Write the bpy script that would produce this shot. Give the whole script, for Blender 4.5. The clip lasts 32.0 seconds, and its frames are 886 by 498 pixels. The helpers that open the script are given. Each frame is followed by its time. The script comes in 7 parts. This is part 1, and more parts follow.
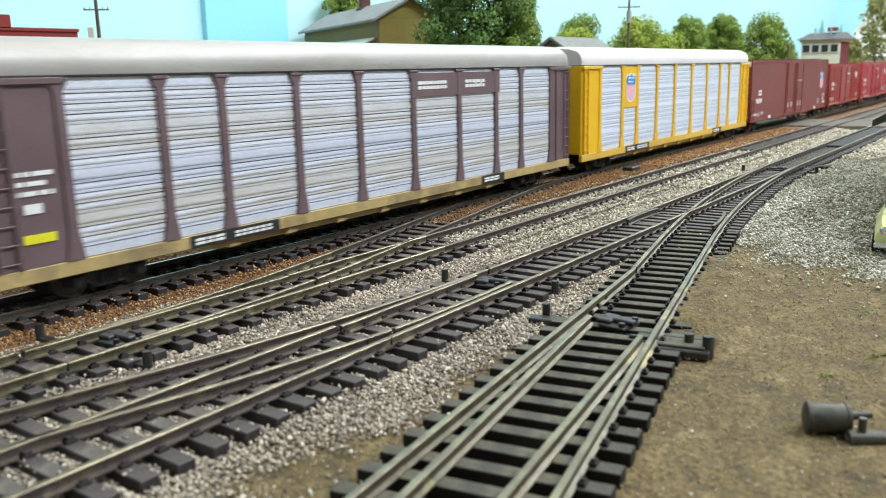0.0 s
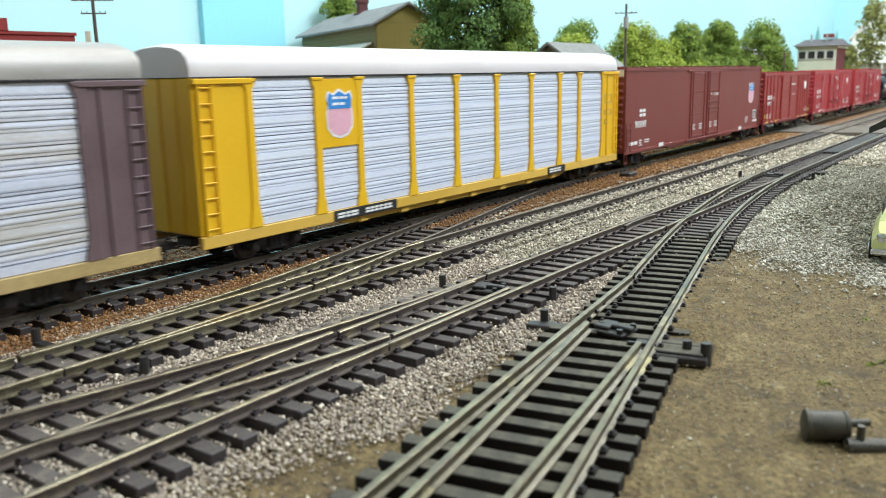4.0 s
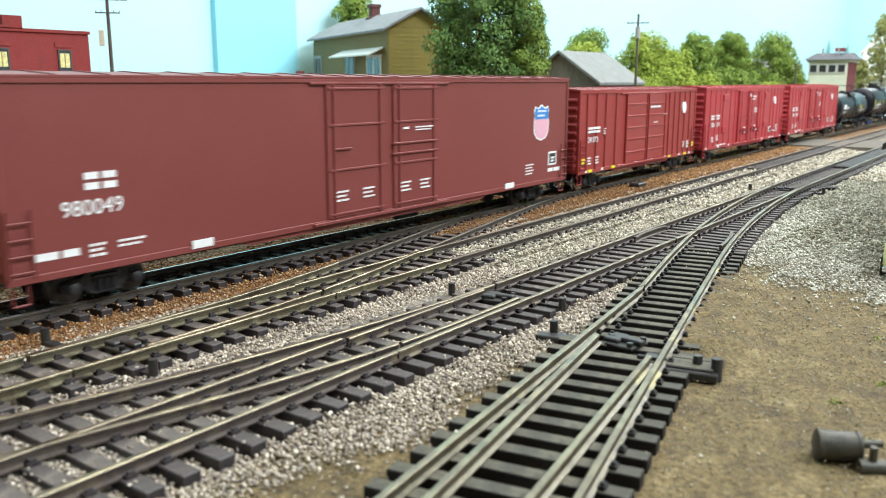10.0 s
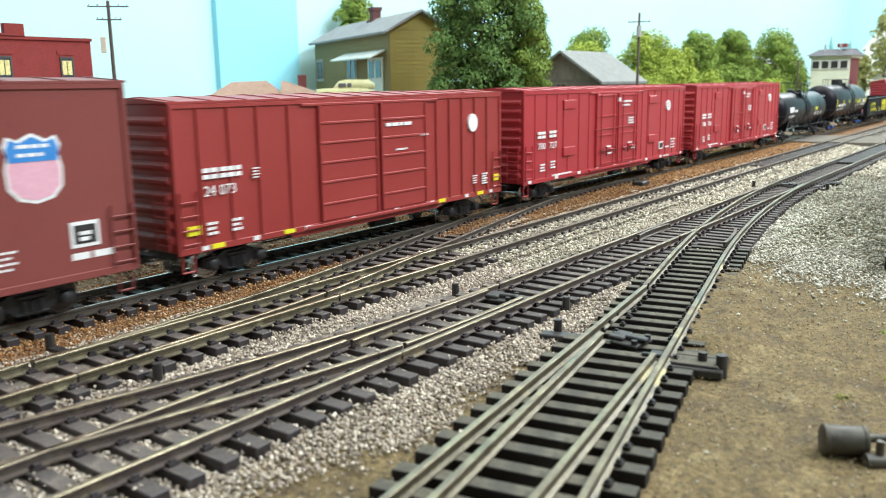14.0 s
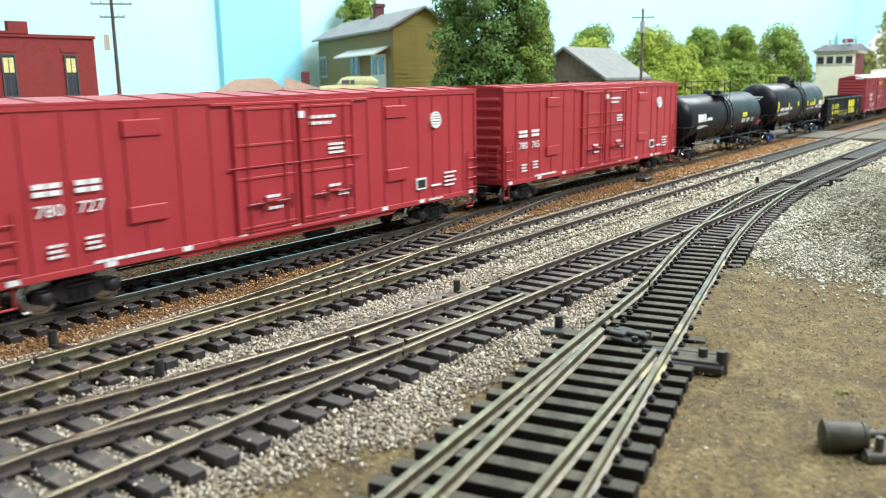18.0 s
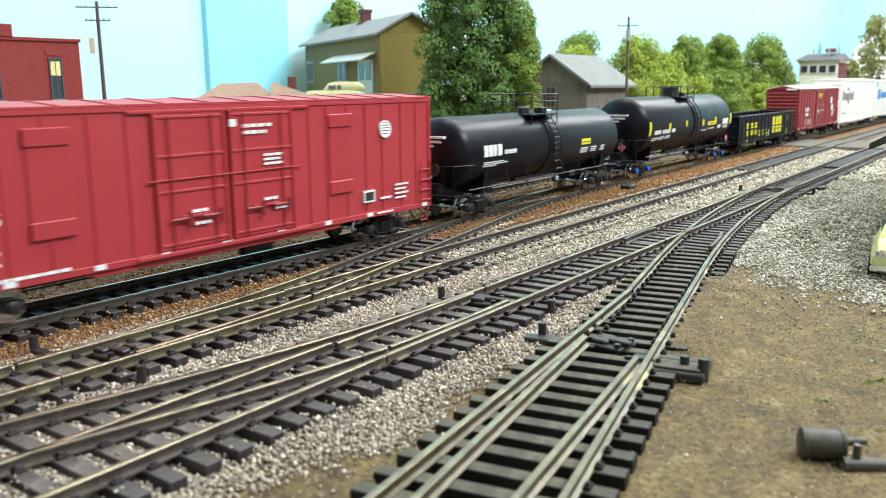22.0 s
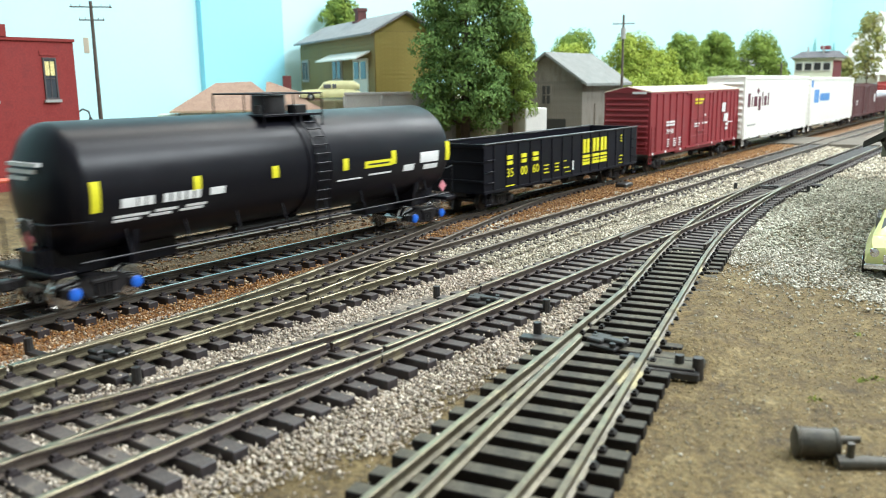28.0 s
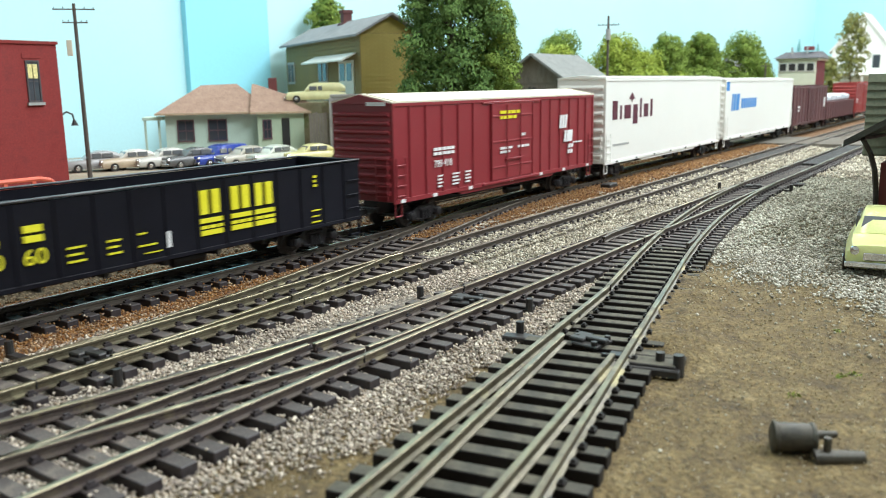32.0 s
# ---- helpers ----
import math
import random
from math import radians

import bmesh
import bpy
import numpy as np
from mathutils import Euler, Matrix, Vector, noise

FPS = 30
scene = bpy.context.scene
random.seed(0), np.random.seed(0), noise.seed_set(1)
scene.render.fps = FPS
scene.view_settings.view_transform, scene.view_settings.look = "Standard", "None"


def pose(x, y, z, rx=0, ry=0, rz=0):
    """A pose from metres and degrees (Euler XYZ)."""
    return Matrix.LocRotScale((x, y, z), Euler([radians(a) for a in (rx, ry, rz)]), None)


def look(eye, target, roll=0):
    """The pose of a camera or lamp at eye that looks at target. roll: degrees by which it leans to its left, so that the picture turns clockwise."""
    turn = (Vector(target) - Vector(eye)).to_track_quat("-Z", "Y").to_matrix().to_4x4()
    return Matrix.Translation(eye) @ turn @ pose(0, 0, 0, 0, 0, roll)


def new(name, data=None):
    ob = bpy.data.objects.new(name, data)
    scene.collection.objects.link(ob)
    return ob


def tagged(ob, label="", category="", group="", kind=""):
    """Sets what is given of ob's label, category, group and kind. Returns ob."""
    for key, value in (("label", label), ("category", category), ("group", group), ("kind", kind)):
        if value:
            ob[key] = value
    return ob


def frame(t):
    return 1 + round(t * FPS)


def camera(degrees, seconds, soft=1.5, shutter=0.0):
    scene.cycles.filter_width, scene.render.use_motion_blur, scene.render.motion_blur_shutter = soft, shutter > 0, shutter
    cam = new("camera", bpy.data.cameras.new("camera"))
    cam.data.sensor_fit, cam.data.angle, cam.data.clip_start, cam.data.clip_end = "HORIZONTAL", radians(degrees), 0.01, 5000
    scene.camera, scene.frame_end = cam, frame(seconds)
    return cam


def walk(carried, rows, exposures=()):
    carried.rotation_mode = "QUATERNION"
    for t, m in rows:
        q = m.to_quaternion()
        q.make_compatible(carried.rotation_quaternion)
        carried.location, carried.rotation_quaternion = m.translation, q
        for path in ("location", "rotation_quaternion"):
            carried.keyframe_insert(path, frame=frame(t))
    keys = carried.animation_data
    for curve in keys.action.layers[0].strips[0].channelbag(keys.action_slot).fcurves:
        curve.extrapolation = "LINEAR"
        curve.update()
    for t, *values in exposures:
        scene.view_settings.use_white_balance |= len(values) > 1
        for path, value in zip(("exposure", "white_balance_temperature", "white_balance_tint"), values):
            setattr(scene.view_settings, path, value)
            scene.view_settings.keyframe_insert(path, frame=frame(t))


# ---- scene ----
# ---------------------------------------------------------------- camera
# seconds, place in mm, heading from the track's line, tilt and lean in degrees
PATH = [
    (0, -0.11, -0.66, 61.46, 36.125, -12.093, -1.382),
    (0.5, -0.03, -0.78, 61.30, 36.035, -11.992, -1.502),
    (1, -0.11, -0.71, 61.34, 35.998, -11.902, -1.503),
    (1.5, -0.07, -0.62, 61.23, 35.901, -11.819, -1.419),
    (2, -0.14, -0.61, 61.20, 35.905, -11.756, -1.388),
    (2.5, -0.11, -0.68, 61.21, 35.919, -11.739, -1.449),
    (3, -0.15, -0.65, 61.17, 35.903, -11.707, -1.432),
    (3.5, -0.09, -0.58, 61.37, 35.884, -11.735, -1.429),
    (5.5, -0.43, 1.61, 62.72, 35.799, -11.859, 0.170),
    (6, -0.52, 1.62, 62.59, 35.813, -11.769, 0.091),
    (6.5, -0.58, 1.65, 62.54, 35.905, -11.723, 0.059),
    (7, -0.52, 1.89, 62.61, 35.996, -11.725, 0.237),
    (7.5, -0.49, 1.80, 62.59, 36.050, -11.688, 0.272),
    (8, -0.44, 1.79, 62.46, 36.127, -11.657, 0.239),
    (8.5, -0.49, 1.74, 62.48, 36.114, -11.635, 0.236),
    (9, -0.50, 1.62, 62.57, 36.141, -11.609, 0.146),
    (9.5, -0.47, 1.71, 62.66, 36.168, -11.542, 0.154),
    (10, -0.48, 1.44, 62.63, 36.230, -11.450, 0.063),
    (10.5, -0.48, 1.49, 62.55, 36.224, -11.387, 0.065),
    (11, -0.56, 1.48, 62.68, 36.249, -11.390, -0.040),
    (11.5, -0.45, 1.35, 62.78, 36.273, -11.354, -0.231),
    (12, -0.29, 1.46, 62.88, 36.289, -11.330, -0.228),
    (12.5, -0.32, 1.36, 62.84, 36.341, -11.241, -0.273),
    (13, -0.15, 1.36, 62.67, 36.328, -11.194, -0.327),
    (13.5, 0.05, 0.87, 62.07, 36.419, -11.204, -0.798),
    (14, -0.16, 1.09, 62.11, 36.549, -11.298, -0.808),
    (14.5, 0.03, 0.95, 62.12, 36.694, -11.328, -0.943),
    (16.5, 0.04, 1.02, 62.06, 36.907, -11.476, -0.963),
    (17, -0.00, 0.83, 62.09, 36.946, -11.497, -0.928),
    (17.5, 0.05, 0.36, 61.98, 36.979, -11.493, -1.004),
    (18, 0.18, 0.14, 62.16, 36.872, -11.529, -0.962),
    (18.5, 0.10, -0.25, 62.36, 36.843, -11.455, -0.970),
    (19, 0.31, -0.36, 62.50, 36.684, -11.384, -0.801),
    (19.5, 0.34, -0.60, 62.30, 36.503, -11.275, -0.839),
    (20, 0.25, -0.71, 62.42, 36.322, -11.223, -0.819),
    (20.5, 0.20, -0.58, 62.61, 36.217, -11.204, -0.638),
    (21, 0.03, -0.46, 62.75, 36.077, -11.174, -0.532),
    (21.5, 0.04, -0.48, 62.87, 36.007, -11.189, -0.491),
    (22, 0.09, -0.59, 62.62, 35.903, -11.167, -0.486),
    (22.5, 0.04, -0.50, 62.70, 35.782, -11.194, -0.407),
    (23, 0.20, -0.48, 62.64, 35.770, -11.212, -0.459),
    (23.5, 0.09, -0.60, 62.74, 35.730, -11.235, -0.462),
    (24, 0.08, -0.64, 62.61, 35.667, -11.185, -0.447),
    (24.5, 0.25, -0.47, 62.70, 35.568, -11.190, -0.377),
    (25, 0.18, -0.49, 62.66, 35.556, -11.189, -0.414),
    (25.5, 0.15, -0.50, 62.81, 35.603, -11.236, -0.361),
    (27.5, 0.26, -0.53, 62.82, 35.613, -11.255, -0.509),
    (28, 0.33, -0.89, 63.08, 35.645, -11.294, -0.663),
    (28.5, 0.31, -1.07, 62.82, 35.598, -11.162, -0.596),
    (29, 0.47, -1.42, 62.71, 35.494, -11.116, -0.615),
    (29.5, 0.52, -1.72, 62.78, 35.426, -11.163, -0.728),
    (30, 0.53, -1.95, 62.78, 35.298, -11.170, -0.794),
    (30.5, 0.67, -2.33, 62.69, 35.217, -11.125, -0.924),
    (31, 0.72, -2.61, 62.41, 35.089, -11.110, -1.008),
    (31.5, 0.84, -2.51, 62.45, 34.959, -11.151, -0.923),
    (32, 0.77, -2.59, 62.62, 34.837, -11.170, -0.867),
]
cam = camera(56.24, 32.0, soft=0.95, shutter=0.8)
cam.data.dof.use_dof = True
cam.data.dof.focus_distance = 0.32
cam.data.dof.aperture_fstop = 32.0


def eye_pose(x, y, z, head, tilt, lean):
    a, b = radians(head), radians(tilt)
    eye = Vector((x, y, z)) * 0.001
    return look(eye, eye + Vector((math.cos(b) * math.cos(a), math.cos(b) * math.sin(a), math.sin(b))), lean)


walk(cam, [(t, eye_pose(*row)) for t, *row in PATH], exposures=[(0, -0.25, 6500, 10), (3, -0.27, 6500, 10), (7, -0.36, 6500, 10), (9, -0.02, 6500, 10), (11, 0.07, 6500, 10), (28, 0.07, 6500, 10), (32, -0.18, 6500, 10)])

# ---------------------------------------------------------------- light
world = bpy.data.worlds.new("world")
scene.world = world
world.use_nodes = True
world.node_tree.nodes["Background"].inputs[0].default_value = (0.90, 0.88, 1.0, 1)
world.node_tree.nodes["Background"].inputs[1].default_value = 0.32


def tube_or_fill(x, y, z, length, width, power, turn=0.0, color=(0.93, 0.98, 1.0), tilt=0.0):
    data = bpy.data.lights.new("ceiling_tube", "AREA")
    data.shape, data.size, data.size_y, data.energy, data.color = "RECTANGLE", length, width, power, color
    ob = new("ceiling_tube", data)
    ob.matrix_basis = pose(x, y, z, tilt, 0, turn)
    return ob


tube_or_fill(0.62, -0.72, 1.02, 1.3, 0.3, 28.5, tilt=36, color=(0.88, 0.955, 1.0))
tube_or_fill(1.15, -0.1, 1.2, 1.4, 0.25, 14.5, tilt=10)
tube_or_fill(0.85, 0.5, 1.2, 1.6, 0.2, 12.0, tilt=-12, color=(1.0, 0.96, 0.88))
# two fill lamps, added to brighten the far backdrop; no tube known there
tube_or_fill(2.4, 0.2, 1.2, 1.6, 0.25, 21.0)
tube_or_fill(3.5, 0.1, 1.2, 1.2, 0.25, 22.0)

# ---------------------------------------------------------------- materials
MM = 0.001


def nodes_of(name):
    m = bpy.data.materials.new(name)
    m.use_nodes = True
    nt = m.node_tree
    return m, nt, nt.nodes["Principled BSDF"]


def ramp_of(nt, fac, colours):
    r = nt.nodes.new("ShaderNodeValToRGB")
    el = r.color_ramp.elements
    while len(el) < len(colours):
        el.new(0.5)
    for i, c in enumerate(colours):
        el[i].position = i / max(1, len(colours) - 1)
        el[i].color = (*c, 1)
    nt.links.new(fac, r.inputs[0])
    return r.outputs[0]


def surf(name, colours, size=20.0, rough=0.6, metal=0.0, bump=0.15, grain=1.0, fine=0.25, source="noise",
         streak=None, depth=0.3, spec=0.5):
    """size: mm of the large variation, grain: mm of the fine one; source: noise, island or object."""
    m, nt, b = nodes_of(name)
    L = nt.links.new
    co = nt.nodes.new("ShaderNodeTexCoord").outputs["Object"]
    n1 = nt.nodes.new("ShaderNodeTexNoise")
    n1.inputs["Scale"].default_value = 1000.0 / size
    n1.inputs["Detail"].default_value = 6
    n1.inputs["Roughness"].default_value = 0.65
    if streak:
        mp = nt.nodes.new("ShaderNodeMapping")
        mp.inputs["Scale"].default_value = streak
        L(co, mp.inputs[0])
        L(mp.outputs[0], n1.inputs["Vector"])
    else:
        L(co, n1.inputs["Vector"])
    n2 = nt.nodes.new("ShaderNodeTexNoise")
    n2.inputs["Scale"].default_value = 1000.0 / grain
    n2.inputs["Detail"].default_value = 4
    L(co, n2.inputs["Vector"])
    if source == "island":
        fac = nt.nodes.new("ShaderNodeNewGeometry").outputs["Random Per Island"]
    elif source == "object":
        fac = nt.nodes.new("ShaderNodeObjectInfo").outputs["Random"]
    else:
        sp = nt.nodes.new("ShaderNodeMapRange")
        sp.inputs[1].default_value, sp.inputs[2].default_value = 0.32, 0.68
        L(n1.outputs["Fac"], sp.inputs[0])
        fac = sp.outputs[0]
    col = ramp_of(nt, fac, colours)
    # fine darkening and lightening
    mr = nt.nodes.new("ShaderNodeMapRange")
    mr.inputs[1].default_value, mr.inputs[2].default_value = 0.3, 0.7
    mr.inputs[3].default_value, mr.inputs[4].default_value = 1.0 - fine, 1.0 + fine
    L(n2.outputs["Fac"], mr.inputs[0])
    mx = nt.nodes.new("ShaderNodeVectorMath")
    mx.operation = "SCALE"
    L(col, mx.inputs[0])
    L(mr.outputs[0], mx.inputs["Scale"])
    L(mx.outputs[0], b.inputs["Base Color"])
    rr = nt.nodes.new("ShaderNodeMapRange")
    rr.inputs[1].default_value, rr.inputs[2].default_value = 0.25, 0.75
    rr.inputs[3].default_value, rr.inputs[4].default_value = max(0.03, rough - 0.12), min(1, rough + 0.12)
    L(n1.outputs["Fac"], rr.inputs[0])
    L(rr.outputs[0], b.inputs["Roughness"])
    b.inputs["Metallic"].default_value = metal
    b.inputs["Specular IOR Level"].default_value = spec
    if bump:
        bp = nt.nodes.new("ShaderNodeBump")
        bp.inputs["Strength"].default_value = bump
        bp.inputs["Distance"].default_value = depth * MM
        L(n2.outputs["Fac"], bp.inputs["Height"])
        L(bp.outputs[0], b.inputs["Normal"])
    return m


def glassy(name, colour, rough=0.05):
    m, nt, b = nodes_of(name)
    b.inputs["Base Color"].default_value = (*colour, 1)
    b.inputs["Roughness"].default_value = rough
    b.inputs["Specular IOR Level"].default_value = 0.8
    return m


M_DIRT = surf("dirt", [(0.060, 0.040, 0.017), (0.115, 0.080, 0.032), (0.145, 0.104, 0.043), (0.21, 0.162, 0.082)], 9, 0.95, 0, 1.0, 1.1, 0.55, depth=0.7)
M_GRAIN = surf("dirt_grain", [(0.20, 0.145, 0.07), (0.27, 0.20, 0.10), (0.33, 0.26, 0.145), (0.24, 0.18, 0.085), (0.40, 0.33, 0.20), (0.30, 0.235, 0.125), (0.6, 0.54, 0.42)], 30, 0.95, 0, 0.3, 0.3, 0.2, "island")
M_GRAVEL = surf("ballast_stone", [(0.10, 0.083, 0.068), (0.25, 0.21, 0.165), (0.42, 0.36, 0.285), (0.31, 0.265, 0.23), (0.56, 0.49, 0.395), (0.78, 0.70, 0.58), (0.29, 0.22, 0.15), (0.48, 0.41, 0.33), (0.19, 0.158, 0.14)], 10, 0.85, 0, 0.3, 0.3, 0.25, "island")
M_PALE = surf("pale_stone", [(0.18, 0.17, 0.135), (0.34, 0.325, 0.265), (0.48, 0.46, 0.385), (0.68, 0.66, 0.57), (0.26, 0.235, 0.17), (0.41, 0.385, 0.315)], 10, 0.85, 0, 0.3, 0.3, 0.2, "island")
M_GREY = surf("grey_stone", [(0.20, 0.195, 0.15), (0.38, 0.37, 0.29), (0.53, 0.52, 0.42), (0.70, 0.69, 0.585), (0.31, 0.295, 0.215), (0.45, 0.435, 0.345)], 10, 0.85, 0, 0.3, 0.3, 0.2, "island")
M_RUST = surf("rust_ballast", [(0.0875, 0.0375, 0.015), (0.2125, 0.0875, 0.025), (0.35, 0.1562, 0.0375), (0.275, 0.1187, 0.0312), (0.375, 0.2063, 0.075), (0.575, 0.4625, 0.325), (0.1625, 0.0688, 0.025)], 10, 0.9, 0, 0.3, 0.3, 0.25, "island")
# ballast stone made less red: the far view's greener cast put into the colour
M_FARCAST = surf("far_cast_stone", [(0.10, 0.09, 0.066), (0.24, 0.215, 0.16), (0.39, 0.355, 0.27), (0.29, 0.265, 0.215), (0.52, 0.48, 0.375), (0.72, 0.68, 0.55), (0.27, 0.225, 0.145), (0.45, 0.41, 0.31), (0.18, 0.16, 0.13)], 10, 0.85, 0, 0.3, 0.3, 0.25, "island")
M_RUST_OLD = surf("old_rust_ballast", [(0.07, 0.03, 0.012), (0.17, 0.074, 0.02), (0.27, 0.12, 0.03), (0.20, 0.088, 0.026), (0.32, 0.175, 0.06), (0.13, 0.056, 0.02), (0.42, 0.27, 0.12)], 10, 0.9, 0, 0.3, 0.3, 0.25, "island")


def stony(name, colours, size, rough=0.9):
    """A bed of small stones: each cell has a tone of its own and stands a little proud."""
    m, nt, b = nodes_of(name)
    L = nt.links.new
    co = nt.nodes.new("ShaderNodeTexCoord").outputs["Object"]
    v = nt.nodes.new("ShaderNodeTexVoronoi")
    v.inputs["Scale"].default_value = 1000.0 / size
    L(co, v.inputs["Vector"])
    sep = nt.nodes.new("ShaderNodeSeparateColor")
    L(v.outputs["Color"], sep.inputs[0])
    col = ramp_of(nt, sep.outputs[0], colours)
    # crevice shade between the stones, put into the colour towards each cell's edge
    gap = nt.nodes.new("ShaderNodeMapRange")
    gap.inputs[1].default_value, gap.inputs[2].default_value = 0.25, 0.75
    gap.inputs[3].default_value, gap.inputs[4].default_value = 1.0, 0.45
    L(v.outputs["Distance"], gap.inputs[0])
    mx = nt.nodes.new("ShaderNodeVectorMath")
    mx.operation = "SCALE"
    L(col, mx.inputs[0])
    L(gap.outputs[0], mx.inputs["Scale"])
    L(mx.outputs[0], b.inputs["Base Color"])
    b.inputs["Roughness"].default_value = rough
    bp = nt.nodes.new("ShaderNodeBump")
    bp.invert = True
    bp.inputs["Strength"].default_value = 0.9
    bp.inputs["Distance"].default_value = size * 0.4 * MM
    L(v.outputs["Distance"], bp.inputs["Height"])
    L(bp.outputs[0], b.inputs["Normal"])
    return m


M_BED = stony("ballast_bed", [(0.11, 0.095, 0.075), (0.22, 0.19, 0.15), (0.33, 0.285, 0.23), (0.17, 0.14, 0.11), (0.42, 0.37, 0.30)], 0.9)
M_RUSTBED = stony("rust_bed", [(0.12, 0.05, 0.018), (0.26, 0.12, 0.036), (0.19, 0.085, 0.03), (0.34, 0.17, 0.06), (0.40, 0.30, 0.20)], 0.8)
M_BACKBED = stony("back_bed", [(0.12, 0.085, 0.045), (0.20, 0.15, 0.085), (0.27, 0.21, 0.13), (0.16, 0.11, 0.06)], 0.9)
M_BACKSTONE = surf("back_stone", [(0.12, 0.085, 0.045), (0.20, 0.15, 0.085), (0.29, 0.23, 0.145), (0.24, 0.17, 0.09), (0.40, 0.34, 0.25)], 10, 0.9, 0, 0.3, 0.3, 0.25, "island")
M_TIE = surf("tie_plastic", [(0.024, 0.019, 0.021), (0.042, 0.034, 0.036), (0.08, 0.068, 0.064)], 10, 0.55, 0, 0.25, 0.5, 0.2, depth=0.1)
M_RAIL_TOP = surf("rail_head", [(0.17, 0.145, 0.10), (0.36, 0.32, 0.22), (0.22, 0.19, 0.13), (0.56, 0.51, 0.36)], 22, 0.30, 0.9, 0.05, 0.4, 0.1, depth=0.02)
M_RAIL = surf("rail_web", [(0.075, 0.062, 0.042), (0.21, 0.185, 0.125), (0.12, 0.10, 0.065), (0.38, 0.345, 0.22)], 22, 0.38, 0.55, 0.1, 0.4, 0.22, depth=0.05)
M_RAIL_TOP_C = surf("rail_head_tarnished", [(0.14, 0.115, 0.09), (0.33, 0.285, 0.19), (0.19, 0.16, 0.12), (0.48, 0.42, 0.27)], 30, 0.36, 0.9, 0.05, 0.4, 0.1, depth=0.02)
M_RAIL_C = surf("rail_web_brown", [(0.055, 0.040, 0.039), (0.115, 0.092, 0.075), (0.075, 0.056, 0.052), (0.20, 0.165, 0.10)], 16, 0.46, 0.3, 0.1, 0.4, 0.22, depth=0.05)
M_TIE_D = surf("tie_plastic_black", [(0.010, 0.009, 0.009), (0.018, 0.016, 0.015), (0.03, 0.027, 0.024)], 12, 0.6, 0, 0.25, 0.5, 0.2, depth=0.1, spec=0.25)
# line D tie tops: overhead light off black plastic, put into the colour
M_TIE_SHEEN = surf("tie_top_sheen", [(0.036, 0.033, 0.026), (0.072, 0.067, 0.051), (0.11, 0.102, 0.075), (0.056, 0.053, 0.042)], 9, 0.75, 0, 0.25, 0.5, 0.25, depth=0.1, spec=0.3)
# the other lines' tie tops: dusty wear plus a milder painted sheen
M_TIE_WORN_SHEEN = surf("tie_worn_sheen", [(0.050, 0.042, 0.041), (0.092, 0.078, 0.072), (0.165, 0.142, 0.12)], 8, 0.7, 0, 0.25, 0.5, 0.25, depth=0.1, spec=0.3)
M_RAIL_A = surf("rail_web_dark", [(0.06, 0.05, 0.04), (0.12, 0.10, 0.08)], 12, 0.45, 0.4, 0.1, 0.4, 0.2, depth=0.05)
M_RAIL_TOP_B = surf("rail_head_dull", [(0.07, 0.058, 0.045), (0.14, 0.12, 0.095), (0.10, 0.082, 0.062)], 26, 0.45, 0.7, 0.05, 0.4, 0.1, depth=0.02)
M_RAIL_B = surf("rail_web_dull", [(0.05, 0.038, 0.030), (0.09, 0.072, 0.056)], 16, 0.55, 0.2, 0.1, 0.4, 0.2, depth=0.05)
M_RAIL_D = surf("rail_web_olive", [(0.06, 0.05, 0.036), (0.15, 0.13, 0.085), (0.09, 0.078, 0.052), (0.34, 0.30, 0.16)], 20, 0.42, 0.5, 0.1, 0.4, 0.22, depth=0.05)
M_RAIL_TOP_A = surf("rail_head_polished", [(0.40, 0.37, 0.34), (0.56, 0.53, 0.49)], 30, 0.24, 0.95, 0.03, 0.4, 0.06, depth=0.02)
M_BLACKPL = surf("black_plastic", [(0.016, 0.015, 0.015), (0.035, 0.033, 0.032)], 10, 0.42, 0, 0.1, 0.4, 0.15, depth=0.05)
M_STEEL = surf("bright_steel", [(0.55, 0.55, 0.56), (0.7, 0.7, 0.71)], 6, 0.22, 1.0, 0.03, 0.5, 0.08, depth=0.02)
M_WHEEL = surf("wheel_steel", [(0.05, 0.045, 0.042), (0.11, 0.10, 0.095)], 6, 0.4, 0.6, 0.05, 0.5, 0.1, depth=0.02)
M_TRUCK = surf("truck_black", [(0.008, 0.008, 0.010), (0.020, 0.018, 0.020)], 8, 0.45, 0, 0.1, 0.5, 0.2, depth=0.05)
M_BLUE = surf("cap_blue", [(0.01, 0.10, 0.55), (0.02, 0.16, 0.7)], 4, 0.35, 0, 0, 1, 0.05)
M_UPBROWN = surf("boxcar_brown", [(0.188, 0.043, 0.038), (0.222, 0.052, 0.046)], 90, 0.46, 0, 0.03, 0.6, 0.05, depth=0.03, spec=0.4)
M_BNRED = surf("boxcar_oxide_red", [(0.285, 0.034, 0.032), (0.33, 0.043, 0.039)], 80, 0.42, 0, 0.03, 0.6, 0.05, depth=0.03)
M_BNRED2 = surf("boxcar_bright_red", [(0.385, 0.034, 0.043), (0.425, 0.043, 0.052)], 80, 0.42, 0, 0.03, 0.6, 0.05, depth=0.03, spec=0.4)
M_WFE = surf("reefer_dark_red", [(0.235, 0.023, 0.031), (0.28, 0.032, 0.04)], 80, 0.45, 0, 0.03, 0.6, 0.06, depth=0.03)
M_CREAM = surf("cream_roof", [(0.62, 0.56, 0.44), (0.75, 0.69, 0.56)], 50, 0.5, 0, 0.03, 0.6, 0.06, depth=0.03)
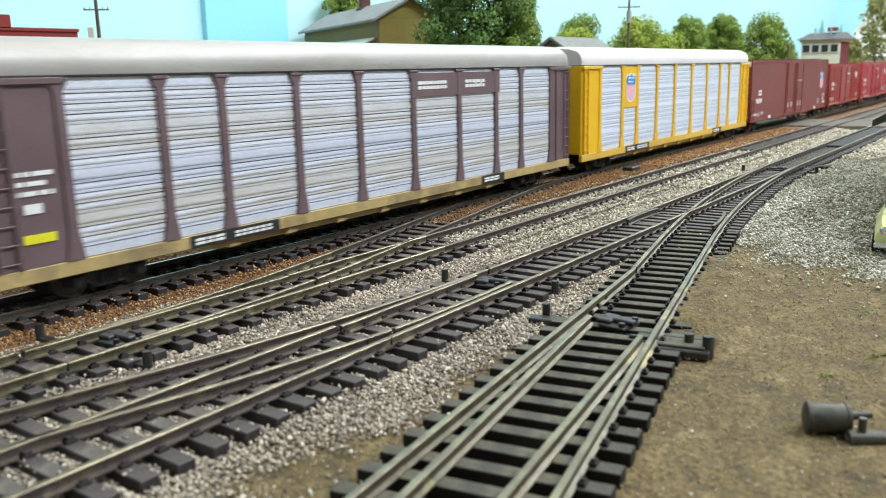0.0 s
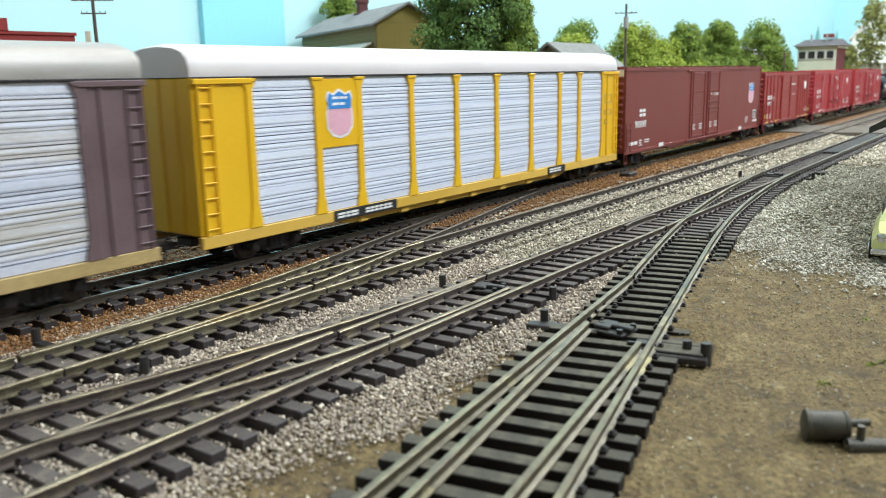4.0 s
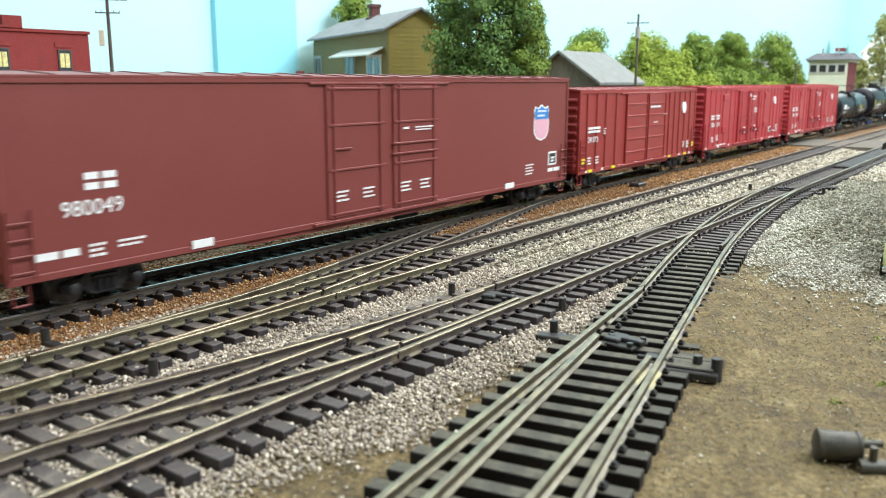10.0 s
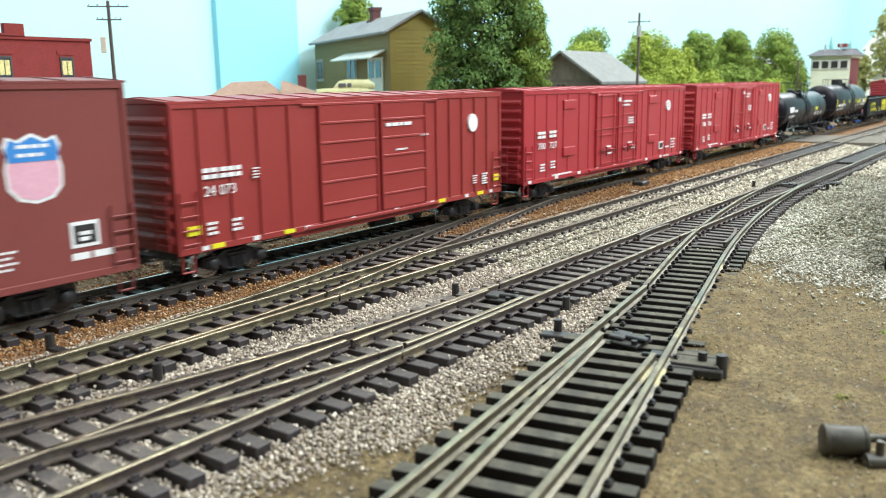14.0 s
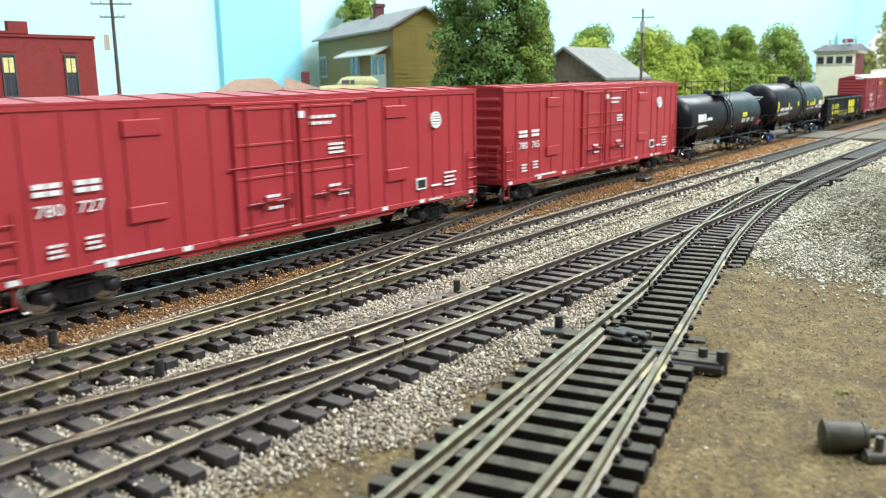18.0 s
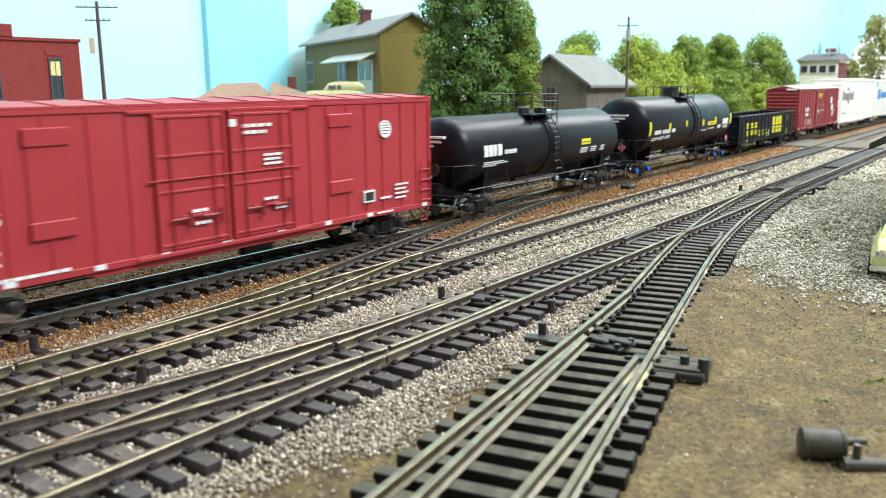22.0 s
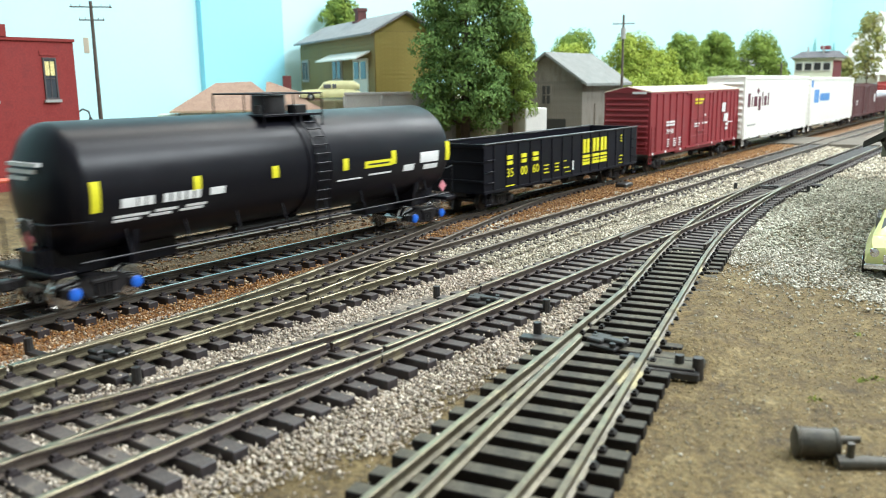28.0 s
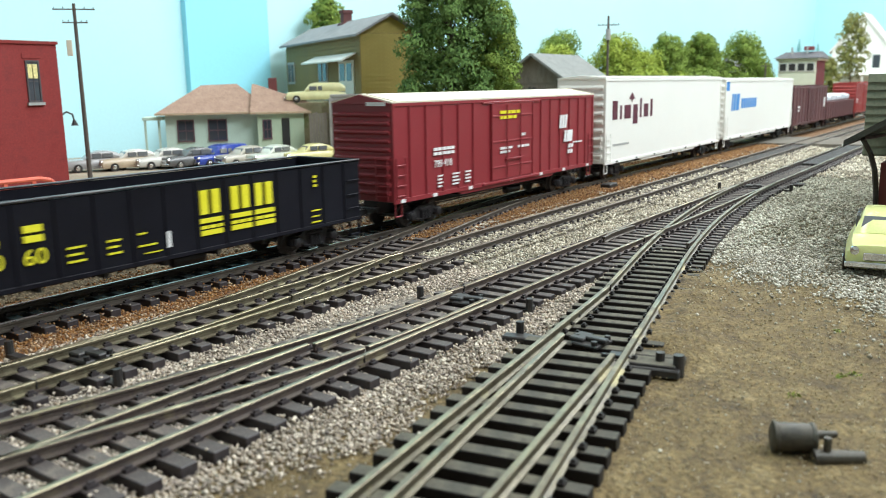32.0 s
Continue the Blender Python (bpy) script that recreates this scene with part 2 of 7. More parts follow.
M_CARWHITE = surf("white_car_paint", [(0.84, 0.83, 0.78), (0.88, 0.87, 0.82)], 80, 0.4, 0, 0.02, 0.6, 0.03, depth=0.03)
M_TANK = surf("tank_black", [(0.005, 0.005, 0.0085), (0.008, 0.008, 0.0125)], 60, 0.36, 0, 0, 0.5, 0.05, spec=0.24)
M_GON = surf("gondola_black", [(0.005, 0.005, 0.0085), (0.009, 0.009, 0.0145)], 50, 0.5, 0, 0.05, 0.6, 0.12, depth=0.03, spec=0.16)
M_ROOFPINK = surf("rack_roof_white", [(0.66, 0.61, 0.62), (0.71, 0.67, 0.68)], 50, 0.45, 0, 0.02, 0.6, 0.03, depth=0.03)
M_YELLOW = surf("rack_yellow", [(0.78, 0.44, 0.012), (0.84, 0.50, 0.018)], 60, 0.4, 0, 0.03, 0.6, 0.06, depth=0.03)
M_SILL = surf("sill_yellow", [(0.62, 0.38, 0.06), (0.72, 0.46, 0.09)], 40, 0.42, 0, 0.03, 0.6, 0.06, depth=0.03)
M_SILL_OLD = surf("sill_weathered", [(0.34, 0.24, 0.10), (0.48, 0.35, 0.15), (0.22, 0.16, 0.09)], 25, 0.55, 0, 0.06, 0.6, 0.12, depth=0.03)
M_SILVER = surf("silver_panel", [(0.66, 0.72, 0.90), (0.82, 0.86, 0.97), (0.74, 0.79, 0.94), (0.87, 0.90, 0.98)], 12, 0.36, 0.2, 0.03, 0.6, 0.06, streak=(0.05, 1, 1), depth=0.03)
M_SILVER_OLD = surf("silver_weathered", [(0.42, 0.44, 0.52), (0.60, 0.63, 0.75), (0.72, 0.75, 0.88), (0.58, 0.55, 0.52), (0.66, 0.70, 0.83)], 13, 0.4, 0.2, 0.05, 0.6, 0.12, streak=(0.06, 1, 1), depth=0.03)
M_RACKBROWN = surf("rack_brown", [(0.125, 0.078, 0.09), (0.175, 0.115, 0.125)], 30, 0.5, 0, 0.05, 0.6, 0.1, depth=0.03)
M_ROOF_OLD = surf("rack_roof_weathered", [(0.28, 0.245, 0.225), (0.42, 0.40, 0.385), (0.34, 0.305, 0.28)], 40, 0.45, 0.2, 0.03, 0.6, 0.08, streak=(0.2, 1, 1), depth=0.03)
M_DECAL = surf("white_lettering", [(0.78, 0.78, 0.78), (0.84, 0.84, 0.84)], 4, 0.5, 0, 0, 1, 0.05)
M_DECAL_Y = surf("yellow_lettering", [(0.75, 0.68, 0.02), (0.8, 0.74, 0.03)], 4, 0.5, 0, 0, 1, 0.05)
M_DECAL_P = surf("plum_lettering", [(0.09, 0.012, 0.03), (0.12, 0.018, 0.04)], 4, 0.5, 0, 0, 1, 0.05)
M_DECAL_B = surf("blue_lettering", [(0.03, 0.21, 0.58), (0.045, 0.26, 0.64)], 4, 0.5, 0, 0, 1, 0.05)
M_DECAL_PINK = surf("pink_lettering", [(0.72, 0.38, 0.48), (0.76, 0.42, 0.52)], 4, 0.5, 0, 0, 1, 0.05)
M_DECAL_BLK = surf("black_lettering", [(0.02, 0.02, 0.02), (0.03, 0.03, 0.03)], 4, 0.5, 0, 0, 1, 0.05)
M_BACKDROP = surf("backdrop_paint", [(0.47, 0.79, 0.86), (0.52, 0.83, 0.89)], 900, 0.9, 0, 0.02, 3, 0.02)
M_BACKDROP2 = surf("backdrop_paint_cyan", [(0.28, 0.71, 0.87), (0.31, 0.75, 0.90)], 900, 0.9, 0, 0.02, 3, 0.02)
M_WALLPAINT = surf("room_paint", [(0.70, 0.69, 0.66), (0.76, 0.75, 0.72)], 800, 0.9, 0, 0.02, 3, 0.02)
M_BRICK = surf("red_brick", [(0.1955, 0.0184, 0.0184), (0.253, 0.0276, 0.0253), (0.2185, 0.023, 0.0218)], 14, 0.75, 0, 0.3, 1.2, 0.15, depth=0.15)
M_OLIVE = surf("olive_clapboard", [(0.203, 0.1545, 0.0594), (0.2494, 0.1905, 0.0756)], 40, 0.8, 0, 0.1, 1.0, 0.1, depth=0.1)
M_MINT = surf("mint_stucco", [(0.50, 0.65, 0.56), (0.57, 0.72, 0.63)], 30, 0.8, 0, 0.2, 1.0, 0.08, depth=0.1)
M_ROOFBROWN = surf("brown_shingle", [(0.27, 0.17, 0.125), (0.36, 0.24, 0.18)], 8, 0.9, 0, 0.3, 1.0, 0.2, depth=0.15)
M_ROOFGREY = surf("grey_shingle", [(0.19, 0.19, 0.195), (0.29, 0.29, 0.30)], 10, 0.85, 0, 0.3, 1.0, 0.15, depth=0.15)
M_GREYWOOD = surf("weathered_boards", [(0.11, 0.095, 0.08), (0.20, 0.18, 0.155), (0.155, 0.135, 0.11)], 9, 0.85, 0, 0.25, 1.0, 0.2, streak=(1, 1, 0.2), depth=0.15)
M_CONCRETE = surf("grey_concrete", [(0.27, 0.27, 0.265), (0.37, 0.37, 0.36), (0.32, 0.315, 0.30)], 25, 0.9, 0, 0.3, 1.0, 0.12, depth=0.15)
M_ROAD = surf("road_grey", [(0.11, 0.10, 0.082), (0.17, 0.155, 0.13)], 35, 0.95, 0, 0.3, 1.0, 0.15, depth=0.15, spec=0.2)
M_POLE = surf("pole_wood", [(0.07, 0.055, 0.045), (0.12, 0.10, 0.085)], 8, 0.85, 0, 0.2, 0.8, 0.2, streak=(1, 1, 0.2), depth=0.1)
M_TRIM = surf("white_trim", [(0.66, 0.66, 0.62), (0.74, 0.74, 0.70)], 20, 0.6, 0, 0.05, 0.8, 0.06, depth=0.05)
M_GLASS = glassy("window_glass", (0.05, 0.06, 0.075))
M_CARGLASS = glassy("car_glass", (0.13, 0.14, 0.15))
M_LEAF = surf("leaf_dark", [(0.066, 0.132, 0.0308), (0.1045, 0.1925, 0.044), (0.143, 0.253, 0.055), (0.088, 0.165, 0.0374)], 12, 0.85, 0, 0, 1, 0.2, "island")
M_LEAF2 = surf("leaf_bright", [(0.19, 0.26, 0.03), (0.27, 0.35, 0.045), (0.36, 0.43, 0.06), (0.23, 0.31, 0.036)], 12, 0.85, 0, 0, 1, 0.2, "island")
M_LEAF3 = surf("leaf_mid", [(0.12, 0.19, 0.028), (0.17, 0.255, 0.04), (0.23, 0.325, 0.052), (0.14, 0.215, 0.032)], 12, 0.85, 0, 0, 1, 0.2, "island")
M_LEAF4 = surf("leaf_olive", [(0.15, 0.17, 0.04), (0.22, 0.23, 0.06), (0.30, 0.29, 0.10)], 12, 0.8, 0, 0, 1, 0.2, "island")
M_GRASS = surf("grass_flock", [(0.10, 0.16, 0.02), (0.20, 0.26, 0.04), (0.32, 0.34, 0.06)], 12, 0.9, 0, 0, 1, 0.2, "island")
M_BARK = surf("bark", [(0.05, 0.035, 0.025), (0.10, 0.075, 0.055)], 6, 0.9, 0, 0.4, 1.0, 0.3, depth=0.2)


def paint(name, c, rough=0.3):
    d = tuple(v * 0.86 for v in c)
    return surf(name, [d, c], 25, rough, 0, 0.02, 0.8, 0.04, depth=0.03)


# ---------------------------------------------------------------- builders (all in millimetres)
class Form:
    """Collects faces in millimetres."""

    def __init__(self):
        self.v, self.f = [], []

    def add(self, vs, fs):
        o = len(self.v)
        self.v += [tuple(p) for p in vs]
        self.f += [tuple(i + o for i in q) for q in fs]
        return self

    def box(self, x0, x1, y0, y1, z0, z1, c=0.0):
        if c <= 0:
            return self.prism([(x0, y0), (x1, y0), (x1, y1), (x0, y1)], "z", z0, z1)
        vs, fs = [], []
        ring = [(x0 + c, y0), (x1 - c, y0), (x1, y0 + c), (x1, y1 - c), (x1 - c, y1), (x0 + c, y1), (x0, y1 - c), (x0, y0 + c)]
        inner = [(x0 + c, y0 + c), (x1 - c, y0 + c), (x1 - c, y0 + c), (x1 - c, y1 - c), (x1 - c, y1 - c), (x0 + c, y1 - c), (x0 + c, y1 - c), (x0 + c, y0 + c)]
        inner = [(min(max(a, x0 + c), x1 - c), min(max(b, y0 + c), y1 - c)) for a, b in ring]
        levels = [(inner, z0), (ring, z0 + c), (ring, z1 - c), (inner, z1)]
        for r, z in levels:
            vs += [(a, b, z) for a, b in r]
        for k in range(3):
            for i in range(8):
                j = (i + 1) % 8
                fs.append((k * 8 + i, k * 8 + j, k * 8 + 8 + j, k * 8 + 8 + i))
        fs.append(tuple(range(7, -1, -1)))
        fs.append(tuple(range(24, 32)))
        return self.add(vs, fs)

    def prism(self, pts, axis, a, b):
        """A closed outline, swept along an axis. The outline lies in (y, z) for x, (x, z) for y and (x, y) for z."""
        n = len(pts)
        put = {"x": lambda p, t: (t, p[0], p[1]), "y": lambda p, t: (p[0], t, p[1]), "z": lambda p, t: (p[0], p[1], t)}[axis]
        vs = [put(p, a) for p in pts] + [put(p, b) for p in pts]
        fs = [(i, (i + 1) % n, n + (i + 1) % n, n + i) for i in range(n)] + [tuple(range(n - 1, -1, -1)), tuple(range(n, 2 * n))]
        return self.add(vs, fs)

    def rod(self, p, q, r0, r1=None, n=8):
        r1 = r0 if r1 is None else r1
        p, q = Vector(p), Vector(q)
        d = (q - p).normalized()
        u = d.orthogonal().normalized()
        w = d.cross(u)
        vs = []
        for c, r in ((p, r0), (q, r1)):
            vs += [c + (u * math.cos(2 * math.pi * i / n) + w * math.sin(2 * math.pi * i / n)) * r for i in range(n)]
        fs = [(i, (i + 1) % n, n + (i + 1) % n, n + i) for i in range(n)] + [tuple(range(n - 1, -1, -1)), tuple(range(n, 2 * n))]
        return self.add(vs, fs)

    def lathe(self, axis_pts, n=24, axis="x"):
        """Revolves (t, r) pairs round an axis."""
        vs, fs = [], []
        m = len(axis_pts)
        for t, r in axis_pts:
            for i in range(n):
                a = 2 * math.pi * i / n
                c, s_ = math.cos(a) * r, math.sin(a) * r
                vs.append({"x": (t, c, s_), "y": (c, t, s_), "z": (c, s_, t)}[axis])
        for k in range(m - 1):
            for i in range(n):
                j = (i + 1) % n
                fs.append((k * n + i, k * n + j, (k + 1) * n + j, (k + 1) * n + i))
        fs.append(tuple(range(n - 1, -1, -1)))
        fs.append(tuple(range((m - 1) * n, m * n)))
        return self.add(vs, fs)

    def loft(self, rings):
        """Closed rings of equal length joined in order, capped."""
        n = len(rings[0])
        vs = [p for r in rings for p in r]
        fs = []
        for k in range(len(rings) - 1):
            for i in range(n):
                j = (i + 1) % n
                fs.append((k * n + i, k * n + j, (k + 1) * n + j, (k + 1) * n + i))
        fs.append(tuple(range(n - 1, -1, -1)))
        fs.append(tuple(range((len(rings) - 1) * n, len(rings) * n)))
        return self.add(vs, fs)

    def move(self, x=0, y=0, z=0):
        self.v = [(a + x, b + y, c + z) for a, b, c in self.v]
        return self

    def mesh(self, name, smooth=False):
        me = bpy.data.meshes.new(name)
        me.from_pydata([(a * MM, b * MM, c * MM) for a, b, c in self.v], [], self.f)
        bm = bmesh.new()
        bm.from_mesh(me)
        bmesh.ops.recalc_face_normals(bm, faces=bm.faces)
        bm.to_mesh(me)
        bm.free()
        if smooth:
            me.shade_smooth()
            me.set_sharp_from_angle(angle=radians(35))
        return me


def at(x, y, z=0.0, rx=0, ry=0, rz=0):
    return pose(x * MM, y * MM, z * MM, rx, ry, rz)


def thing(name, m, label="", category="", group="", kind=""):
    ob = new(name)
    ob.empty_display_size = 0.01
    ob.matrix_basis = m
    return tagged(ob, label, category, group, kind)


def part(name, form, material, parent, label="", m=None, smooth=False):
    me = form if isinstance(form, bpy.types.Mesh) else form.mesh(name, smooth)
    if not me.materials:
        me.materials.append(material)
    ob = new(name, me)
    ob.parent = parent
    if m is not None:
        ob.matrix_basis = m
    if label:
        ob["label"] = label
    return ob


def sheen_tops(me, side, top, z):
    """Gives the faces that look up at the height z a painted sheen material."""
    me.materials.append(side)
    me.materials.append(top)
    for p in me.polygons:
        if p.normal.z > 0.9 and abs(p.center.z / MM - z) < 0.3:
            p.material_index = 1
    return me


def solo(name, form, material, m=None, label="", category="", group="", kind="", smooth=False):
    ob = part(name, form, material, None, "", m, smooth)
    return tagged(ob, label, category, group, kind)


def text_mesh(body, size, squeeze=1.0, depth=0.12):
    """Lettering in the (x, z) plane, facing -y, its lower left corner at the origin; size is the capitals' height in mm."""
    cu = bpy.data.curves.new("lettering", "FONT")
    cu.body, cu.size, cu.extrude = body, size * MM * 1.38, depth * MM
    cu.resolution_u = 3
    ob = new("lettering", cu)
    bpy.context.view_layer.update()
    me = bpy.data.meshes.new_from_object(ob.evaluated_get(bpy.context.evaluated_depsgraph_get()))
    bpy.data.objects.remove(ob)
    bpy.data.curves.remove(cu)
    me.transform(Matrix.Rotation(radians(90), 4, "X") @ Matrix.Diagonal((squeeze, 1, 1, 1)))
    return me

# ---------------------------------------------------------------- plan of the tracks (mm; rail heads at z = 0)
GA = 8.75                      # half the distance between rail centres
Y_A, Y_B, Y_C, Y_E = 232.3, 180.0, 130.0, 283.0
GROUND = -5.0


def bend(u, radius, top=0.212):
    """How far a turnout's branch has swung aside, u mm past its start."""
    if u <= 0:
        return 0.0
    end = radius * top
    return u * u / (2 * radius) if u < end else end * top / 2 + (u - end) * top


def y_far_turnout(x):          # line D leaves line C towards the camera
    return Y_C - bend(560 - x, 1300)


def y_branch_c(x):             # branch of line C away from the camera
    return Y_C + bend(215 - x, 600)


def y_branch_d(x):             # outer rail of line D's branch away from the camera, less half the gauge
    return min(91.7 + 0.14 * (x - 182), y_far_turnout(x) + GA if x > 240 else 999) - GA


def y_cross(x):                # crossover from line B to line A
    d = bend(x - 90, 600, 0.2)
    e = bend(471 - x, 600, 0.2)
    return Y_B + d if d < (Y_A - Y_B) / 2 else Y_A - e


PROFILE = [(-1.25, -2.5), (1.25, -2.5), (1.25, -2.2), (0.4, -1.85), (0.35, -0.95), (0.68, -0.7), (0.68, -0.14), (0.5, 0.0),
           (-0.5, 0.0), (-0.68, -0.14), (-0.68, -0.7), (-0.35, -0.95), (-0.4, -1.85), (-1.25, -2.2)]


def rail_mesh(name, pts, web, head=None, lift=0.0, width=1.0):
    """A rail swept along pts (x, y)."""
    n = len(PROFILE)
    vs, fs, mi = [], [], []
    for i, (x, y) in enumerate(pts):
        a, b = pts[max(0, i - 1)], pts[min(len(pts) - 1, i + 1)]
        d = Vector((b[0] - a[0], b[1] - a[1])).normalized()
        for u, z in PROFILE:
            vs.append(((x - d.y * u * width) * MM, (y + d.x * u * width) * MM, (z + lift) * MM))
    for k in range(len(pts) - 1):
        for i in range(n):
            j = (i + 1) % n
            fs.append((k * n + i, k * n + n + i, k * n + n + j, k * n + j))
            mi.append(1 if 6 <= i <= 8 else 0)
    fs.append(tuple(range(n)))
    fs.append(tuple(range(len(pts) * n - 1, (len(pts) - 1) * n - 1, -1)))
    mi += [0, 0]
    me = bpy.data.meshes.new(name)
    me.from_pydata(vs, [], fs)
    me.materials.append(web)
    me.materials.append(head or M_RAIL_TOP)
    me.polygons.foreach_set("material_index", mi)
    me.update()
    return me


def along(fn, x0, x1, off, step=8.0):
    """Points of the line fn, shifted sideways by off."""
    n = max(1, int(abs(x1 - x0) / step))
    out = []
    for i in range(n + 1):
        x = x0 + (x1 - x0) * i / n
        s = (fn(x + 1) - fn(x - 1)) / 2
        c = 1 / math.sqrt(1 + s * s)
        out.append((x - s * c * off, fn(x) + c * off))
    return out


flat = lambda y: (lambda x: y)


def track(name, label):
    return thing(name, at(0, 0), label, "railway track", "model railway tracks", "structure")


T_A = track("track_a", "straight black-tied model track in rusty ballast under the train")
T_B = track("track_b", "dark-tied model track with a crossover turnout")
T_C = track("track_c", "dark-tied model track with two turnouts in pale ballast")
T_D = track("track_d", "branching model track with black ties over brown dirt")
T_E = track("track_e", "half-buried weathered siding track behind the train")


def rail(parent, fn, x0, x1, off, web=None, step=8.0):
    old, polished = parent is T_C, web is M_RAIL_A
    return part("rail", rail_mesh("rail", along(fn, x0, x1, off, step), web or (M_RAIL_C if old else M_RAIL_D if parent is T_D else M_RAIL), M_RAIL_TOP_B if web is M_RAIL_B else M_RAIL_TOP_C if old or parent is T_D else M_RAIL_TOP_A if polished else M_RAIL_TOP), None, parent)


# line A with the crossover's turnout
rail(T_A, flat(Y_A), -700, 3400, -GA, M_RAIL_A, 400)
rail(T_A, flat(Y_A), -700, 3400, GA, M_RAIL_A, 400)
rail(T_A, y_cross, 345, 468, GA, M_RAIL_B)
rail(T_A, y_cross, 345, 468, -GA, M_RAIL_B)
# line B and the crossover
rail(T_B, flat(Y_B), -300, 90, GA, None, 60)
rail(T_B, flat(Y_B), -300, 236, -GA, None, 60)
rail(T_B, flat(Y_B), 236.3, 1500, -GA, M_RAIL_B, 60)
rail(T_B, flat(Y_B), 91, 175, GA - 0.9, None, 20)
rail(T_B, flat(Y_B), 176, 248, GA, None, 60)
rail(T_B, flat(Y_B), 248.3, 1500, GA, M_RAIL_B, 60)
rail(T_B, y_cross, 91, 210, GA)
rail(T_B, y_cross, 210.3, 345, GA, M_RAIL_B)
rail(T_B, y_cross, 176, 240, -GA)
rail(T_B, y_cross, 240.3, 345, -GA, M_RAIL_B)
rail(T_B, lambda x: y_cross(x) + 1.6 * max(0, (175 - x)) / 75, 112, 175, -GA)
# line C, its turnout towards the camera's left and the far one
rail(T_C, flat(Y_C), -200, 322, -GA, None, 40)
rail(T_C, flat(Y_C), 323, 545, -GA, None, 30)
rail(T_C, flat(Y_C), 545, 1500, -GA, None, 60)
rail(T_C, flat(Y_C), 215, 1500, GA, None, 40)
rail(T_C, y_branch_c, -200, 214, GA)
rail(T_C, flat(Y_C), -200, 144, GA, None, 40)
rail(T_C, flat(Y_C), 145, 206, GA - 1.3, None, 20)
rail(T_C, y_branch_c, -200, 150, -GA)
rail(T_C, lambda x: y_branch_c(x) + 2.6 * max(0, x - 151) / 50, 151, 204, -GA)
# line D
rail(T_D, y_far_turnout, 192, 545, -GA)
rail(T_D, y_far_turnout, -20, 192, -GA)
rail(T_D, y_far_turnout, 240, 535, GA)
rail(T_D, y_branch_d, -20, 239, GA)
rail(T_D, lambda x: 88.9 - (185 - x) * 0.175, -20, 185, 0)
rail(T_D, lambda x: 70.3 - (168 - x) * 0.155, -20, 177, 0)
# check rails beside the far frog
flare = lambda x: 0.9 * max(0.0, (326 - x) / 8, (x - 342) / 8)
rail(T_D, lambda x: y_far_turnout(x) + flare(x), 319, 351, -GA + 2.0, M_RAIL_B, 4)
rail(T_C, lambda x: Y_C - flare(x), 317, 349, GA - 1.9, M_RAIL_B, 4)
# joints: a dark slit through the rail with a joiner round its foot
for par, x, y, turn in ((T_B, 94.3, Y_B + GA, 0), (T_C, 141.2, y_branch_c(141.2) - GA, -4), (T_C, 144.5, Y_C - GA, 0), (T_D, 291.5, y_far_turnout(291.5) - GA, 9),
                        (T_B, 176, Y_B - GA, 0), (T_B, 176, y_cross(176) - GA, 8), (T_C, 323, Y_C - GA, 0), (T_D, 240, y_far_turnout(240) + GA, 10), (T_B, 92, Y_B - GA, 0), (T_C, 214.5, Y_C + GA, 0)):
    j_ = part("rail_joint", Form().box(-0.16, 0.16, -0.72, 0.72, -2.4, 0.03), M_TIE_D, par, "", at(x, y, 0, 0, 0, turn))
    part("joiner", Form().box(-2.4, 2.4, -1.3, -0.45, -2.45, -1.9).box(-2.4, 2.4, 0.45, 1.3, -2.45, -1.9), M_RAIL_C, j_)
# siding behind the train
rail(T_E, flat(Y_E), -400, 1250, -GA, M_RAIL_B, 400)
rail(T_E, flat(Y_E), -400, 1250, GA, M_RAIL_B, 400)

OCC_X0, OCC_Y0, OCC_C = 20.0, -60.0, 0.5
OCC = np.zeros((2100, 820), dtype=np.uint8)      # 1: tie, 2: between the rails


def occupy(x0, x1, y0, y1, v):
    a, b = int((x0 - OCC_X0) / OCC_C), int((x1 - OCC_X0) / OCC_C)
    c, d = int((y0 - OCC_Y0) / OCC_C), int((y1 - OCC_Y0) / OCC_C)
    if b > 0 and d > 0 and a < OCC.shape[0] and c < OCC.shape[1]:
        s = OCC[max(0, a):b + 1, max(0, c):d + 1]
        s[s != 1] = v


def tie_form(y0, y1, rails, w=3.5, inner=True):
    f = Form()
    f.box(-w / 2, w / 2, y0, y1, -5.2, -2.45, 0.18)
    for r in rails:
        for sgn in (-1, 1):
            if not inner and (sgn > 0 or r != rails[0]):
                continue
            c = r + sgn * 1.75
            f.box(-1.05, 1.05, c - 0.65, c + 0.65, -2.5, -1.75)
            f.box(-0.6, 0.6, c - 0.35, c + 0.35, -1.8, -1.3)
    return f


SHARED = {}


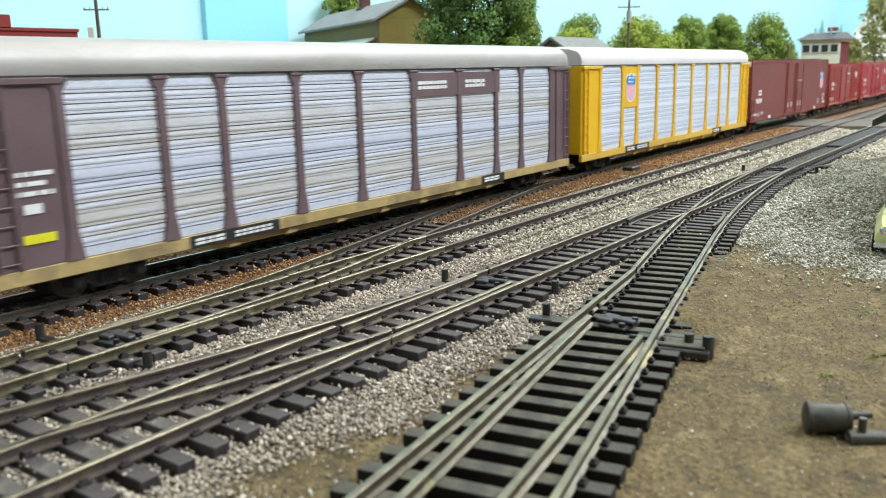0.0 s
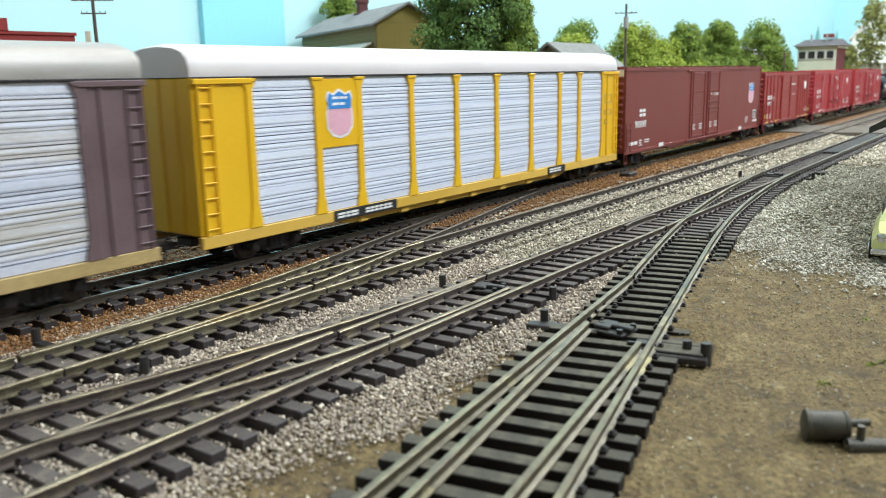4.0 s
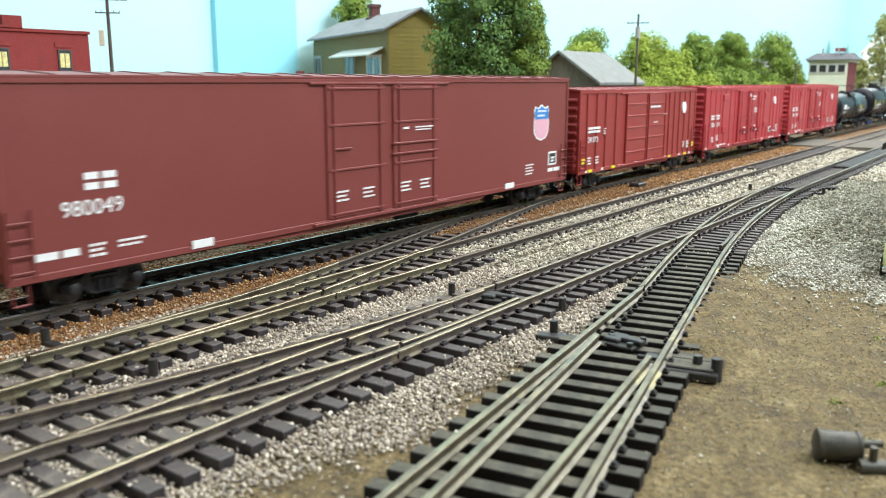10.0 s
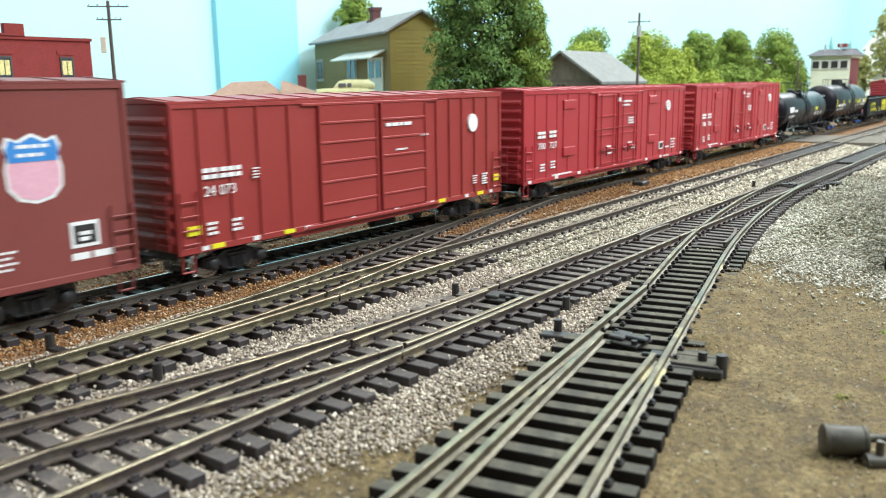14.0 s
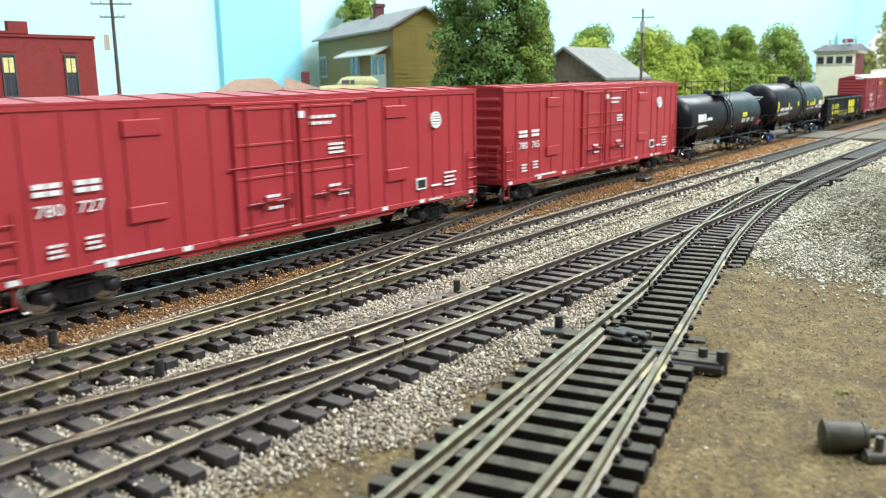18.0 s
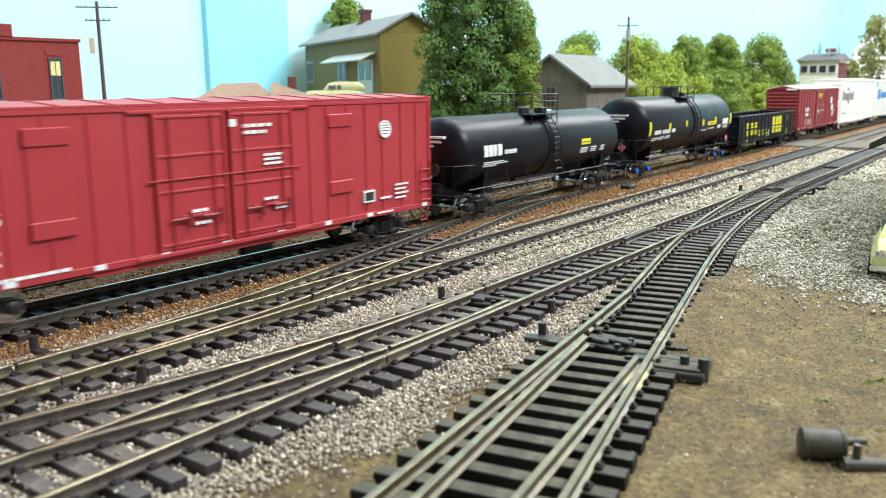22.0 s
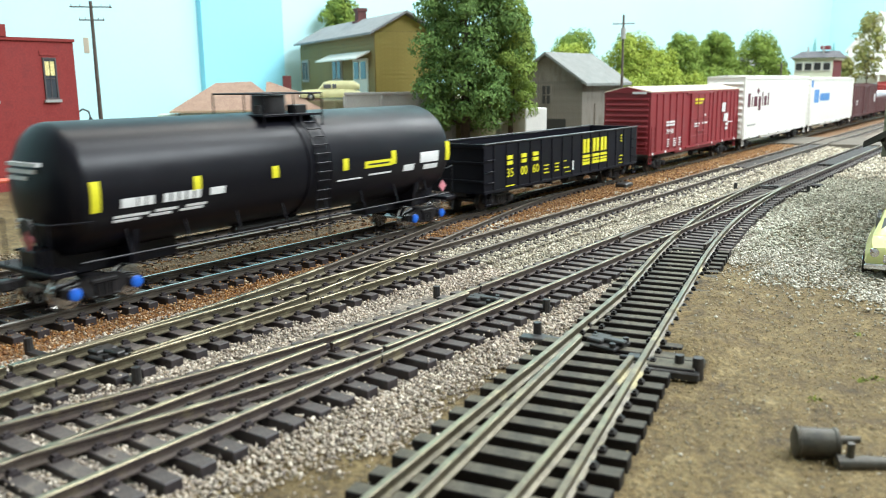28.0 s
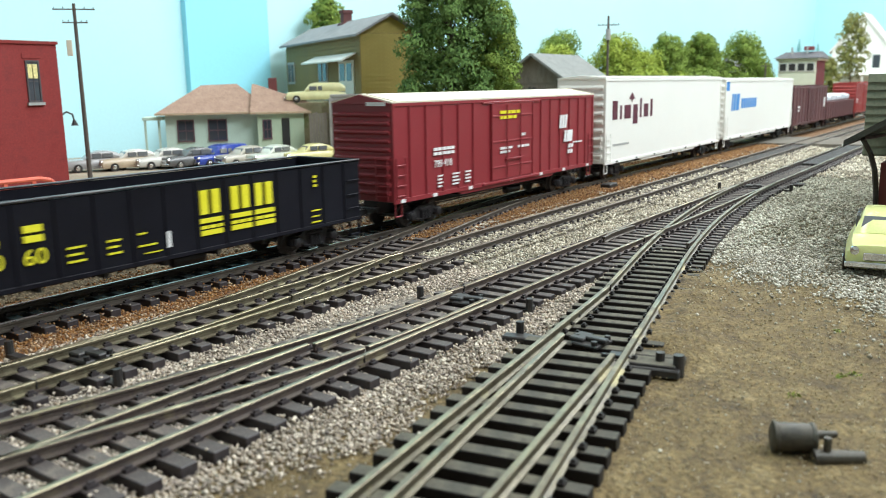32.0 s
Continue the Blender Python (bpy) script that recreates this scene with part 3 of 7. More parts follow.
def ties(parent, fns, x0, x1, pitch=7.0, half=15.5, lean=0.0, w=3.5, inner=True):
    """Ties from x0 to x1 under every line of fns that is there."""
    x = x0
    while x < x1:
        ys = [fn(x) for fn in fns]
        lo, hi = min(ys) - half, max(ys) + half
        mid = ys[0]
        s = (fns[0](x + 1) - fns[0](x - 1)) / 2
        rot = math.degrees(math.atan(s)) * 0.9
        rails = sorted({round(y - mid + g, 1) for y in ys for g in (-GA, GA)})
        key = (parent is T_D, inner, w, round(lo - mid), round(hi - mid), tuple(round(r) for r in rails))
        if key not in SHARED:
            SHARED[key] = sheen_tops(tie_form(lo - mid, hi - mid, rails, w, inner).mesh("tie"), M_TIE_D if parent is T_D else M_TIE, M_TIE_SHEEN if parent is T_D else M_TIE_WORN_SHEEN, -2.45)
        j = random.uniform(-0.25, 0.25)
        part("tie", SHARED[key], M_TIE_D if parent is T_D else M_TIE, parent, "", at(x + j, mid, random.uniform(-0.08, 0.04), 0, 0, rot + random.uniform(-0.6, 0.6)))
        t = math.tan(radians(rot))
        for k in np.arange(lo, hi, 4.0):
            xx = x - t * (k + 2 - mid)
            occupy(xx - w / 2 - 0.4, xx + w / 2 + 0.4, k, k + 4, 1)
        x += pitch


def bed(fn, x0, x1):
    for x in np.arange(x0, x1, 4.0):
        occupy(x, x + 4, fn(x) - 10.5, fn(x) + 10.5, 2)


for fn_, a_, b_ in ((flat(Y_A), 20, 900), (flat(Y_B), 20, 1000), (flat(Y_C), 20, 1000), (y_far_turnout, 20, 560), (y_branch_c, 20, 215), (y_branch_d, 20, 192), (y_cross, 90, 471)):
    bed(fn_, a_, b_)

# ground, bed and road ---------------------------------------------------------
g = Form()
g.box(-3000, 6000, -3000, 4000, -40, GROUND)
solo("ground", g, M_DIRT, None, "brown sandy scenery ground of a model railway", "ground", kind="structure")
g = Form()
g.prism([(-600, 135), (60, 120), (150, 112), (215, 106), (275, 94), (420, 92), (560, 60), (900, 40), (2500, 40), (2500, 197), (300, 197), (280, 205), (-600, 205)], "z", GROUND - 1, GROUND + 0.3)
solo("ballast_bed", g, M_BED, None, "dark gritty ballast bed under the tracks", "ballast", kind="structure")
g = Form()
g.prism([(-600, 206), (280, 206), (300, 198), (2500, 198), (2500, 262), (-600, 262)], "z", GROUND - 1, GROUND + 0.35)
solo("rust_bed", g, M_RUSTBED, None, "rust-stained ballast bed under the main line", "ballast", kind="structure")


def heaped_bed(name, x0, x1, y0, y1, z, material, label):
    """Ballast heaped up between the rails: slopes on all sides, flat on top."""
    f = Form()
    f.add([(x0 - 16, y0 - 4, GROUND), (x1 + 16, y0 - 4, GROUND), (x1 + 16, y1 + 4, GROUND), (x0 - 16, y1 + 4, GROUND), (x0 + 16, y0, z), (x1, y0, z), (x1, y1, z), (x0 + 16, y1, z)],
          [(3, 2, 1, 0), (4, 5, 6, 7), (0, 1, 5, 4), (1, 2, 6, 5), (2, 3, 7, 6), (3, 0, 4, 7)])
    solo(name, f, material, None, label, "ballast", kind="structure")


heaped_bed("packed_bed", 0, 205, 124, 154, -3.8, M_BED, "grey ballast packed between the ties of the near turnout")
heaped_bed("packed_bed_back", 0, 225, 174, 190, -4.0, M_BED, "grey ballast packed between the ties of the crossover")
heaped_bed("heaped_bed", 246, 890, 164, 196, -3.45, M_BED, "pale ballast heaped between the rails")
heaped_bed("heaped_rust_bed", 290, 890, 201, 258, -2.95, M_RUSTBED, "rusty ballast heaped over the main line's ties")
heaped_bed("heaped_back_bed", -400, 1400, 266, 330, -2.9, M_BACKBED, "brown ballast heaped over the siding's ties")
# road crossing: planks and paving between the rails
g = Form()
for lo, hi in ((-400, Y_C - GA - 2.2), (Y_C - GA + 2.4, Y_C + GA - 2.4), (Y_C + GA + 2.2, Y_B - GA - 2.2), (Y_B - GA + 2.4, Y_B + GA - 2.4), (Y_B + GA + 2.2, Y_A - GA - 2.2), (Y_A - GA + 2.4, Y_A + GA - 2.4), (Y_A + GA + 2.2, 420)):
    g.prism([(900 + (150 - lo) * 0.10, lo), (1010 + (150 - lo) * 0.10, lo), (1010 + (150 - hi) * 0.10, hi), (900 + (150 - hi) * 0.10, hi)], "z", GROUND - 1, -0.5)
solo("road", g, M_ROAD, None, "pale grey road crossing the tracks on a level crossing", "road", kind="structure")

# ties ---------------------------------------------------------------------------
ties(T_A, [flat(Y_A)], -60, 340, half=15.0)
ties(T_A, [flat(Y_A), y_cross], 340, 480)
ties(T_A, [flat(Y_A)], 480, 895, half=15.0)
ties(T_B, [flat(Y_B)], 22.15, 92, pitch=7.52, half=14.2, w=3.7)
ties(T_B, [flat(Y_B), y_cross], 97.35, 300, pitch=7.52, half=14.2, w=3.7)
ties(T_B, [y_cross], 300, 340)
ties(T_B, [flat(Y_B)], 300, 895)
ties(T_C, [flat(Y_C), y_branch_c], 20.3, 215, pitch=7.4, half=17.4, w=3.7)
ties(T_C, [flat(Y_C)], 220.1, 326, pitch=7.4, half=16.5, w=3.7)
ties(T_C, [flat(Y_C), y_far_turnout], 326, 545)
ties(T_C, [flat(Y_C)], 545, 895)
ties(T_D, [y_far_turnout, y_branch_d], 26.1, 192, pitch=7.32, w=3.7, inner=False)
ties(T_D, [y_far_turnout], 195.2, 324, pitch=7.3)
ties(T_E, [flat(Y_E)], 60, 700)


# ballast stones -------------------------------------------------------------------
def stones(name, x, y, z, r, material, label, parent=None):
    """Loose stones as one mesh: each an uneven eight-sided pebble."""
    rng = np.random.default_rng(len(x))
    n = len(x)
    base = np.array([(1, 0, 0), (-1, 0, 0), (0, 1, 0), (0, -1, 0), (0, 0, 1), (0, 0, -1)], float)
    v = base[None] * rng.uniform(0.45, 1.25, (n, 6, 1)) + rng.uniform(-0.36, 0.36, (n, 6, 3))
    a = rng.uniform(0, 2 * math.pi, n)
    t = rng.uniform(-0.6, 0.6, n)
    ct, st = np.cos(t)[:, None], np.sin(t)[:, None]
    v[..., 1], v[..., 2] = v[..., 1] * ct - v[..., 2] * st, v[..., 1] * st + v[..., 2] * ct
    c, s = np.cos(a)[:, None], np.sin(a)[:, None]
    vx, vy = v[..., 0] * c - v[..., 1] * s, v[..., 0] * s + v[..., 1] * c
    P = np.stack([vx * r[:, None] + x[:, None], vy * r[:, None] + y[:, None], v[..., 2] * r[:, None] * 0.8 + z[:, None]], -1).reshape(-1, 3) * MM
    tri = np.array([(0, 2, 4), (2, 1, 4), (1, 3, 4), (3, 0, 4), (2, 0, 5), (1, 2, 5), (3, 1, 5), (0, 3, 5)])
    F = (tri[None] + 6 * np.arange(n)[:, None, None]).reshape(-1)
    me = bpy.data.meshes.new(name)
    me.vertices.add(len(P))
    me.vertices.foreach_set("co", P.reshape(-1).astype(np.float32))
    me.loops.add(len(F))
    me.loops.foreach_set("vertex_index", F.astype(np.int32))
    me.polygons.add(len(F) // 3)
    me.polygons.foreach_set("loop_start", np.arange(0, len(F), 3, dtype=np.int32))
    me.update(calc_edges=True)
    me.materials.append(material)
    ob = new(name, me)
    ob.parent = parent
    return tagged(ob, label, "ballast", kind="stuff")


def d_line(x):
    return np.array([y_far_turnout(v) for v in np.linspace(0, 1000, 501)])[np.clip((x / 2).astype(int), 0, 500)]


def heaped(x, y):
    """Where the ballast lies as high as the ties."""
    edge = 12 * np.sin(y * 0.35)
    return ((x > 246 + edge) & (y > 162) & (y < 198)) | ((x > 290 + edge) & (y >= 200) & (y < 260)) | (y >= 265)


def bank(x, y):
    """Height of the dirt that has drifted over the tie ends of line D."""
    d = d_line(x) - y
    step = lambda v: v * v * (3 - 2 * v)
    along_ = step(np.clip((x - 186) / 16, 0, 1)) * (1 - step(np.clip((x - 272) / 30, 0, 1)))
    wave = 3.0 + 0.4 * np.sin(x * 0.31 + 1.2 * np.sin(y * 0.4)) + 0.2 * np.sin(x * 0.83 + y * 0.6)
    return np.where((d > 9.6) & (d < 50), along_ * wave * step(np.clip(1 - (d - 16.5) / 20, 0, 1)), 0.0)


def scatter(n, x0, x1, y0, y1, keep, seed, small=0.55, big=1.15):
    """n candidates in a rectangle; keep(x, y) gives the share that stays."""
    rng = np.random.default_rng(seed)
    x, y = rng.uniform(x0, x1, n), rng.uniform(y0, y1, n)
    k = keep(x, y)
    i = np.clip(((x - OCC_X0) / OCC_C).astype(int), 0, OCC.shape[0] - 1)
    j = np.clip(((y - OCC_Y0) / OCC_C).astype(int), 0, OCC.shape[1] - 1)
    o = OCC[i, j]
    up = heaped(x, y)
    k = np.where(o == 1, np.where(up, 0.4, 0.0), np.where((o == 2) & ~up, k * np.where((y > 105) & (y < 165) & (x < 190), 0.6, np.where(y > 212, 0.6, 0.14)), k))
    lump = 0.5 + 0.5 * np.sin(x * 0.11 + 2.1 * np.sin(y * 0.13)) * np.sin(y * 0.17 + 1.3)
    ok = rng.uniform(0, 1, n) < k
    x, y, o, lump, up = x[ok], y[ok], o[ok], lump[ok], up[ok]
    r = rng.uniform(small, big, len(x)) * rng.choice([0.75, 1, 1, 1.2], len(x))
    u = rng.uniform(0, 1, len(x))
    z = GROUND + 0.2 + u ** 1.5 * (0.4 + 1.1 * lump) * np.where(o == 2, 0.4, 1.0)
    z = np.where(up, np.where(o == 1, -2.4, np.where(y > 199, -2.9, -3.35) + 0.7 * u), z + bank(x, y) + np.where((o == 2) & (x < 200) & (y > 122) & (y < 156), 1.1, 0.0))
    return x, y, z, r


def keep_main(x, y):
    d = y - d_line(x)
    k = np.ones_like(x)
    # thin out towards the dirt between lines C and D
    k = np.where((x < 215) & (y < 116), np.clip((y - 79 - (215 - x) * 0.105 + 4 * np.sin(x * 0.12) + 2 * np.sin(x * 0.37 + y * 0.3)) / 20, 0.04, 1), k)
    k = np.where((x > 290) & (y > 196 + 2.0 * np.sin(x * 0.09)), 0.12, k)
    k = np.where(d < 14, 0.0, k)
    return k


def keep_right(x, y):
    d = d_line(x) - y
    edge = 281 + 0.55 * (y - 62) + 5 * np.sin(y * 0.16) + 4 * np.sin(y * 0.41) + 5 * np.sin(x * 0.3 + y * 0.2)
    return np.where(d < 8, 0.0, np.maximum(np.clip((x - edge) / 22, 0.0, 1), 0.06 * np.exp(-np.clip(edge - x, 0, 200) / 30)))


def keep_rust(x, y):
    return np.clip(1 - np.abs(y - 226) / 40 + np.where((x > 290) & (y < 226), 0.35, 0.0), 0.25, 1)


stones("ballast_stones", *scatter(135000, 40, 255, 62, 205, keep_main, 1, 0.3, 0.64), M_GRAVEL, "pale beige and grey crushed ballast between the tracks")
stones("mid_ballast_stones", *scatter(62000, 255, 430, 62, 205, keep_main, 9, 0.42, 0.82), M_FARCAST, "pale beige crushed ballast heaped round the turnouts")
stones("far_ballast_stones", *scatter(62000, 430, 1000, 20, 205, keep_main, 2, 0.7, 1.3), M_FARCAST, "pale beige crushed ballast along the farther tracks")
def keep_edge(x, y):
    return keep_right(x, y) * np.clip(1 - (x - 330 - 14 * np.sin(y * 0.13)) / 60, 0, 1)


def keep_back(x, y):
    return keep_right(x, y) - keep_edge(x, y)


stones("dark_gravel", *scatter(42000, 300, 620, -60, 125, keep_back, 8, 0.5, 1.0), M_GREY, "grey-brown crushed gravel lot")
stones("grey_gravel", *scatter(72000, 215, 420, -60, 125, keep_edge, 3, 0.32, 0.72), M_PALE, "pale grey crushed gravel beside the tracks")
stones("far_grey_gravel", *scatter(15000, 620, 900, -60, 120, keep_right, 4, 0.9, 1.6), M_FARCAST, "grey gravel lot reaching towards the crossing")
stones("rust_stones", *scatter(52000, 40, 290, 198, 268, keep_rust, 5, 0.26, 0.58), M_RUST, "orange-brown rust-stained ballast along the main line")
stones("mid_rust_stones", *scatter(44000, 290, 520, 194, 268, keep_rust, 15, 0.34, 0.66), M_RUST_OLD, "dark orange rust-stained ballast beside the crossover")
stones("far_rust_stones", *scatter(30000, 520, 900, 194, 262, keep_rust, 6, 0.8, 1.3), M_RUST_OLD, "rust-stained ballast farther along the main line")
stones("back_stones", *scatter(20000, 60, 900, 262, 334, lambda x, y: np.full_like(x, 0.8), 10, 0.45, 0.85), M_BACKSTONE, "brown and tan ballast along the siding")
stones("dirt_grains", *scatter(30000, 60, 330, -20, 118, lambda x, y: np.where(y > d_line(x) + 14, 0.5, np.where(np.abs(y - d_line(x)) < 12, 0.1, 0.8)), 7, 0.11, 0.33), M_GRAIN, "fine sandy grains on the brown dirt")


# dirt drifted over the tie ends of line D
gx, gd = np.meshgrid(np.linspace(188, 306, 90), np.linspace(9.7, 40, 26))
gy = d_line(gx) - gd
gz = GROUND - 0.05 + bank(gx, gy) + 0.10 * np.sin(gx * 1.9 + gy) * np.sin(gy * 2.3)
g = Form()
g.add(np.stack([gx, gy, gz], -1).reshape(-1, 3).tolist(), [(i * 90 + j, i * 90 + j + 1, i * 90 + 91 + j, i * 90 + 90 + j) for i in range(25) for j in range(89)])
solo("dirt_bank", g, M_DIRT, None, "brown dirt drifted over the tie ends", "ground", kind="structure", smooth=True)


def strays(n, x0, x1, y0, y1, on_ties, z, seed, small, big):
    """Single stones that came to lie on the ties or out on the dirt."""
    rng = np.random.default_rng(seed)
    x, y = rng.uniform(x0, x1, n), rng.uniform(y0, y1, n)
    i = np.clip(((x - OCC_X0) / OCC_C).astype(int), 0, OCC.shape[0] - 1)
    j = np.clip(((y - OCC_Y0) / OCC_C).astype(int), 0, OCC.shape[1] - 1)
    ok = OCC[i, j] == (1 if on_ties else 0)
    lump = np.sin(x * 0.21 + 1.7 * np.sin(y * 0.19)) * np.sin(y * 0.23)
    ok &= rng.uniform(-1, 1, n) < lump
    x, y = x[ok], y[ok]
    return x, y, np.full(len(x), z), rng.uniform(small, big, len(x))


stones("stray_stones", *strays(4000, 50, 420, 100, 250, True, -2.35, 21, 0.25, 0.55), M_GRAVEL, "loose ballast stones lying on the ties")
stones("dirt_stones", *strays(1500, 70, 320, -20, 84, False, GROUND + 0.15, 22, 0.2, 0.5), M_PALE, "single pale stones strewn over the dirt")
stones("rust_flakes", *strays(6000, 50, 420, 214, 252, True, -2.35, 23, 0.2, 0.45), M_RUST, "rusty stones lying on the main line's ties")

# ---------------------------------------------------------------- room and backdrop
g = Form()
g.box(-900, 622, 780, 800, -40, 900)
solo("backdrop_left", g, M_BACKDROP, None, "pale sky-blue painted backdrop wall", "backdrop", kind="structure")
g = Form()
g.box(622, 745, 772, 800, -40, 900)
solo("backdrop_column", g, M_BACKDROP2, None, "cyan painted face of a column in the backdrop", "backdrop", kind="structure")
g = Form()
g.box(745, 3950, 774, 800, -40, 900)
solo("backdrop_right", g, M_BACKDROP, None, "pale sky-blue painted backdrop behind the trees", "backdrop", kind="structure")
g = Form()
g.box(3950, 3970, -1200, 800, -40, 900)
solo("backdrop_end", g, M_BACKDROP, None, "pale sky-blue backdrop at the layout's end", "backdrop", kind="structure")
g = Form()
g.box(-1300, 3950, -1500, 800, 1300, 1320)
solo("ceiling", g, M_WALLPAINT, None, "white painted room ceiling", "ceiling", kind="structure")
for nm, b in (("wall_front", (-1300, 3950, -1520, -1500)), ("wall_side", (-1320, -1300, -1500, 800))):
    g = Form()
    g.box(*b, -40, 1300)
    solo(nm, g, M_WALLPAINT, None, "off-white painted room wall", "wall", kind="structure")

# ---------------------------------------------------------------- the train
TRAIN, WHEELSETS = [], []
WHEEL_R = 4.9


def wheelset_mesh(kind):
    key = ("wheelset", kind)
    if key not in SHARED:
        f = Form()
        f.rod((0, -9.6, 0), (0, 9.6, 0), 1.0, n=10)
        for sgn in (-1, 1):
            a = [(7.0, 5.4), (7.6, 5.4), (7.8, WHEEL_R), (9.4, WHEEL_R - 0.1), (9.4, 3.9), (9.1, 3.7), (9.1, 2.0), (9.45, 1.7), (9.45, 0.3)]
            f.lathe([(t * sgn, r) for t, r in a], 28, "y")
        SHARED[key] = f.mesh("wheelset", True)
    return SHARED[key]


def side_frame_form():
    f = Form()
    f.prism([(-13, 3.9), (-13, 6.4), (-11.5, 6.9), (-8, 7.2), (-5, 8.8), (5, 8.8), (8, 7.2), (11.5, 6.9), (13, 6.4), (13, 3.9), (8.6, 3.8), (7, 4.6), (4.8, 2.4),
             (-4.8, 2.4), (-7, 4.6), (-8.6, 3.8)], "y", -0.9, 0.9)
    for x in (-10, 10):
        f.box(x - 2.3, x + 2.3, -1.8, 0.9, 3.4, 6.8, 0.4)
    for x in (-2.2, 0, 2.2):
        f.rod((x, -1.3, 2.9), (x, -1.3, 6.6), 1.0, n=8)
    f.box(-4.2, 4.2, -1.9, 0.9, 6.6, 8.0, 0.3)
    f.box(-4.4, 4.4, -1.7, 0.9, 2.2, 3.1, 0.3)
    return f


def truck(car, x, wheel=None, cap=None, base=20.0):
    f = Form()
    f.box(-2.4, 2.4, -10, 10, 4.4, 8.4, 0.4)
    f.rod((0, 0, 8.2), (0, 0, 10.4), 3.0, n=12)
    if "truck" not in SHARED:
        SHARED["truck"] = f.mesh("truck")
        SHARED["side_frame"] = side_frame_form().mesh("side_frame")
    t = part("truck", SHARED["truck"], M_TRUCK, car, "", at(x, 0))
    for sgn in (1, -1):
        part("side_frame", SHARED["side_frame"], M_TRUCK, t, "", at(0, -11.2 * sgn, 0, 0, 0, 0 if sgn > 0 else 180))
        for dx in (-base / 2, base / 2):
            key = ("cap", cap.name if cap else "")
            if key not in SHARED:
                SHARED[key] = Form().lathe([(0, 1.9), (-0.7, 1.9), (-1.1, 1.2), (-1.1, 0.2)], 14, "y").mesh("bearing_cap", True)
            part("bearing_cap", SHARED[key], cap or M_TRUCK, t, "bright blue bearing cap" if cap else "", at(dx, -12.9 * sgn, 4.9, 0, 0, 0 if sgn > 0 else 180))
    for dx in (-base / 2, base / 2):
        w = part("wheelset", wheelset_mesh((wheel or M_WHEEL).name), wheel or M_WHEEL, t, "", at(dx, 0, WHEEL_R))
        WHEELSETS.append((w, dx))
    return t


def coupler(car, x, sgn):
    f = Form()
    f.box(x, x + sgn * 7 if sgn > 0 else x, -1.4, 1.4, 7.4, 9.6, 0.2) if sgn > 0 else f.box(x - 7, x, -1.4, 1.4, 7.4, 9.6, 0.2)
    f.box(x + sgn * 6 - 2.2, x + sgn * 6 + 2.2, -2.2, 2.2, 6.9, 10.2, 0.6)
    f.rod((x + sgn * 4, -1.6, 7.0), (x + sgn * 6.5, -2.5, 2.2), 0.35, n=6)
    f.rod((x + sgn * 1, 9.0, 9.5), (x + sgn * 3.5, 2.0, 9.0), 0.3, n=6)
    part("coupler", f, M_TRUCK, car)


def car_thing(x0, x1, label, category="freight car"):
    car = thing("freight_car", at((x0 + x1) / 2, Y_A), label, category, "cars of the freight train")
    TRAIN.append((car, (x0 + x1) / 2))
    for sgn in (-1, 1):
        coupler(car, sgn * (x1 - x0) / 2, sgn)
    return car, (x1 - x0) / 2


def both(name, form, material, car, x=0.0, label=""):
    """The same piece on the near and on the far side; form is drawn for the near one."""
    me = form.mesh(name)
    a = part(name, me, material, car, label, at(x, 0))
    part(name, me, material, car, label, at(x, 0, 0, 0, 0, 180))
    return a


def lettering(car, body, x, y, z, size, material=None, squeeze=1.0):
    me = text_mesh(body, size, squeeze)
    part("lettering", me, material or M_DECAL, car, "", at(x, y, z))


def bars(car, x, y, z, w, h, material=None, rows=1, gap=0.5, name="marking"):
    """Plain bars that stand for small lettering."""
    f = Form()
    rng = random.Random(int(x * 10) + rows)
    for i in range(rows):
        zz = z - i * (h + gap)
        ww = w * (1.0 if i % 2 == 0 else 0.82)
        a = 0.0
        while a < ww - 0.2:
            b = min(ww, a + h * rng.uniform(1.3, 3.6))
            if ww - b < h:
                b = ww
            f.box(a, b, y - 0.1, y + 0.2, zz, zz + h * 0.86)
            a = b + h * 0.45
    part(name, f, material or M_DECAL, car, "", at(x, 0))


def glyphs(car, x, y, z, widths, h, material, gap=0.8, name="emblem_block", lean=0.0):
    """Plain upright blocks, one for each sign of an emblem."""
    for w in widths:
        if w > 0:
            f = Form()
            for a, b in ((0.0, 0.4), (0.6, 1.0)) if material is M_DECAL and h < 6 and w > 1.5 else ((0.0, 1.0),):
                f.prism([(x + lean * a, z + h * a), (x + w + lean * a, z + h * a), (x + w + lean * b, z + h * b), (x + lean * b, z + h * b)], "y", y - 0.12, y + 0.2)
            part(name, f, material, car)
        x += abs(w) + gap


def ladder(car, x, y, z0, z1, material, w=7.0, step=4.4, axis="x", side=-1):
    f = Form()
    for s in (-w / 2, w / 2):
        f.rod((s, 0, z0), (s, 0, z1), 0.28, n=6)
    lad = part("ladder", f, material, car, "", at(x, y, 0, 0, 0, 0 if axis == "x" else 90))
    key = ("rung", round(w, 1), material.name)
    if key not in SHARED:
        SHARED[key] = Form().rod((-w / 2, 0, 0), (w / 2, 0, 0), 0.3, n=6).mesh("rung")
    z = z0 + 1.5
    while z < z1:
        part("rung", SHARED[key], material, lad, "", at(0, 0, z))
        z += step


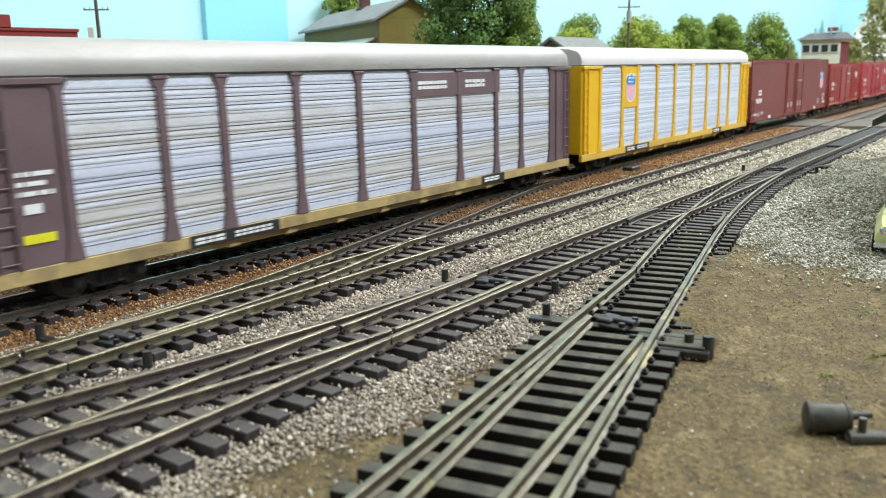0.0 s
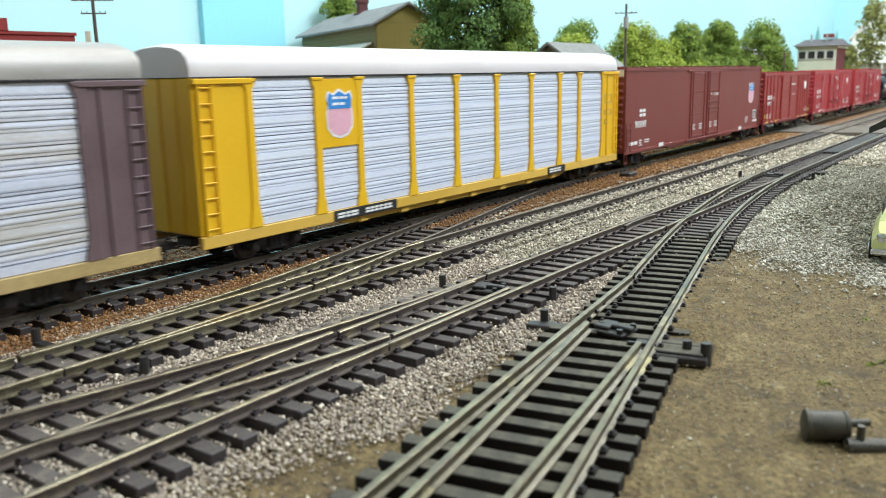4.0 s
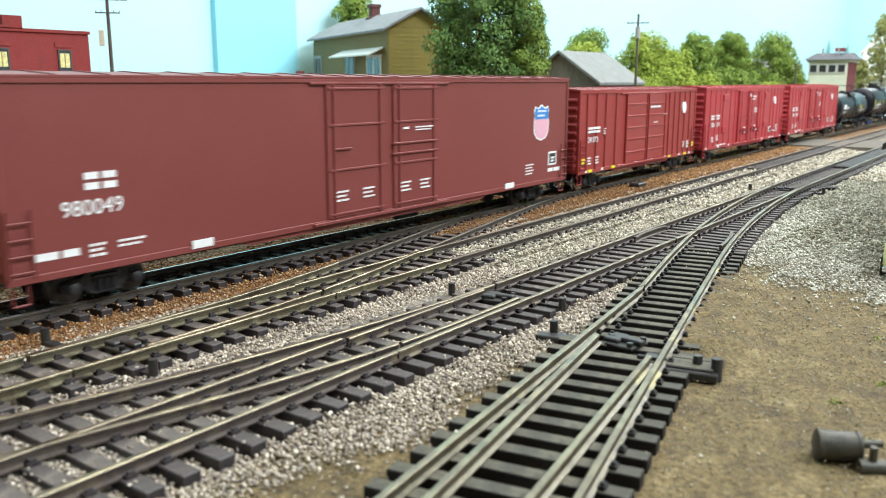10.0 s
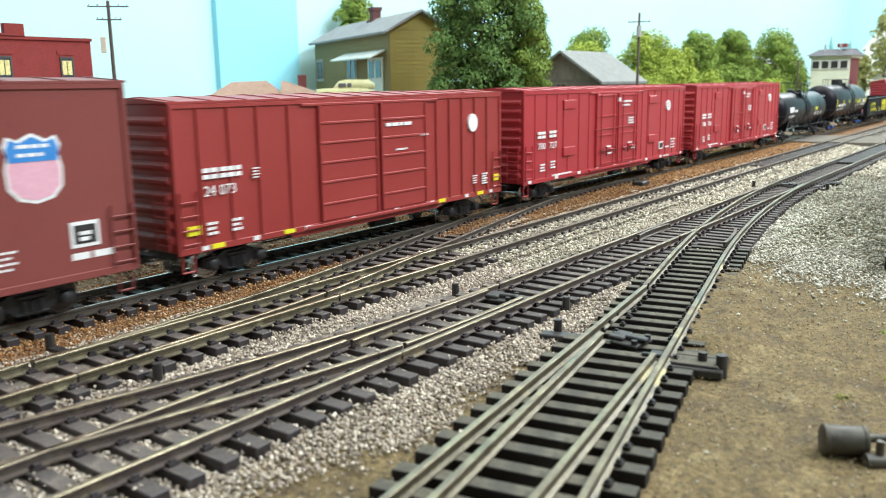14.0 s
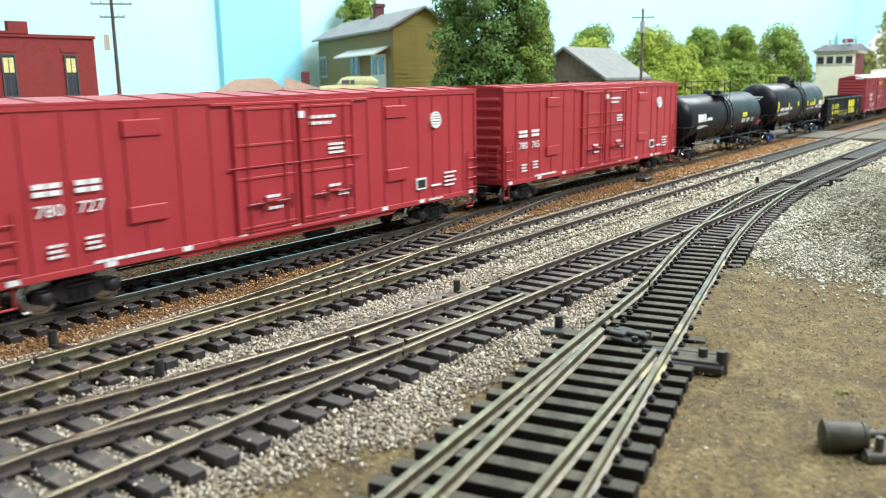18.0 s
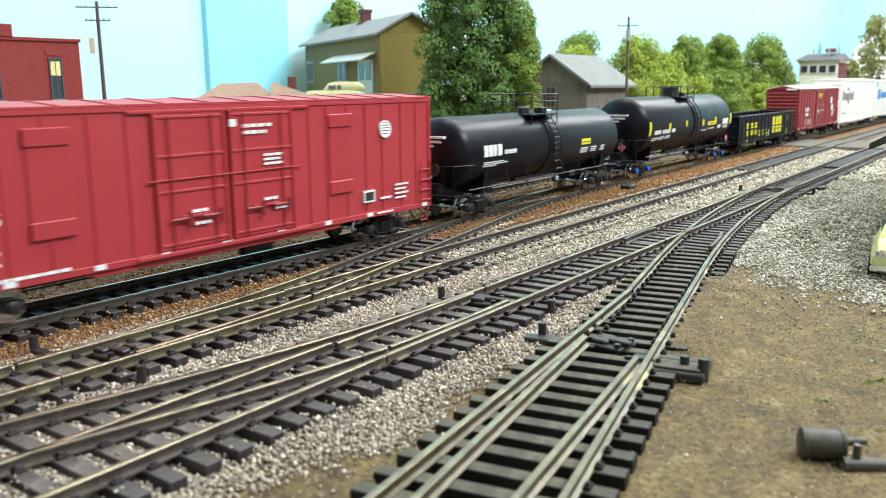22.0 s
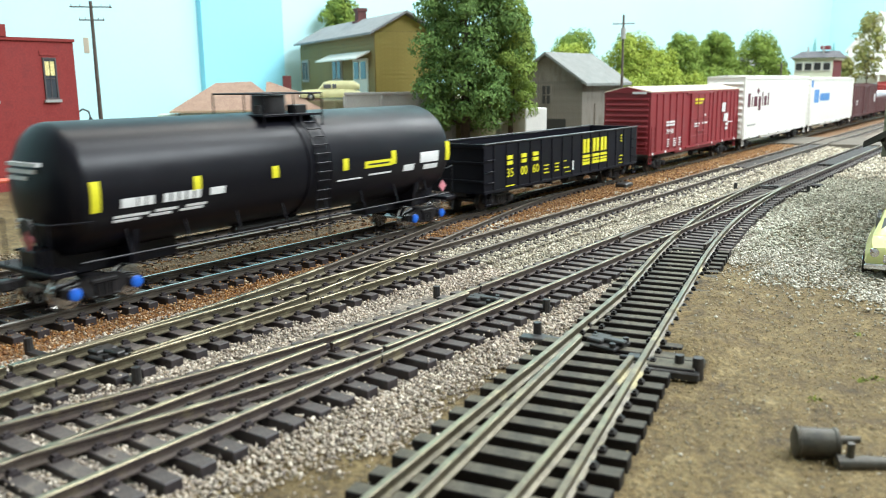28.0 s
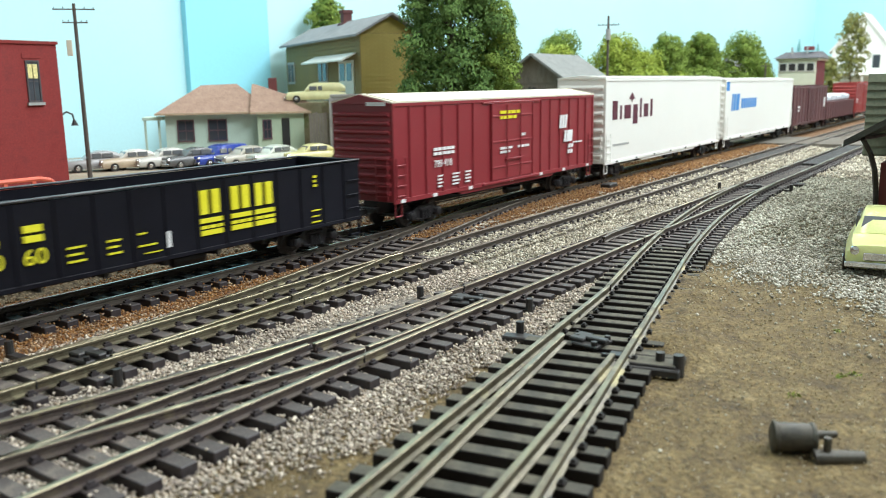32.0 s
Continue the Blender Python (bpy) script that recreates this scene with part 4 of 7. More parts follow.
def shield(car, x, y, z, w, h):
    def outline(k):
        pts = [(-0.42, 0.96), (-0.25, 0.9), (0, 1.0), (0.25, 0.9), (0.42, 0.96), (0.5, 0.82), (0.44, 0.7), (0.5, 0.5), (0.48, 0.22), (0.3, 0.06), (0, 0), (-0.3, 0.06), (-0.48, 0.22), (-0.5, 0.5), (-0.44, 0.7), (-0.5, 0.82)]
        return [(x + a * w * k, z + h / 2 + (b - 0.5) * h * k) for a, b in pts]
    for nm, k, d, mt in (("emblem_border", 1.0, 0.1, M_DECAL), ("emblem_field", 0.9, 0.2, M_DECAL_PINK)):
        f = Form().prism(outline(k), "y", y - d, y + 0.2)
        part(nm, f, mt, car)
    o = [(a, b) for a, b in outline(0.9) if b > z + h * 0.58]
    lo = z + h * 0.60
    o = [(x - 0.42 * w, lo), (x + 0.42 * w, lo)] + [(x + a * w * 0.9, z + h / 2 + (b - 0.5) * h * 0.9) for a, b in [(0.5, 0.82), (0.42, 0.96), (0.25, 0.9), (0, 1.0), (-0.25, 0.9), (-0.42, 0.96), (-0.5, 0.82)]]
    part("emblem_top", Form().prism(o, "y", y - 0.3, y + 0.2), M_DECAL_B, car)
    bars(car, x - w * 0.28, y - 0.25, z + h * 0.79, w * 0.56, h * 0.06, M_DECAL, 2, h * 0.06)


def make_roof(car, h, W, z, rise, ribs, material, over=0.5):
    f = Form()
    f.prism([(-W / 2 - over, z), (-W / 2 - over, z + 0.7), (0, z + rise), (W / 2 + over, z + 0.7), (W / 2 + over, z)], "x", -h - 0.6, h + 0.6)
    roof = part("roof", f, material, car)
    rib = Form().prism([(-W / 2 - over, z + 0.7), (0, z + rise), (W / 2 + over, z + 0.7), (W / 2 + over, z + 1.0), (0, z + rise + 0.3), (-W / 2 - over, z + 1.0)], "x", -0.4, 0.4).mesh("roof_rib")
    for i in range(ribs):
        part("roof_rib", rib, material, roof, "", at(-h + 2 + (2 * h - 4) * i / max(1, ribs - 1), 0))


def end_ribs(car, h, W, z0, z1, n, material):
    pitch = (z1 - z0) / n
    key = ("end_rib", round(W), round(pitch, 1), material.name)
    if key not in SHARED:
        b = W / 2 - 1.2
        f = Form()
        f.loft([[(-0.0, -b, -pitch * 0.34), (-1.1, -b, -pitch * 0.08), (-1.1, -b, pitch * 0.08), (0.0, -b, pitch * 0.34)],
                [(-0.0, b, -pitch * 0.34), (-1.1, b, -pitch * 0.08), (-1.1, b, pitch * 0.08), (0.0, b, pitch * 0.34)]])
        SHARED[key] = f.mesh("end_rib")
    for i in range(n):
        z = z0 + pitch * (i + 0.5)
        part("end_rib", SHARED[key], material, car, "", at(-h + 0.05, 0, z))
        part("end_rib", SHARED[key], material, car, "", at(h - 0.05, 0, z, 0, 0, 180))


def underframe(car, h, z0, W):
    f = Form()
    f.box(-h + 4, h - 4, -4, 4, 7.2, z0 + 0.5, 0.3)
    for x in np.linspace(-h * 0.45, h * 0.45, 5):
        f.box(x - 0.8, x + 0.8, -W / 2 + 2, W / 2 - 2, z0 - 2.6, z0 + 0.2)
    f.lathe([(-7, 0.4), (-6.5, 2.1), (6.5, 2.1), (7, 0.4)], 12, "x")
    o = len(f.v) - 48
    f.v[o:] = [(a + h * 0.15, b - 8, c + 6.6) for a, b, c in f.v[o:]]
    f.rod((-h * 0.7, -6, 7.2), (h * 0.7, -6, 7.2), 0.35, n=6)
    part("underframe", f, M_TRUCK, car)


def make_door(car, x, w, z0, z1, y, ridges, material, inset=0.5):
    f = Form().box(-w / 2, w / 2, y - 0.55, y + 0.3, z0, z1, 0.15).mesh("door")
    levels = ridges if isinstance(ridges, tuple) else [(i + 0.5) / ridges for i in range(ridges)]
    ridge = Form().box(-w / 2 + 1.0, w / 2 - 1.0, y - 1.0, y - 0.4, -0.45, 0.45, 0.15).mesh("door_ridge")
    stile = Form().box(-0.5, 0.5, y - 1.15, y - 0.4, z0, z1, 0.15).mesh("door_stile")
    made = None
    for turn in (0, 180):
        d = part("door", f, material, car, "", at(x, 0, 0, 0, 0, turn))
        made = made or d
        for k in levels:
            part("door_ridge", ridge, material, d, "", at(0, 0, z0 + (z1 - z0) * k))
        for sx in (-w / 2 + inset, w / 2 - inset):
            part("door_stile", stile, material, d, "", at(sx, 0))
    return made


def boxcar(x0, x1, label, paint_, z0, z1, roof_mat=None, W=33.0, posts=(), doors=(), rise=2.0, end_n=9, bolster=0.34, ridges=5, end_mat=None, roof_ribs=14, wheel=None, rods=0.16, inset=0.5, relief=0.75):
    car, h = car_thing(x0, x1, label)
    mid = (x0 + x1) / 2
    part("body", Form().box(-h, h, -W / 2, W / 2, z0, z1, 0.35), paint_, car)
    make_roof(car, h, W, z1 - 0.1, rise, roof_ribs, roof_mat or paint_)
    end_ribs(car, h, W, z0 + 2, z1 - 3, end_n, end_mat or paint_)
    both("top_chord", Form().box(-h, h, -W / 2 - 0.5, -W / 2 + 0.3, z1 - 1.6, z1 - 0.2, 0.15), paint_, car)
    both("side_sill", Form().box(-h, h, -W / 2 - 0.45, -W / 2 + 0.3, z0 - 0.8, z0 + 1.3, 0.15), paint_, car)
    both("drop_sill", Form().prism([(-h * 0.52, z0), (-h * 0.46, z0 - 2.4), (h * 0.46, z0 - 2.4), (h * 0.52, z0)], "y", -W / 2 + 0.5, -W / 2 + 1.6), paint_, car)
    for e in (-1, 1):
        both("corner_post", Form().box(-0.8, 0.8, -W / 2 - 0.55, -W / 2 + 0.3, z0, z1 - 0.3, 0.15), paint_, car, e * (h - 0.8))
    if posts:
        me = Form().prism([(-0.75, -W / 2 + 0.2), (-0.45, -W / 2 - relief), (0.45, -W / 2 - relief), (0.75, -W / 2 + 0.2)], "z", z0 + 1.2, z1 - 1.6).mesh("side_post")
        for p in posts:
            part("side_post", me, paint_, car, "", at(p - mid, 0))
            part("side_post", me, paint_, car, "", at(mid - p, 0, 0, 0, 0, 180))
    for a, b in doors:
        d = make_door(car, (a + b) / 2 - mid, b - a, z0 + 1.5, z1 - 2.2, -W / 2 - 0.2, ridges, paint_, inset)
        if not rods:
            continue
        for dx in (-rods, rods):
            f = Form().rod(((b - a) * dx, -W / 2 - 1.5, z0 + 2), ((b - a) * dx, -W / 2 - 1.5, z1 - 3), 0.3, n=6)
            part("lock_rod", f, paint_, d)
        part("lock_bar", Form().box(-(b - a) * 0.2, (b - a) * 0.2, -W / 2 - 2.0, -W / 2 - 1.2, z0 + 11, z0 + 11.9, 0.1), paint_, d)
    if doors:
        a, b = min(d[0] for d in doors), max(d[1] for d in doors)
        both("door_track", Form().box((a - b) / 2 - 8, (b - a) / 2 + 8, -W / 2 - 1.3, -W / 2 + 0.2, z0 - 0.3, z0 + 0.9, 0.15), paint_, car, (a + b) / 2 - mid)
        both("door_hood", Form().box((a - b) / 2 - 8, (b - a) / 2 + 8, -W / 2 - 1.0, -W / 2 + 0.2, z1 - 2.3, z1 - 1.3, 0.15), paint_, car, (a + b) / 2 - mid)
    ladder(car, -h + 4.5, -W / 2 - 1.0, z0 + 1, z0 + 19, paint_, 6.5)
    ladder(car, h - 4.5, -W / 2 - 1.0, z0 + 1, z0 + 19, paint_, 6.5)
    ladder(car, -h - 1.6, -W / 2 + 5, z0 + 1, z0 + 19, paint_, 6.5, axis="y")
    part("crossover_step", Form().box(-h - 4.2, -h - 0.8, -9, 9, 10.4, 11.0, 0.1), M_TRUCK, car)
    underframe(car, h, z0, W)
    for e in (-1, 1):
        truck(car, e * (h - 2 * h * (0.5 - bolster)), wheel)
        f = Form()
        for dx in (-2.2, 2.2):
            f.rod((e * (h - 4) + dx, -W / 2 + 0.6, z0), (e * (h - 4) + dx, -W / 2 + 0.6, z0 - 6.5), 0.3, n=6)
        f.rod((e * (h - 4) - 2.2, -W / 2 + 0.6, z0 - 6.5), (e * (h - 4) + 2.2, -W / 2 + 0.6, z0 - 6.5), 0.35, n=6)
        part("stirrup", f, paint_, car)
    return car, mid


def reflectors(car, mid, xs, y, z, material, w=3.2, h=1.3):
    for x in xs:
        part("reflector", Form().box(-w / 2, w / 2, y - 0.12, y + 0.2, z, z + h), material, car, "", at(x - mid, 0))


def auto_rack(x0, x1, label, post_mat, panel_mat, roof_mat, sill_mat, weathered):
    car, h = car_thing(x0, x1, label)
    mid = (x0 + x1) / 2
    W = 33.0
    cut = [x0 + v for v in (22, 54, 77, 110, 143, 177, 210.5, 241.5, 265, 296)]
    part("deck", Form().box(-h + 1, h - 1, -W / 2 + 1, W / 2 - 1, 11.5, 63.5, 0.3), M_TRUCK, car)
    rf = [(-16.9, 62.9), (-17.1, 64.5), (-16.9, 66.5), (-16.0, 69.4), (-13.6, 71.6), (-9, 73.0), (0, 73.7), (9, 73.0), (13.6, 71.6), (16.0, 69.4), (16.9, 66.5), (17.1, 64.5), (16.9, 62.9)]
    f = Form()
    rings = []
    for x, k in ((-h - 0.6, 0.90), (-h + 1.5, 0.97), (-h + 4, 1.0), (h - 4, 1.0), (h - 1.5, 0.97), (h + 0.6, 0.90)):
        rings.append([(x, y * (0.5 + 0.5 * k), 62.9 + (z - 62.9) * k) for y, z in rf])
    f.loft(rings)
    roof = part("roof", f, roof_mat, car, "", None, True)
    both("gutter", Form().box(-h, h, -17.5, -16.4, 62.2, 63.0, 0.15), M_TRUCK, car)
    # corrugated side panels
    lines = sorted(57.9 - 12.3 * g_ - 2.8 * k for g_ in range(-1, 5) for k in range(4))
    lines = [z for z in lines if 13.4 < z < 61.6]
    prof = [(-16.4, 12.6)]
    for z in lines:
        faint = round((57.9 - z) % 12.3, 1) > 8.0
        cut_ = -16.15 if faint else -15.5
        prof += [(-16.5, z - 0.16), (cut_, z - 0.14), (cut_, z + 0.14), (-16.45, z + 0.2), (-16.45, z + 0.75), (-16.22, z + 0.85), (-16.22, z + 1.05), (-16.55, z + 1.2), (-16.62, z + 1.7)]
    prof = prof + [(-16.4, 62.2), (-15.2, 62.2), (-15.2, 12.6)]
    for a, b in zip(cut[:-1], cut[1:]):
        both("side_panel", Form().prism(prof, "x", -(b - a) / 2 + 0.6, (b - a) / 2 - 0.6), panel_mat, car, (a + b) / 2 - mid)
    me = Form()
    me.prism([(-2.9, 12.4), (2.9, 12.4), (2.3, 16), (1.5, 20), (1.35, 58.5), (2.6, 60.6), (2.9, 62.2), (-2.9, 62.2), (-2.6, 60.6), (-1.35, 58.5), (-1.5, 20), (-2.3, 16)], "y", -17.5, -16.0)
    me.box(-2.9, 2.9, -17.9, -17.2, 61.2, 62.2, 0.15)
    me = me.mesh("side_post")
    for c in cut:
        part("side_post", me, post_mat, car, "", at(c - mid, 0))
        part("side_post", me, post_mat, car, "", at(c - mid, 0, 0, 0, 0, 180))
    for a, b in ((x0 + 0.5, cut[0]), (cut[-1], x1 - 0.5)):
        w = b - a
        f = Form().box(-w / 2, w / 2, -16.9, -15.5, 12.4, 62.2, 0.2).mesh("end_panel")
        strip = Form().box(-0.55, 0.55, -17.6, -16.4, 12.4, 60.6, 0.15).mesh("panel_strip")
        cap_ = Form().box(-w / 2 - 1.2, w / 2 + 1.2, -18.0, -16.0, 60.6, 62.4, 0.2).mesh("panel_cap")
        for turn in (0, 180):
            q = part("end_panel", f, post_mat, car, "", at((a + b) / 2 - mid, 0, 0, 0, 0, turn))
            for sx in (-w / 2 + 0.8, -w * 0.2, w / 2 - 0.8):
                part("panel_strip", strip, post_mat, q, "", at(sx, 0))
            part("panel_cap", cap_, post_mat, q)
    ladder(car, -h + 3.4, -17.6, 13, 60, post_mat, 5.0, 5.0)
    ladder(car, h - 3.4, -17.6, 13, 60, post_mat, 5.0, 5.0)
    for e in (-1, 1):
        for y in (-12.4, -4.2, 4.2, 12.4):
            part("end_door", Form().box(-0.9, 0.9, -3.9, 3.9, 12.4, 62.6, 0.4), post_mat, car, "", at(e * (h - 0.3), y))
    # sill with dark patches
    both("side_sill", Form().box(-h - 1, h + 1, -17.2, -15.2, 8.2, 12.4, 0.25), sill_mat, car)
    both("fish_belly", Form().prism([(-h * 0.62, 8.4), (-h * 0.55, 5.8), (h * 0.55, 5.8), (h * 0.62, 8.4)], "y", -14.6, -13.4), sill_mat, car)
    f = Form().box(-2.8, 2.8, -15.8, -14.2, 5.4, 8.6, 0.5).mesh("sill_pocket")
    for x in np.linspace(-h * 0.5, h * 0.5, 7):
        part("sill_pocket", f, sill_mat, car, "", at(x, 0))
    underframe(car, h, 9.5, W)
    for a, b in ((x0 + 60, x0 + 98), (x0 + 228, x0 + 248)):
        part("sill_patch", Form().box(-(b - a) / 2, (b - a) / 2, -17.45, -16.9, 8.3, 12.3, 0.1), M_DECAL_BLK, car, "", at((a + b) / 2 - mid, 0))
    for x, ww in ((x0 + 62, (4, 2.2, 4)), (x0 + 78, (2.2, 2.2, 2.2, 2.2, 2.2, 2.2)), (x0 + 230, (4, 3.4, 4))):
        glyphs(car, x - mid, -17.5, 9.3, ww, 2.0, M_DECAL, 0.6)
    for e in (-1, 1):
        truck(car, e * (h - 34))
    return car, mid


# ---- the weathered auto rack
car, mid = auto_rack(-664, -348, "weathered silver auto rack car with brown posts and a grey roof", M_RACKBROWN, M_SILVER_OLD, M_ROOF_OLD, M_SILL_OLD, True)
f = Form().box(-34, 34, -17.35, -16.7, 51.2, 61.0, 0.1)
part("name_board", f, M_RACKBROWN, car, "", at(-453.5 - mid, 0))
glyphs(car, -484 - mid, -17.45, 54.2, (2.6, 2.0, 2.0, 2.0, 2.0, 2.0, 2.0, 2.0), 3.4, M_DECAL, 0.55)
glyphs(car, -449 - mid, -17.45, 54.2, (2.6, 2.0, 2.0, 1.0, 2.0, 1.0, 2.0), 3.4, M_DECAL, 0.55)
bars(car, -658 - mid, -17.2, 37.0, 12, 1.4, M_DECAL, 3, 1.2)
bars(car, -655 - mid, -17.2, 27.0, 5, 3.0, M_DECAL, 1)
part("notice", Form().box(0, 9, -17.3, -16.8, 19.0, 21.4), M_DECAL_Y, car, "", at(-656 - mid, 0))
# ---- the clean yellow auto rack
car, mid = auto_rack(-330, -13, "clean silver auto rack car with yellow posts and a white roof", M_YELLOW, M_SILVER, M_ROOFPINK, M_SILL, False)
part("emblem_panel", Form().box(-11.4, 11.4, -17.3, -16.7, 36.5, 61.6, 0.1), M_YELLOW, car, "", at(-264.5 - mid, 0))
shield(car, -264.5 - mid, -17.4, 39.5, 14.5, 18.5)
for z, ww, hh in ((44, 9, 4.6), (37, 9, 2.6), (31.5, 4, 2.2)):
    f = Form()
    f.box(0, ww, -17.2, -16.8, z, z + 0.4).box(0, ww, -17.2, -16.8, z + hh, z + hh + 0.4).box(0, 0.4, -17.2, -16.8, z, z + hh).box(ww, ww + 0.4, -17.2, -16.8, z, z + hh)
    part("stencil", f, M_SILL_OLD, car, "", at(-31 - mid, 0))
# ---- the long brown boxcar
car, mid = boxcar(0, 305, "long smooth brown high-cube boxcar with twin doors and a shield emblem", M_UPBROWN, 10.6, 63.6, posts=(), doors=((119, 152), (157, 187)), rise=1.8, end_n=11, bolster=0.40, ridges=(0.03, 0.365, 0.70, 0.97), roof_ribs=20, rods=0, inset=3.5)
part("end_cap", Form().box(-153.4, -152.2, -15.5, 15.5, 59.0, 63.4, 0.1), M_CREAM, car, "pale cream panel at the top of the end")
glyphs(car, 24 - mid, -16.55, 33.0, (4.4, 4.2), 4.8, M_DECAL, 1.2)
lettering(car, "980049", 16.5 - mid, -16.6, 26.0, 4.6, None, 1.0)
shield(car, 277 - mid, -16.55, 32.5, 15.5, 18.5)
bars(car, 8 - mid, -16.55, 15.2, 13, 2.4, M_DECAL)
bars(car, 24 - mid, -16.55, 17.0, 5, 0.9, M_DECAL, 3, 0.6)
bars(car, 33 - mid, -16.55, 17.0, 9, 0.8, M_DECAL, 2, 0.6)
reflectors(car, mid, (62, 246), -17.1, 10.9, M_DECAL, 8, 2.6)
for x in (123, 138, 161, 174):
    bars(car, x - mid, -17.5, 21.5, 6.5, 0.8, M_DECAL, 3, 0.8)
bars(car, 163 - mid, -17.5, 43.5, 3.5, 1.0, M_DECAL)
bars(car, 171 - mid, -17.5, 43.8, 13, 0.6, M_DECAL, 2, 0.5)
for x, w, z in ((122.5, 9, 37.4), (156, 30, 37.6), (156, 30, 33.5)):
    part("door_handle", Form().box(0, w, -18.0, -16.9, z, z + 0.8, 0.15), M_UPBROWN, car, "", at(x - mid, 0))
part("notice", Form().box(0, 8.6, -16.75, -16.4, 19.0, 26.2), M_DECAL, car, "", at(285 - mid, 0))
part("notice_field", Form().box(1.0, 7.6, -16.85, -16.4, 20.0, 25.2), M_DECAL_BLK, car, "", at(285 - mid, 0))
bars(car, 287.5 - mid, -16.95, 22.4, 3.5, 1.2, M_DECAL, 2, 0.4)
bars(car, 285 - mid, -16.55, 15.6, 13, 2.2, M_DECAL)
bars(car, 262 - mid, -16.55, 20.5, 8, 0.7, M_DECAL, 4, 0.8)
# ---- the ribbed oxide-red boxcar
car, mid = boxcar(319, 503, "oxide-red ribbed boxcar with a plug door and white markings", M_BNRED, 11.4, 57.2, posts=(329, 341, 353, 367, 452, 461.5, 471, 481, 491), doors=((381, 413), (415, 444)), rise=2.0, end_n=9, bolster=0.36, ridges=(0.15, 0.34, 0.51, 0.68, 0.85), wheel=M_STEEL, rods=0)
glyphs(car, 329.5 - mid, -17.3, 33.6, (2.6, 2.6, 0.01, 2.6, 2.6, 2.4), 3.4, M_DECAL, 0.5)
lettering(car, "24 073", 329.5 - mid, -17.3, 28.2, 3.4, None, 1.0)
bars(car, 330 - mid, -17.3, 19.0, 4, 1.0, M_DECAL, 3, 0.6)
bars(car, 340 - mid, -17.3, 19.0, 4, 1.0, M_DECAL, 3, 0.6)
part("emblem_disc", Form().prism([(3.6 * math.cos(i * math.pi / 10), 44.5 + 4.0 * math.sin(i * math.pi / 10)) for i in range(20)], "y", -17.45, -16.4), M_DECAL, car, "", at(479 - mid, 0))
bars(car, 418 - mid, -17.6, 45.8, 16, 1.5, M_DECAL)
bars(car, 424 - mid, -17.6, 36, 7, 0.8, M_DECAL)
bars(car, 440 - mid, -17.6, 41, 5, 0.8, M_DECAL)
reflectors(car, mid, (329, 350, 374, 398, 424, 448, 474, 494), -17.0, 11.2, M_DECAL, 2.6, 1.4)
reflectors(car, mid, (334, 365, 455, 485), -17.05, 11.2, M_DECAL_Y, 5, 1.5)
reflectors(car, mid, (325, 498), -17.2, 16.5, M_DECAL_Y, 5, 3.0)
bars(car, 478.5 - mid, -17.4, 20.2, 3.6, 0.5, M_DECAL, 4, 0.6, "notice")
bars(car, 486 - mid, -17.4, 20.4, 4.4, 0.7, M_DECAL, 5, 0.4, "notice")
bars(car, 349.5 - mid, -17.4, 35.2, 3.0, 0.5, M_DECAL, 4, 0.5, "notice")
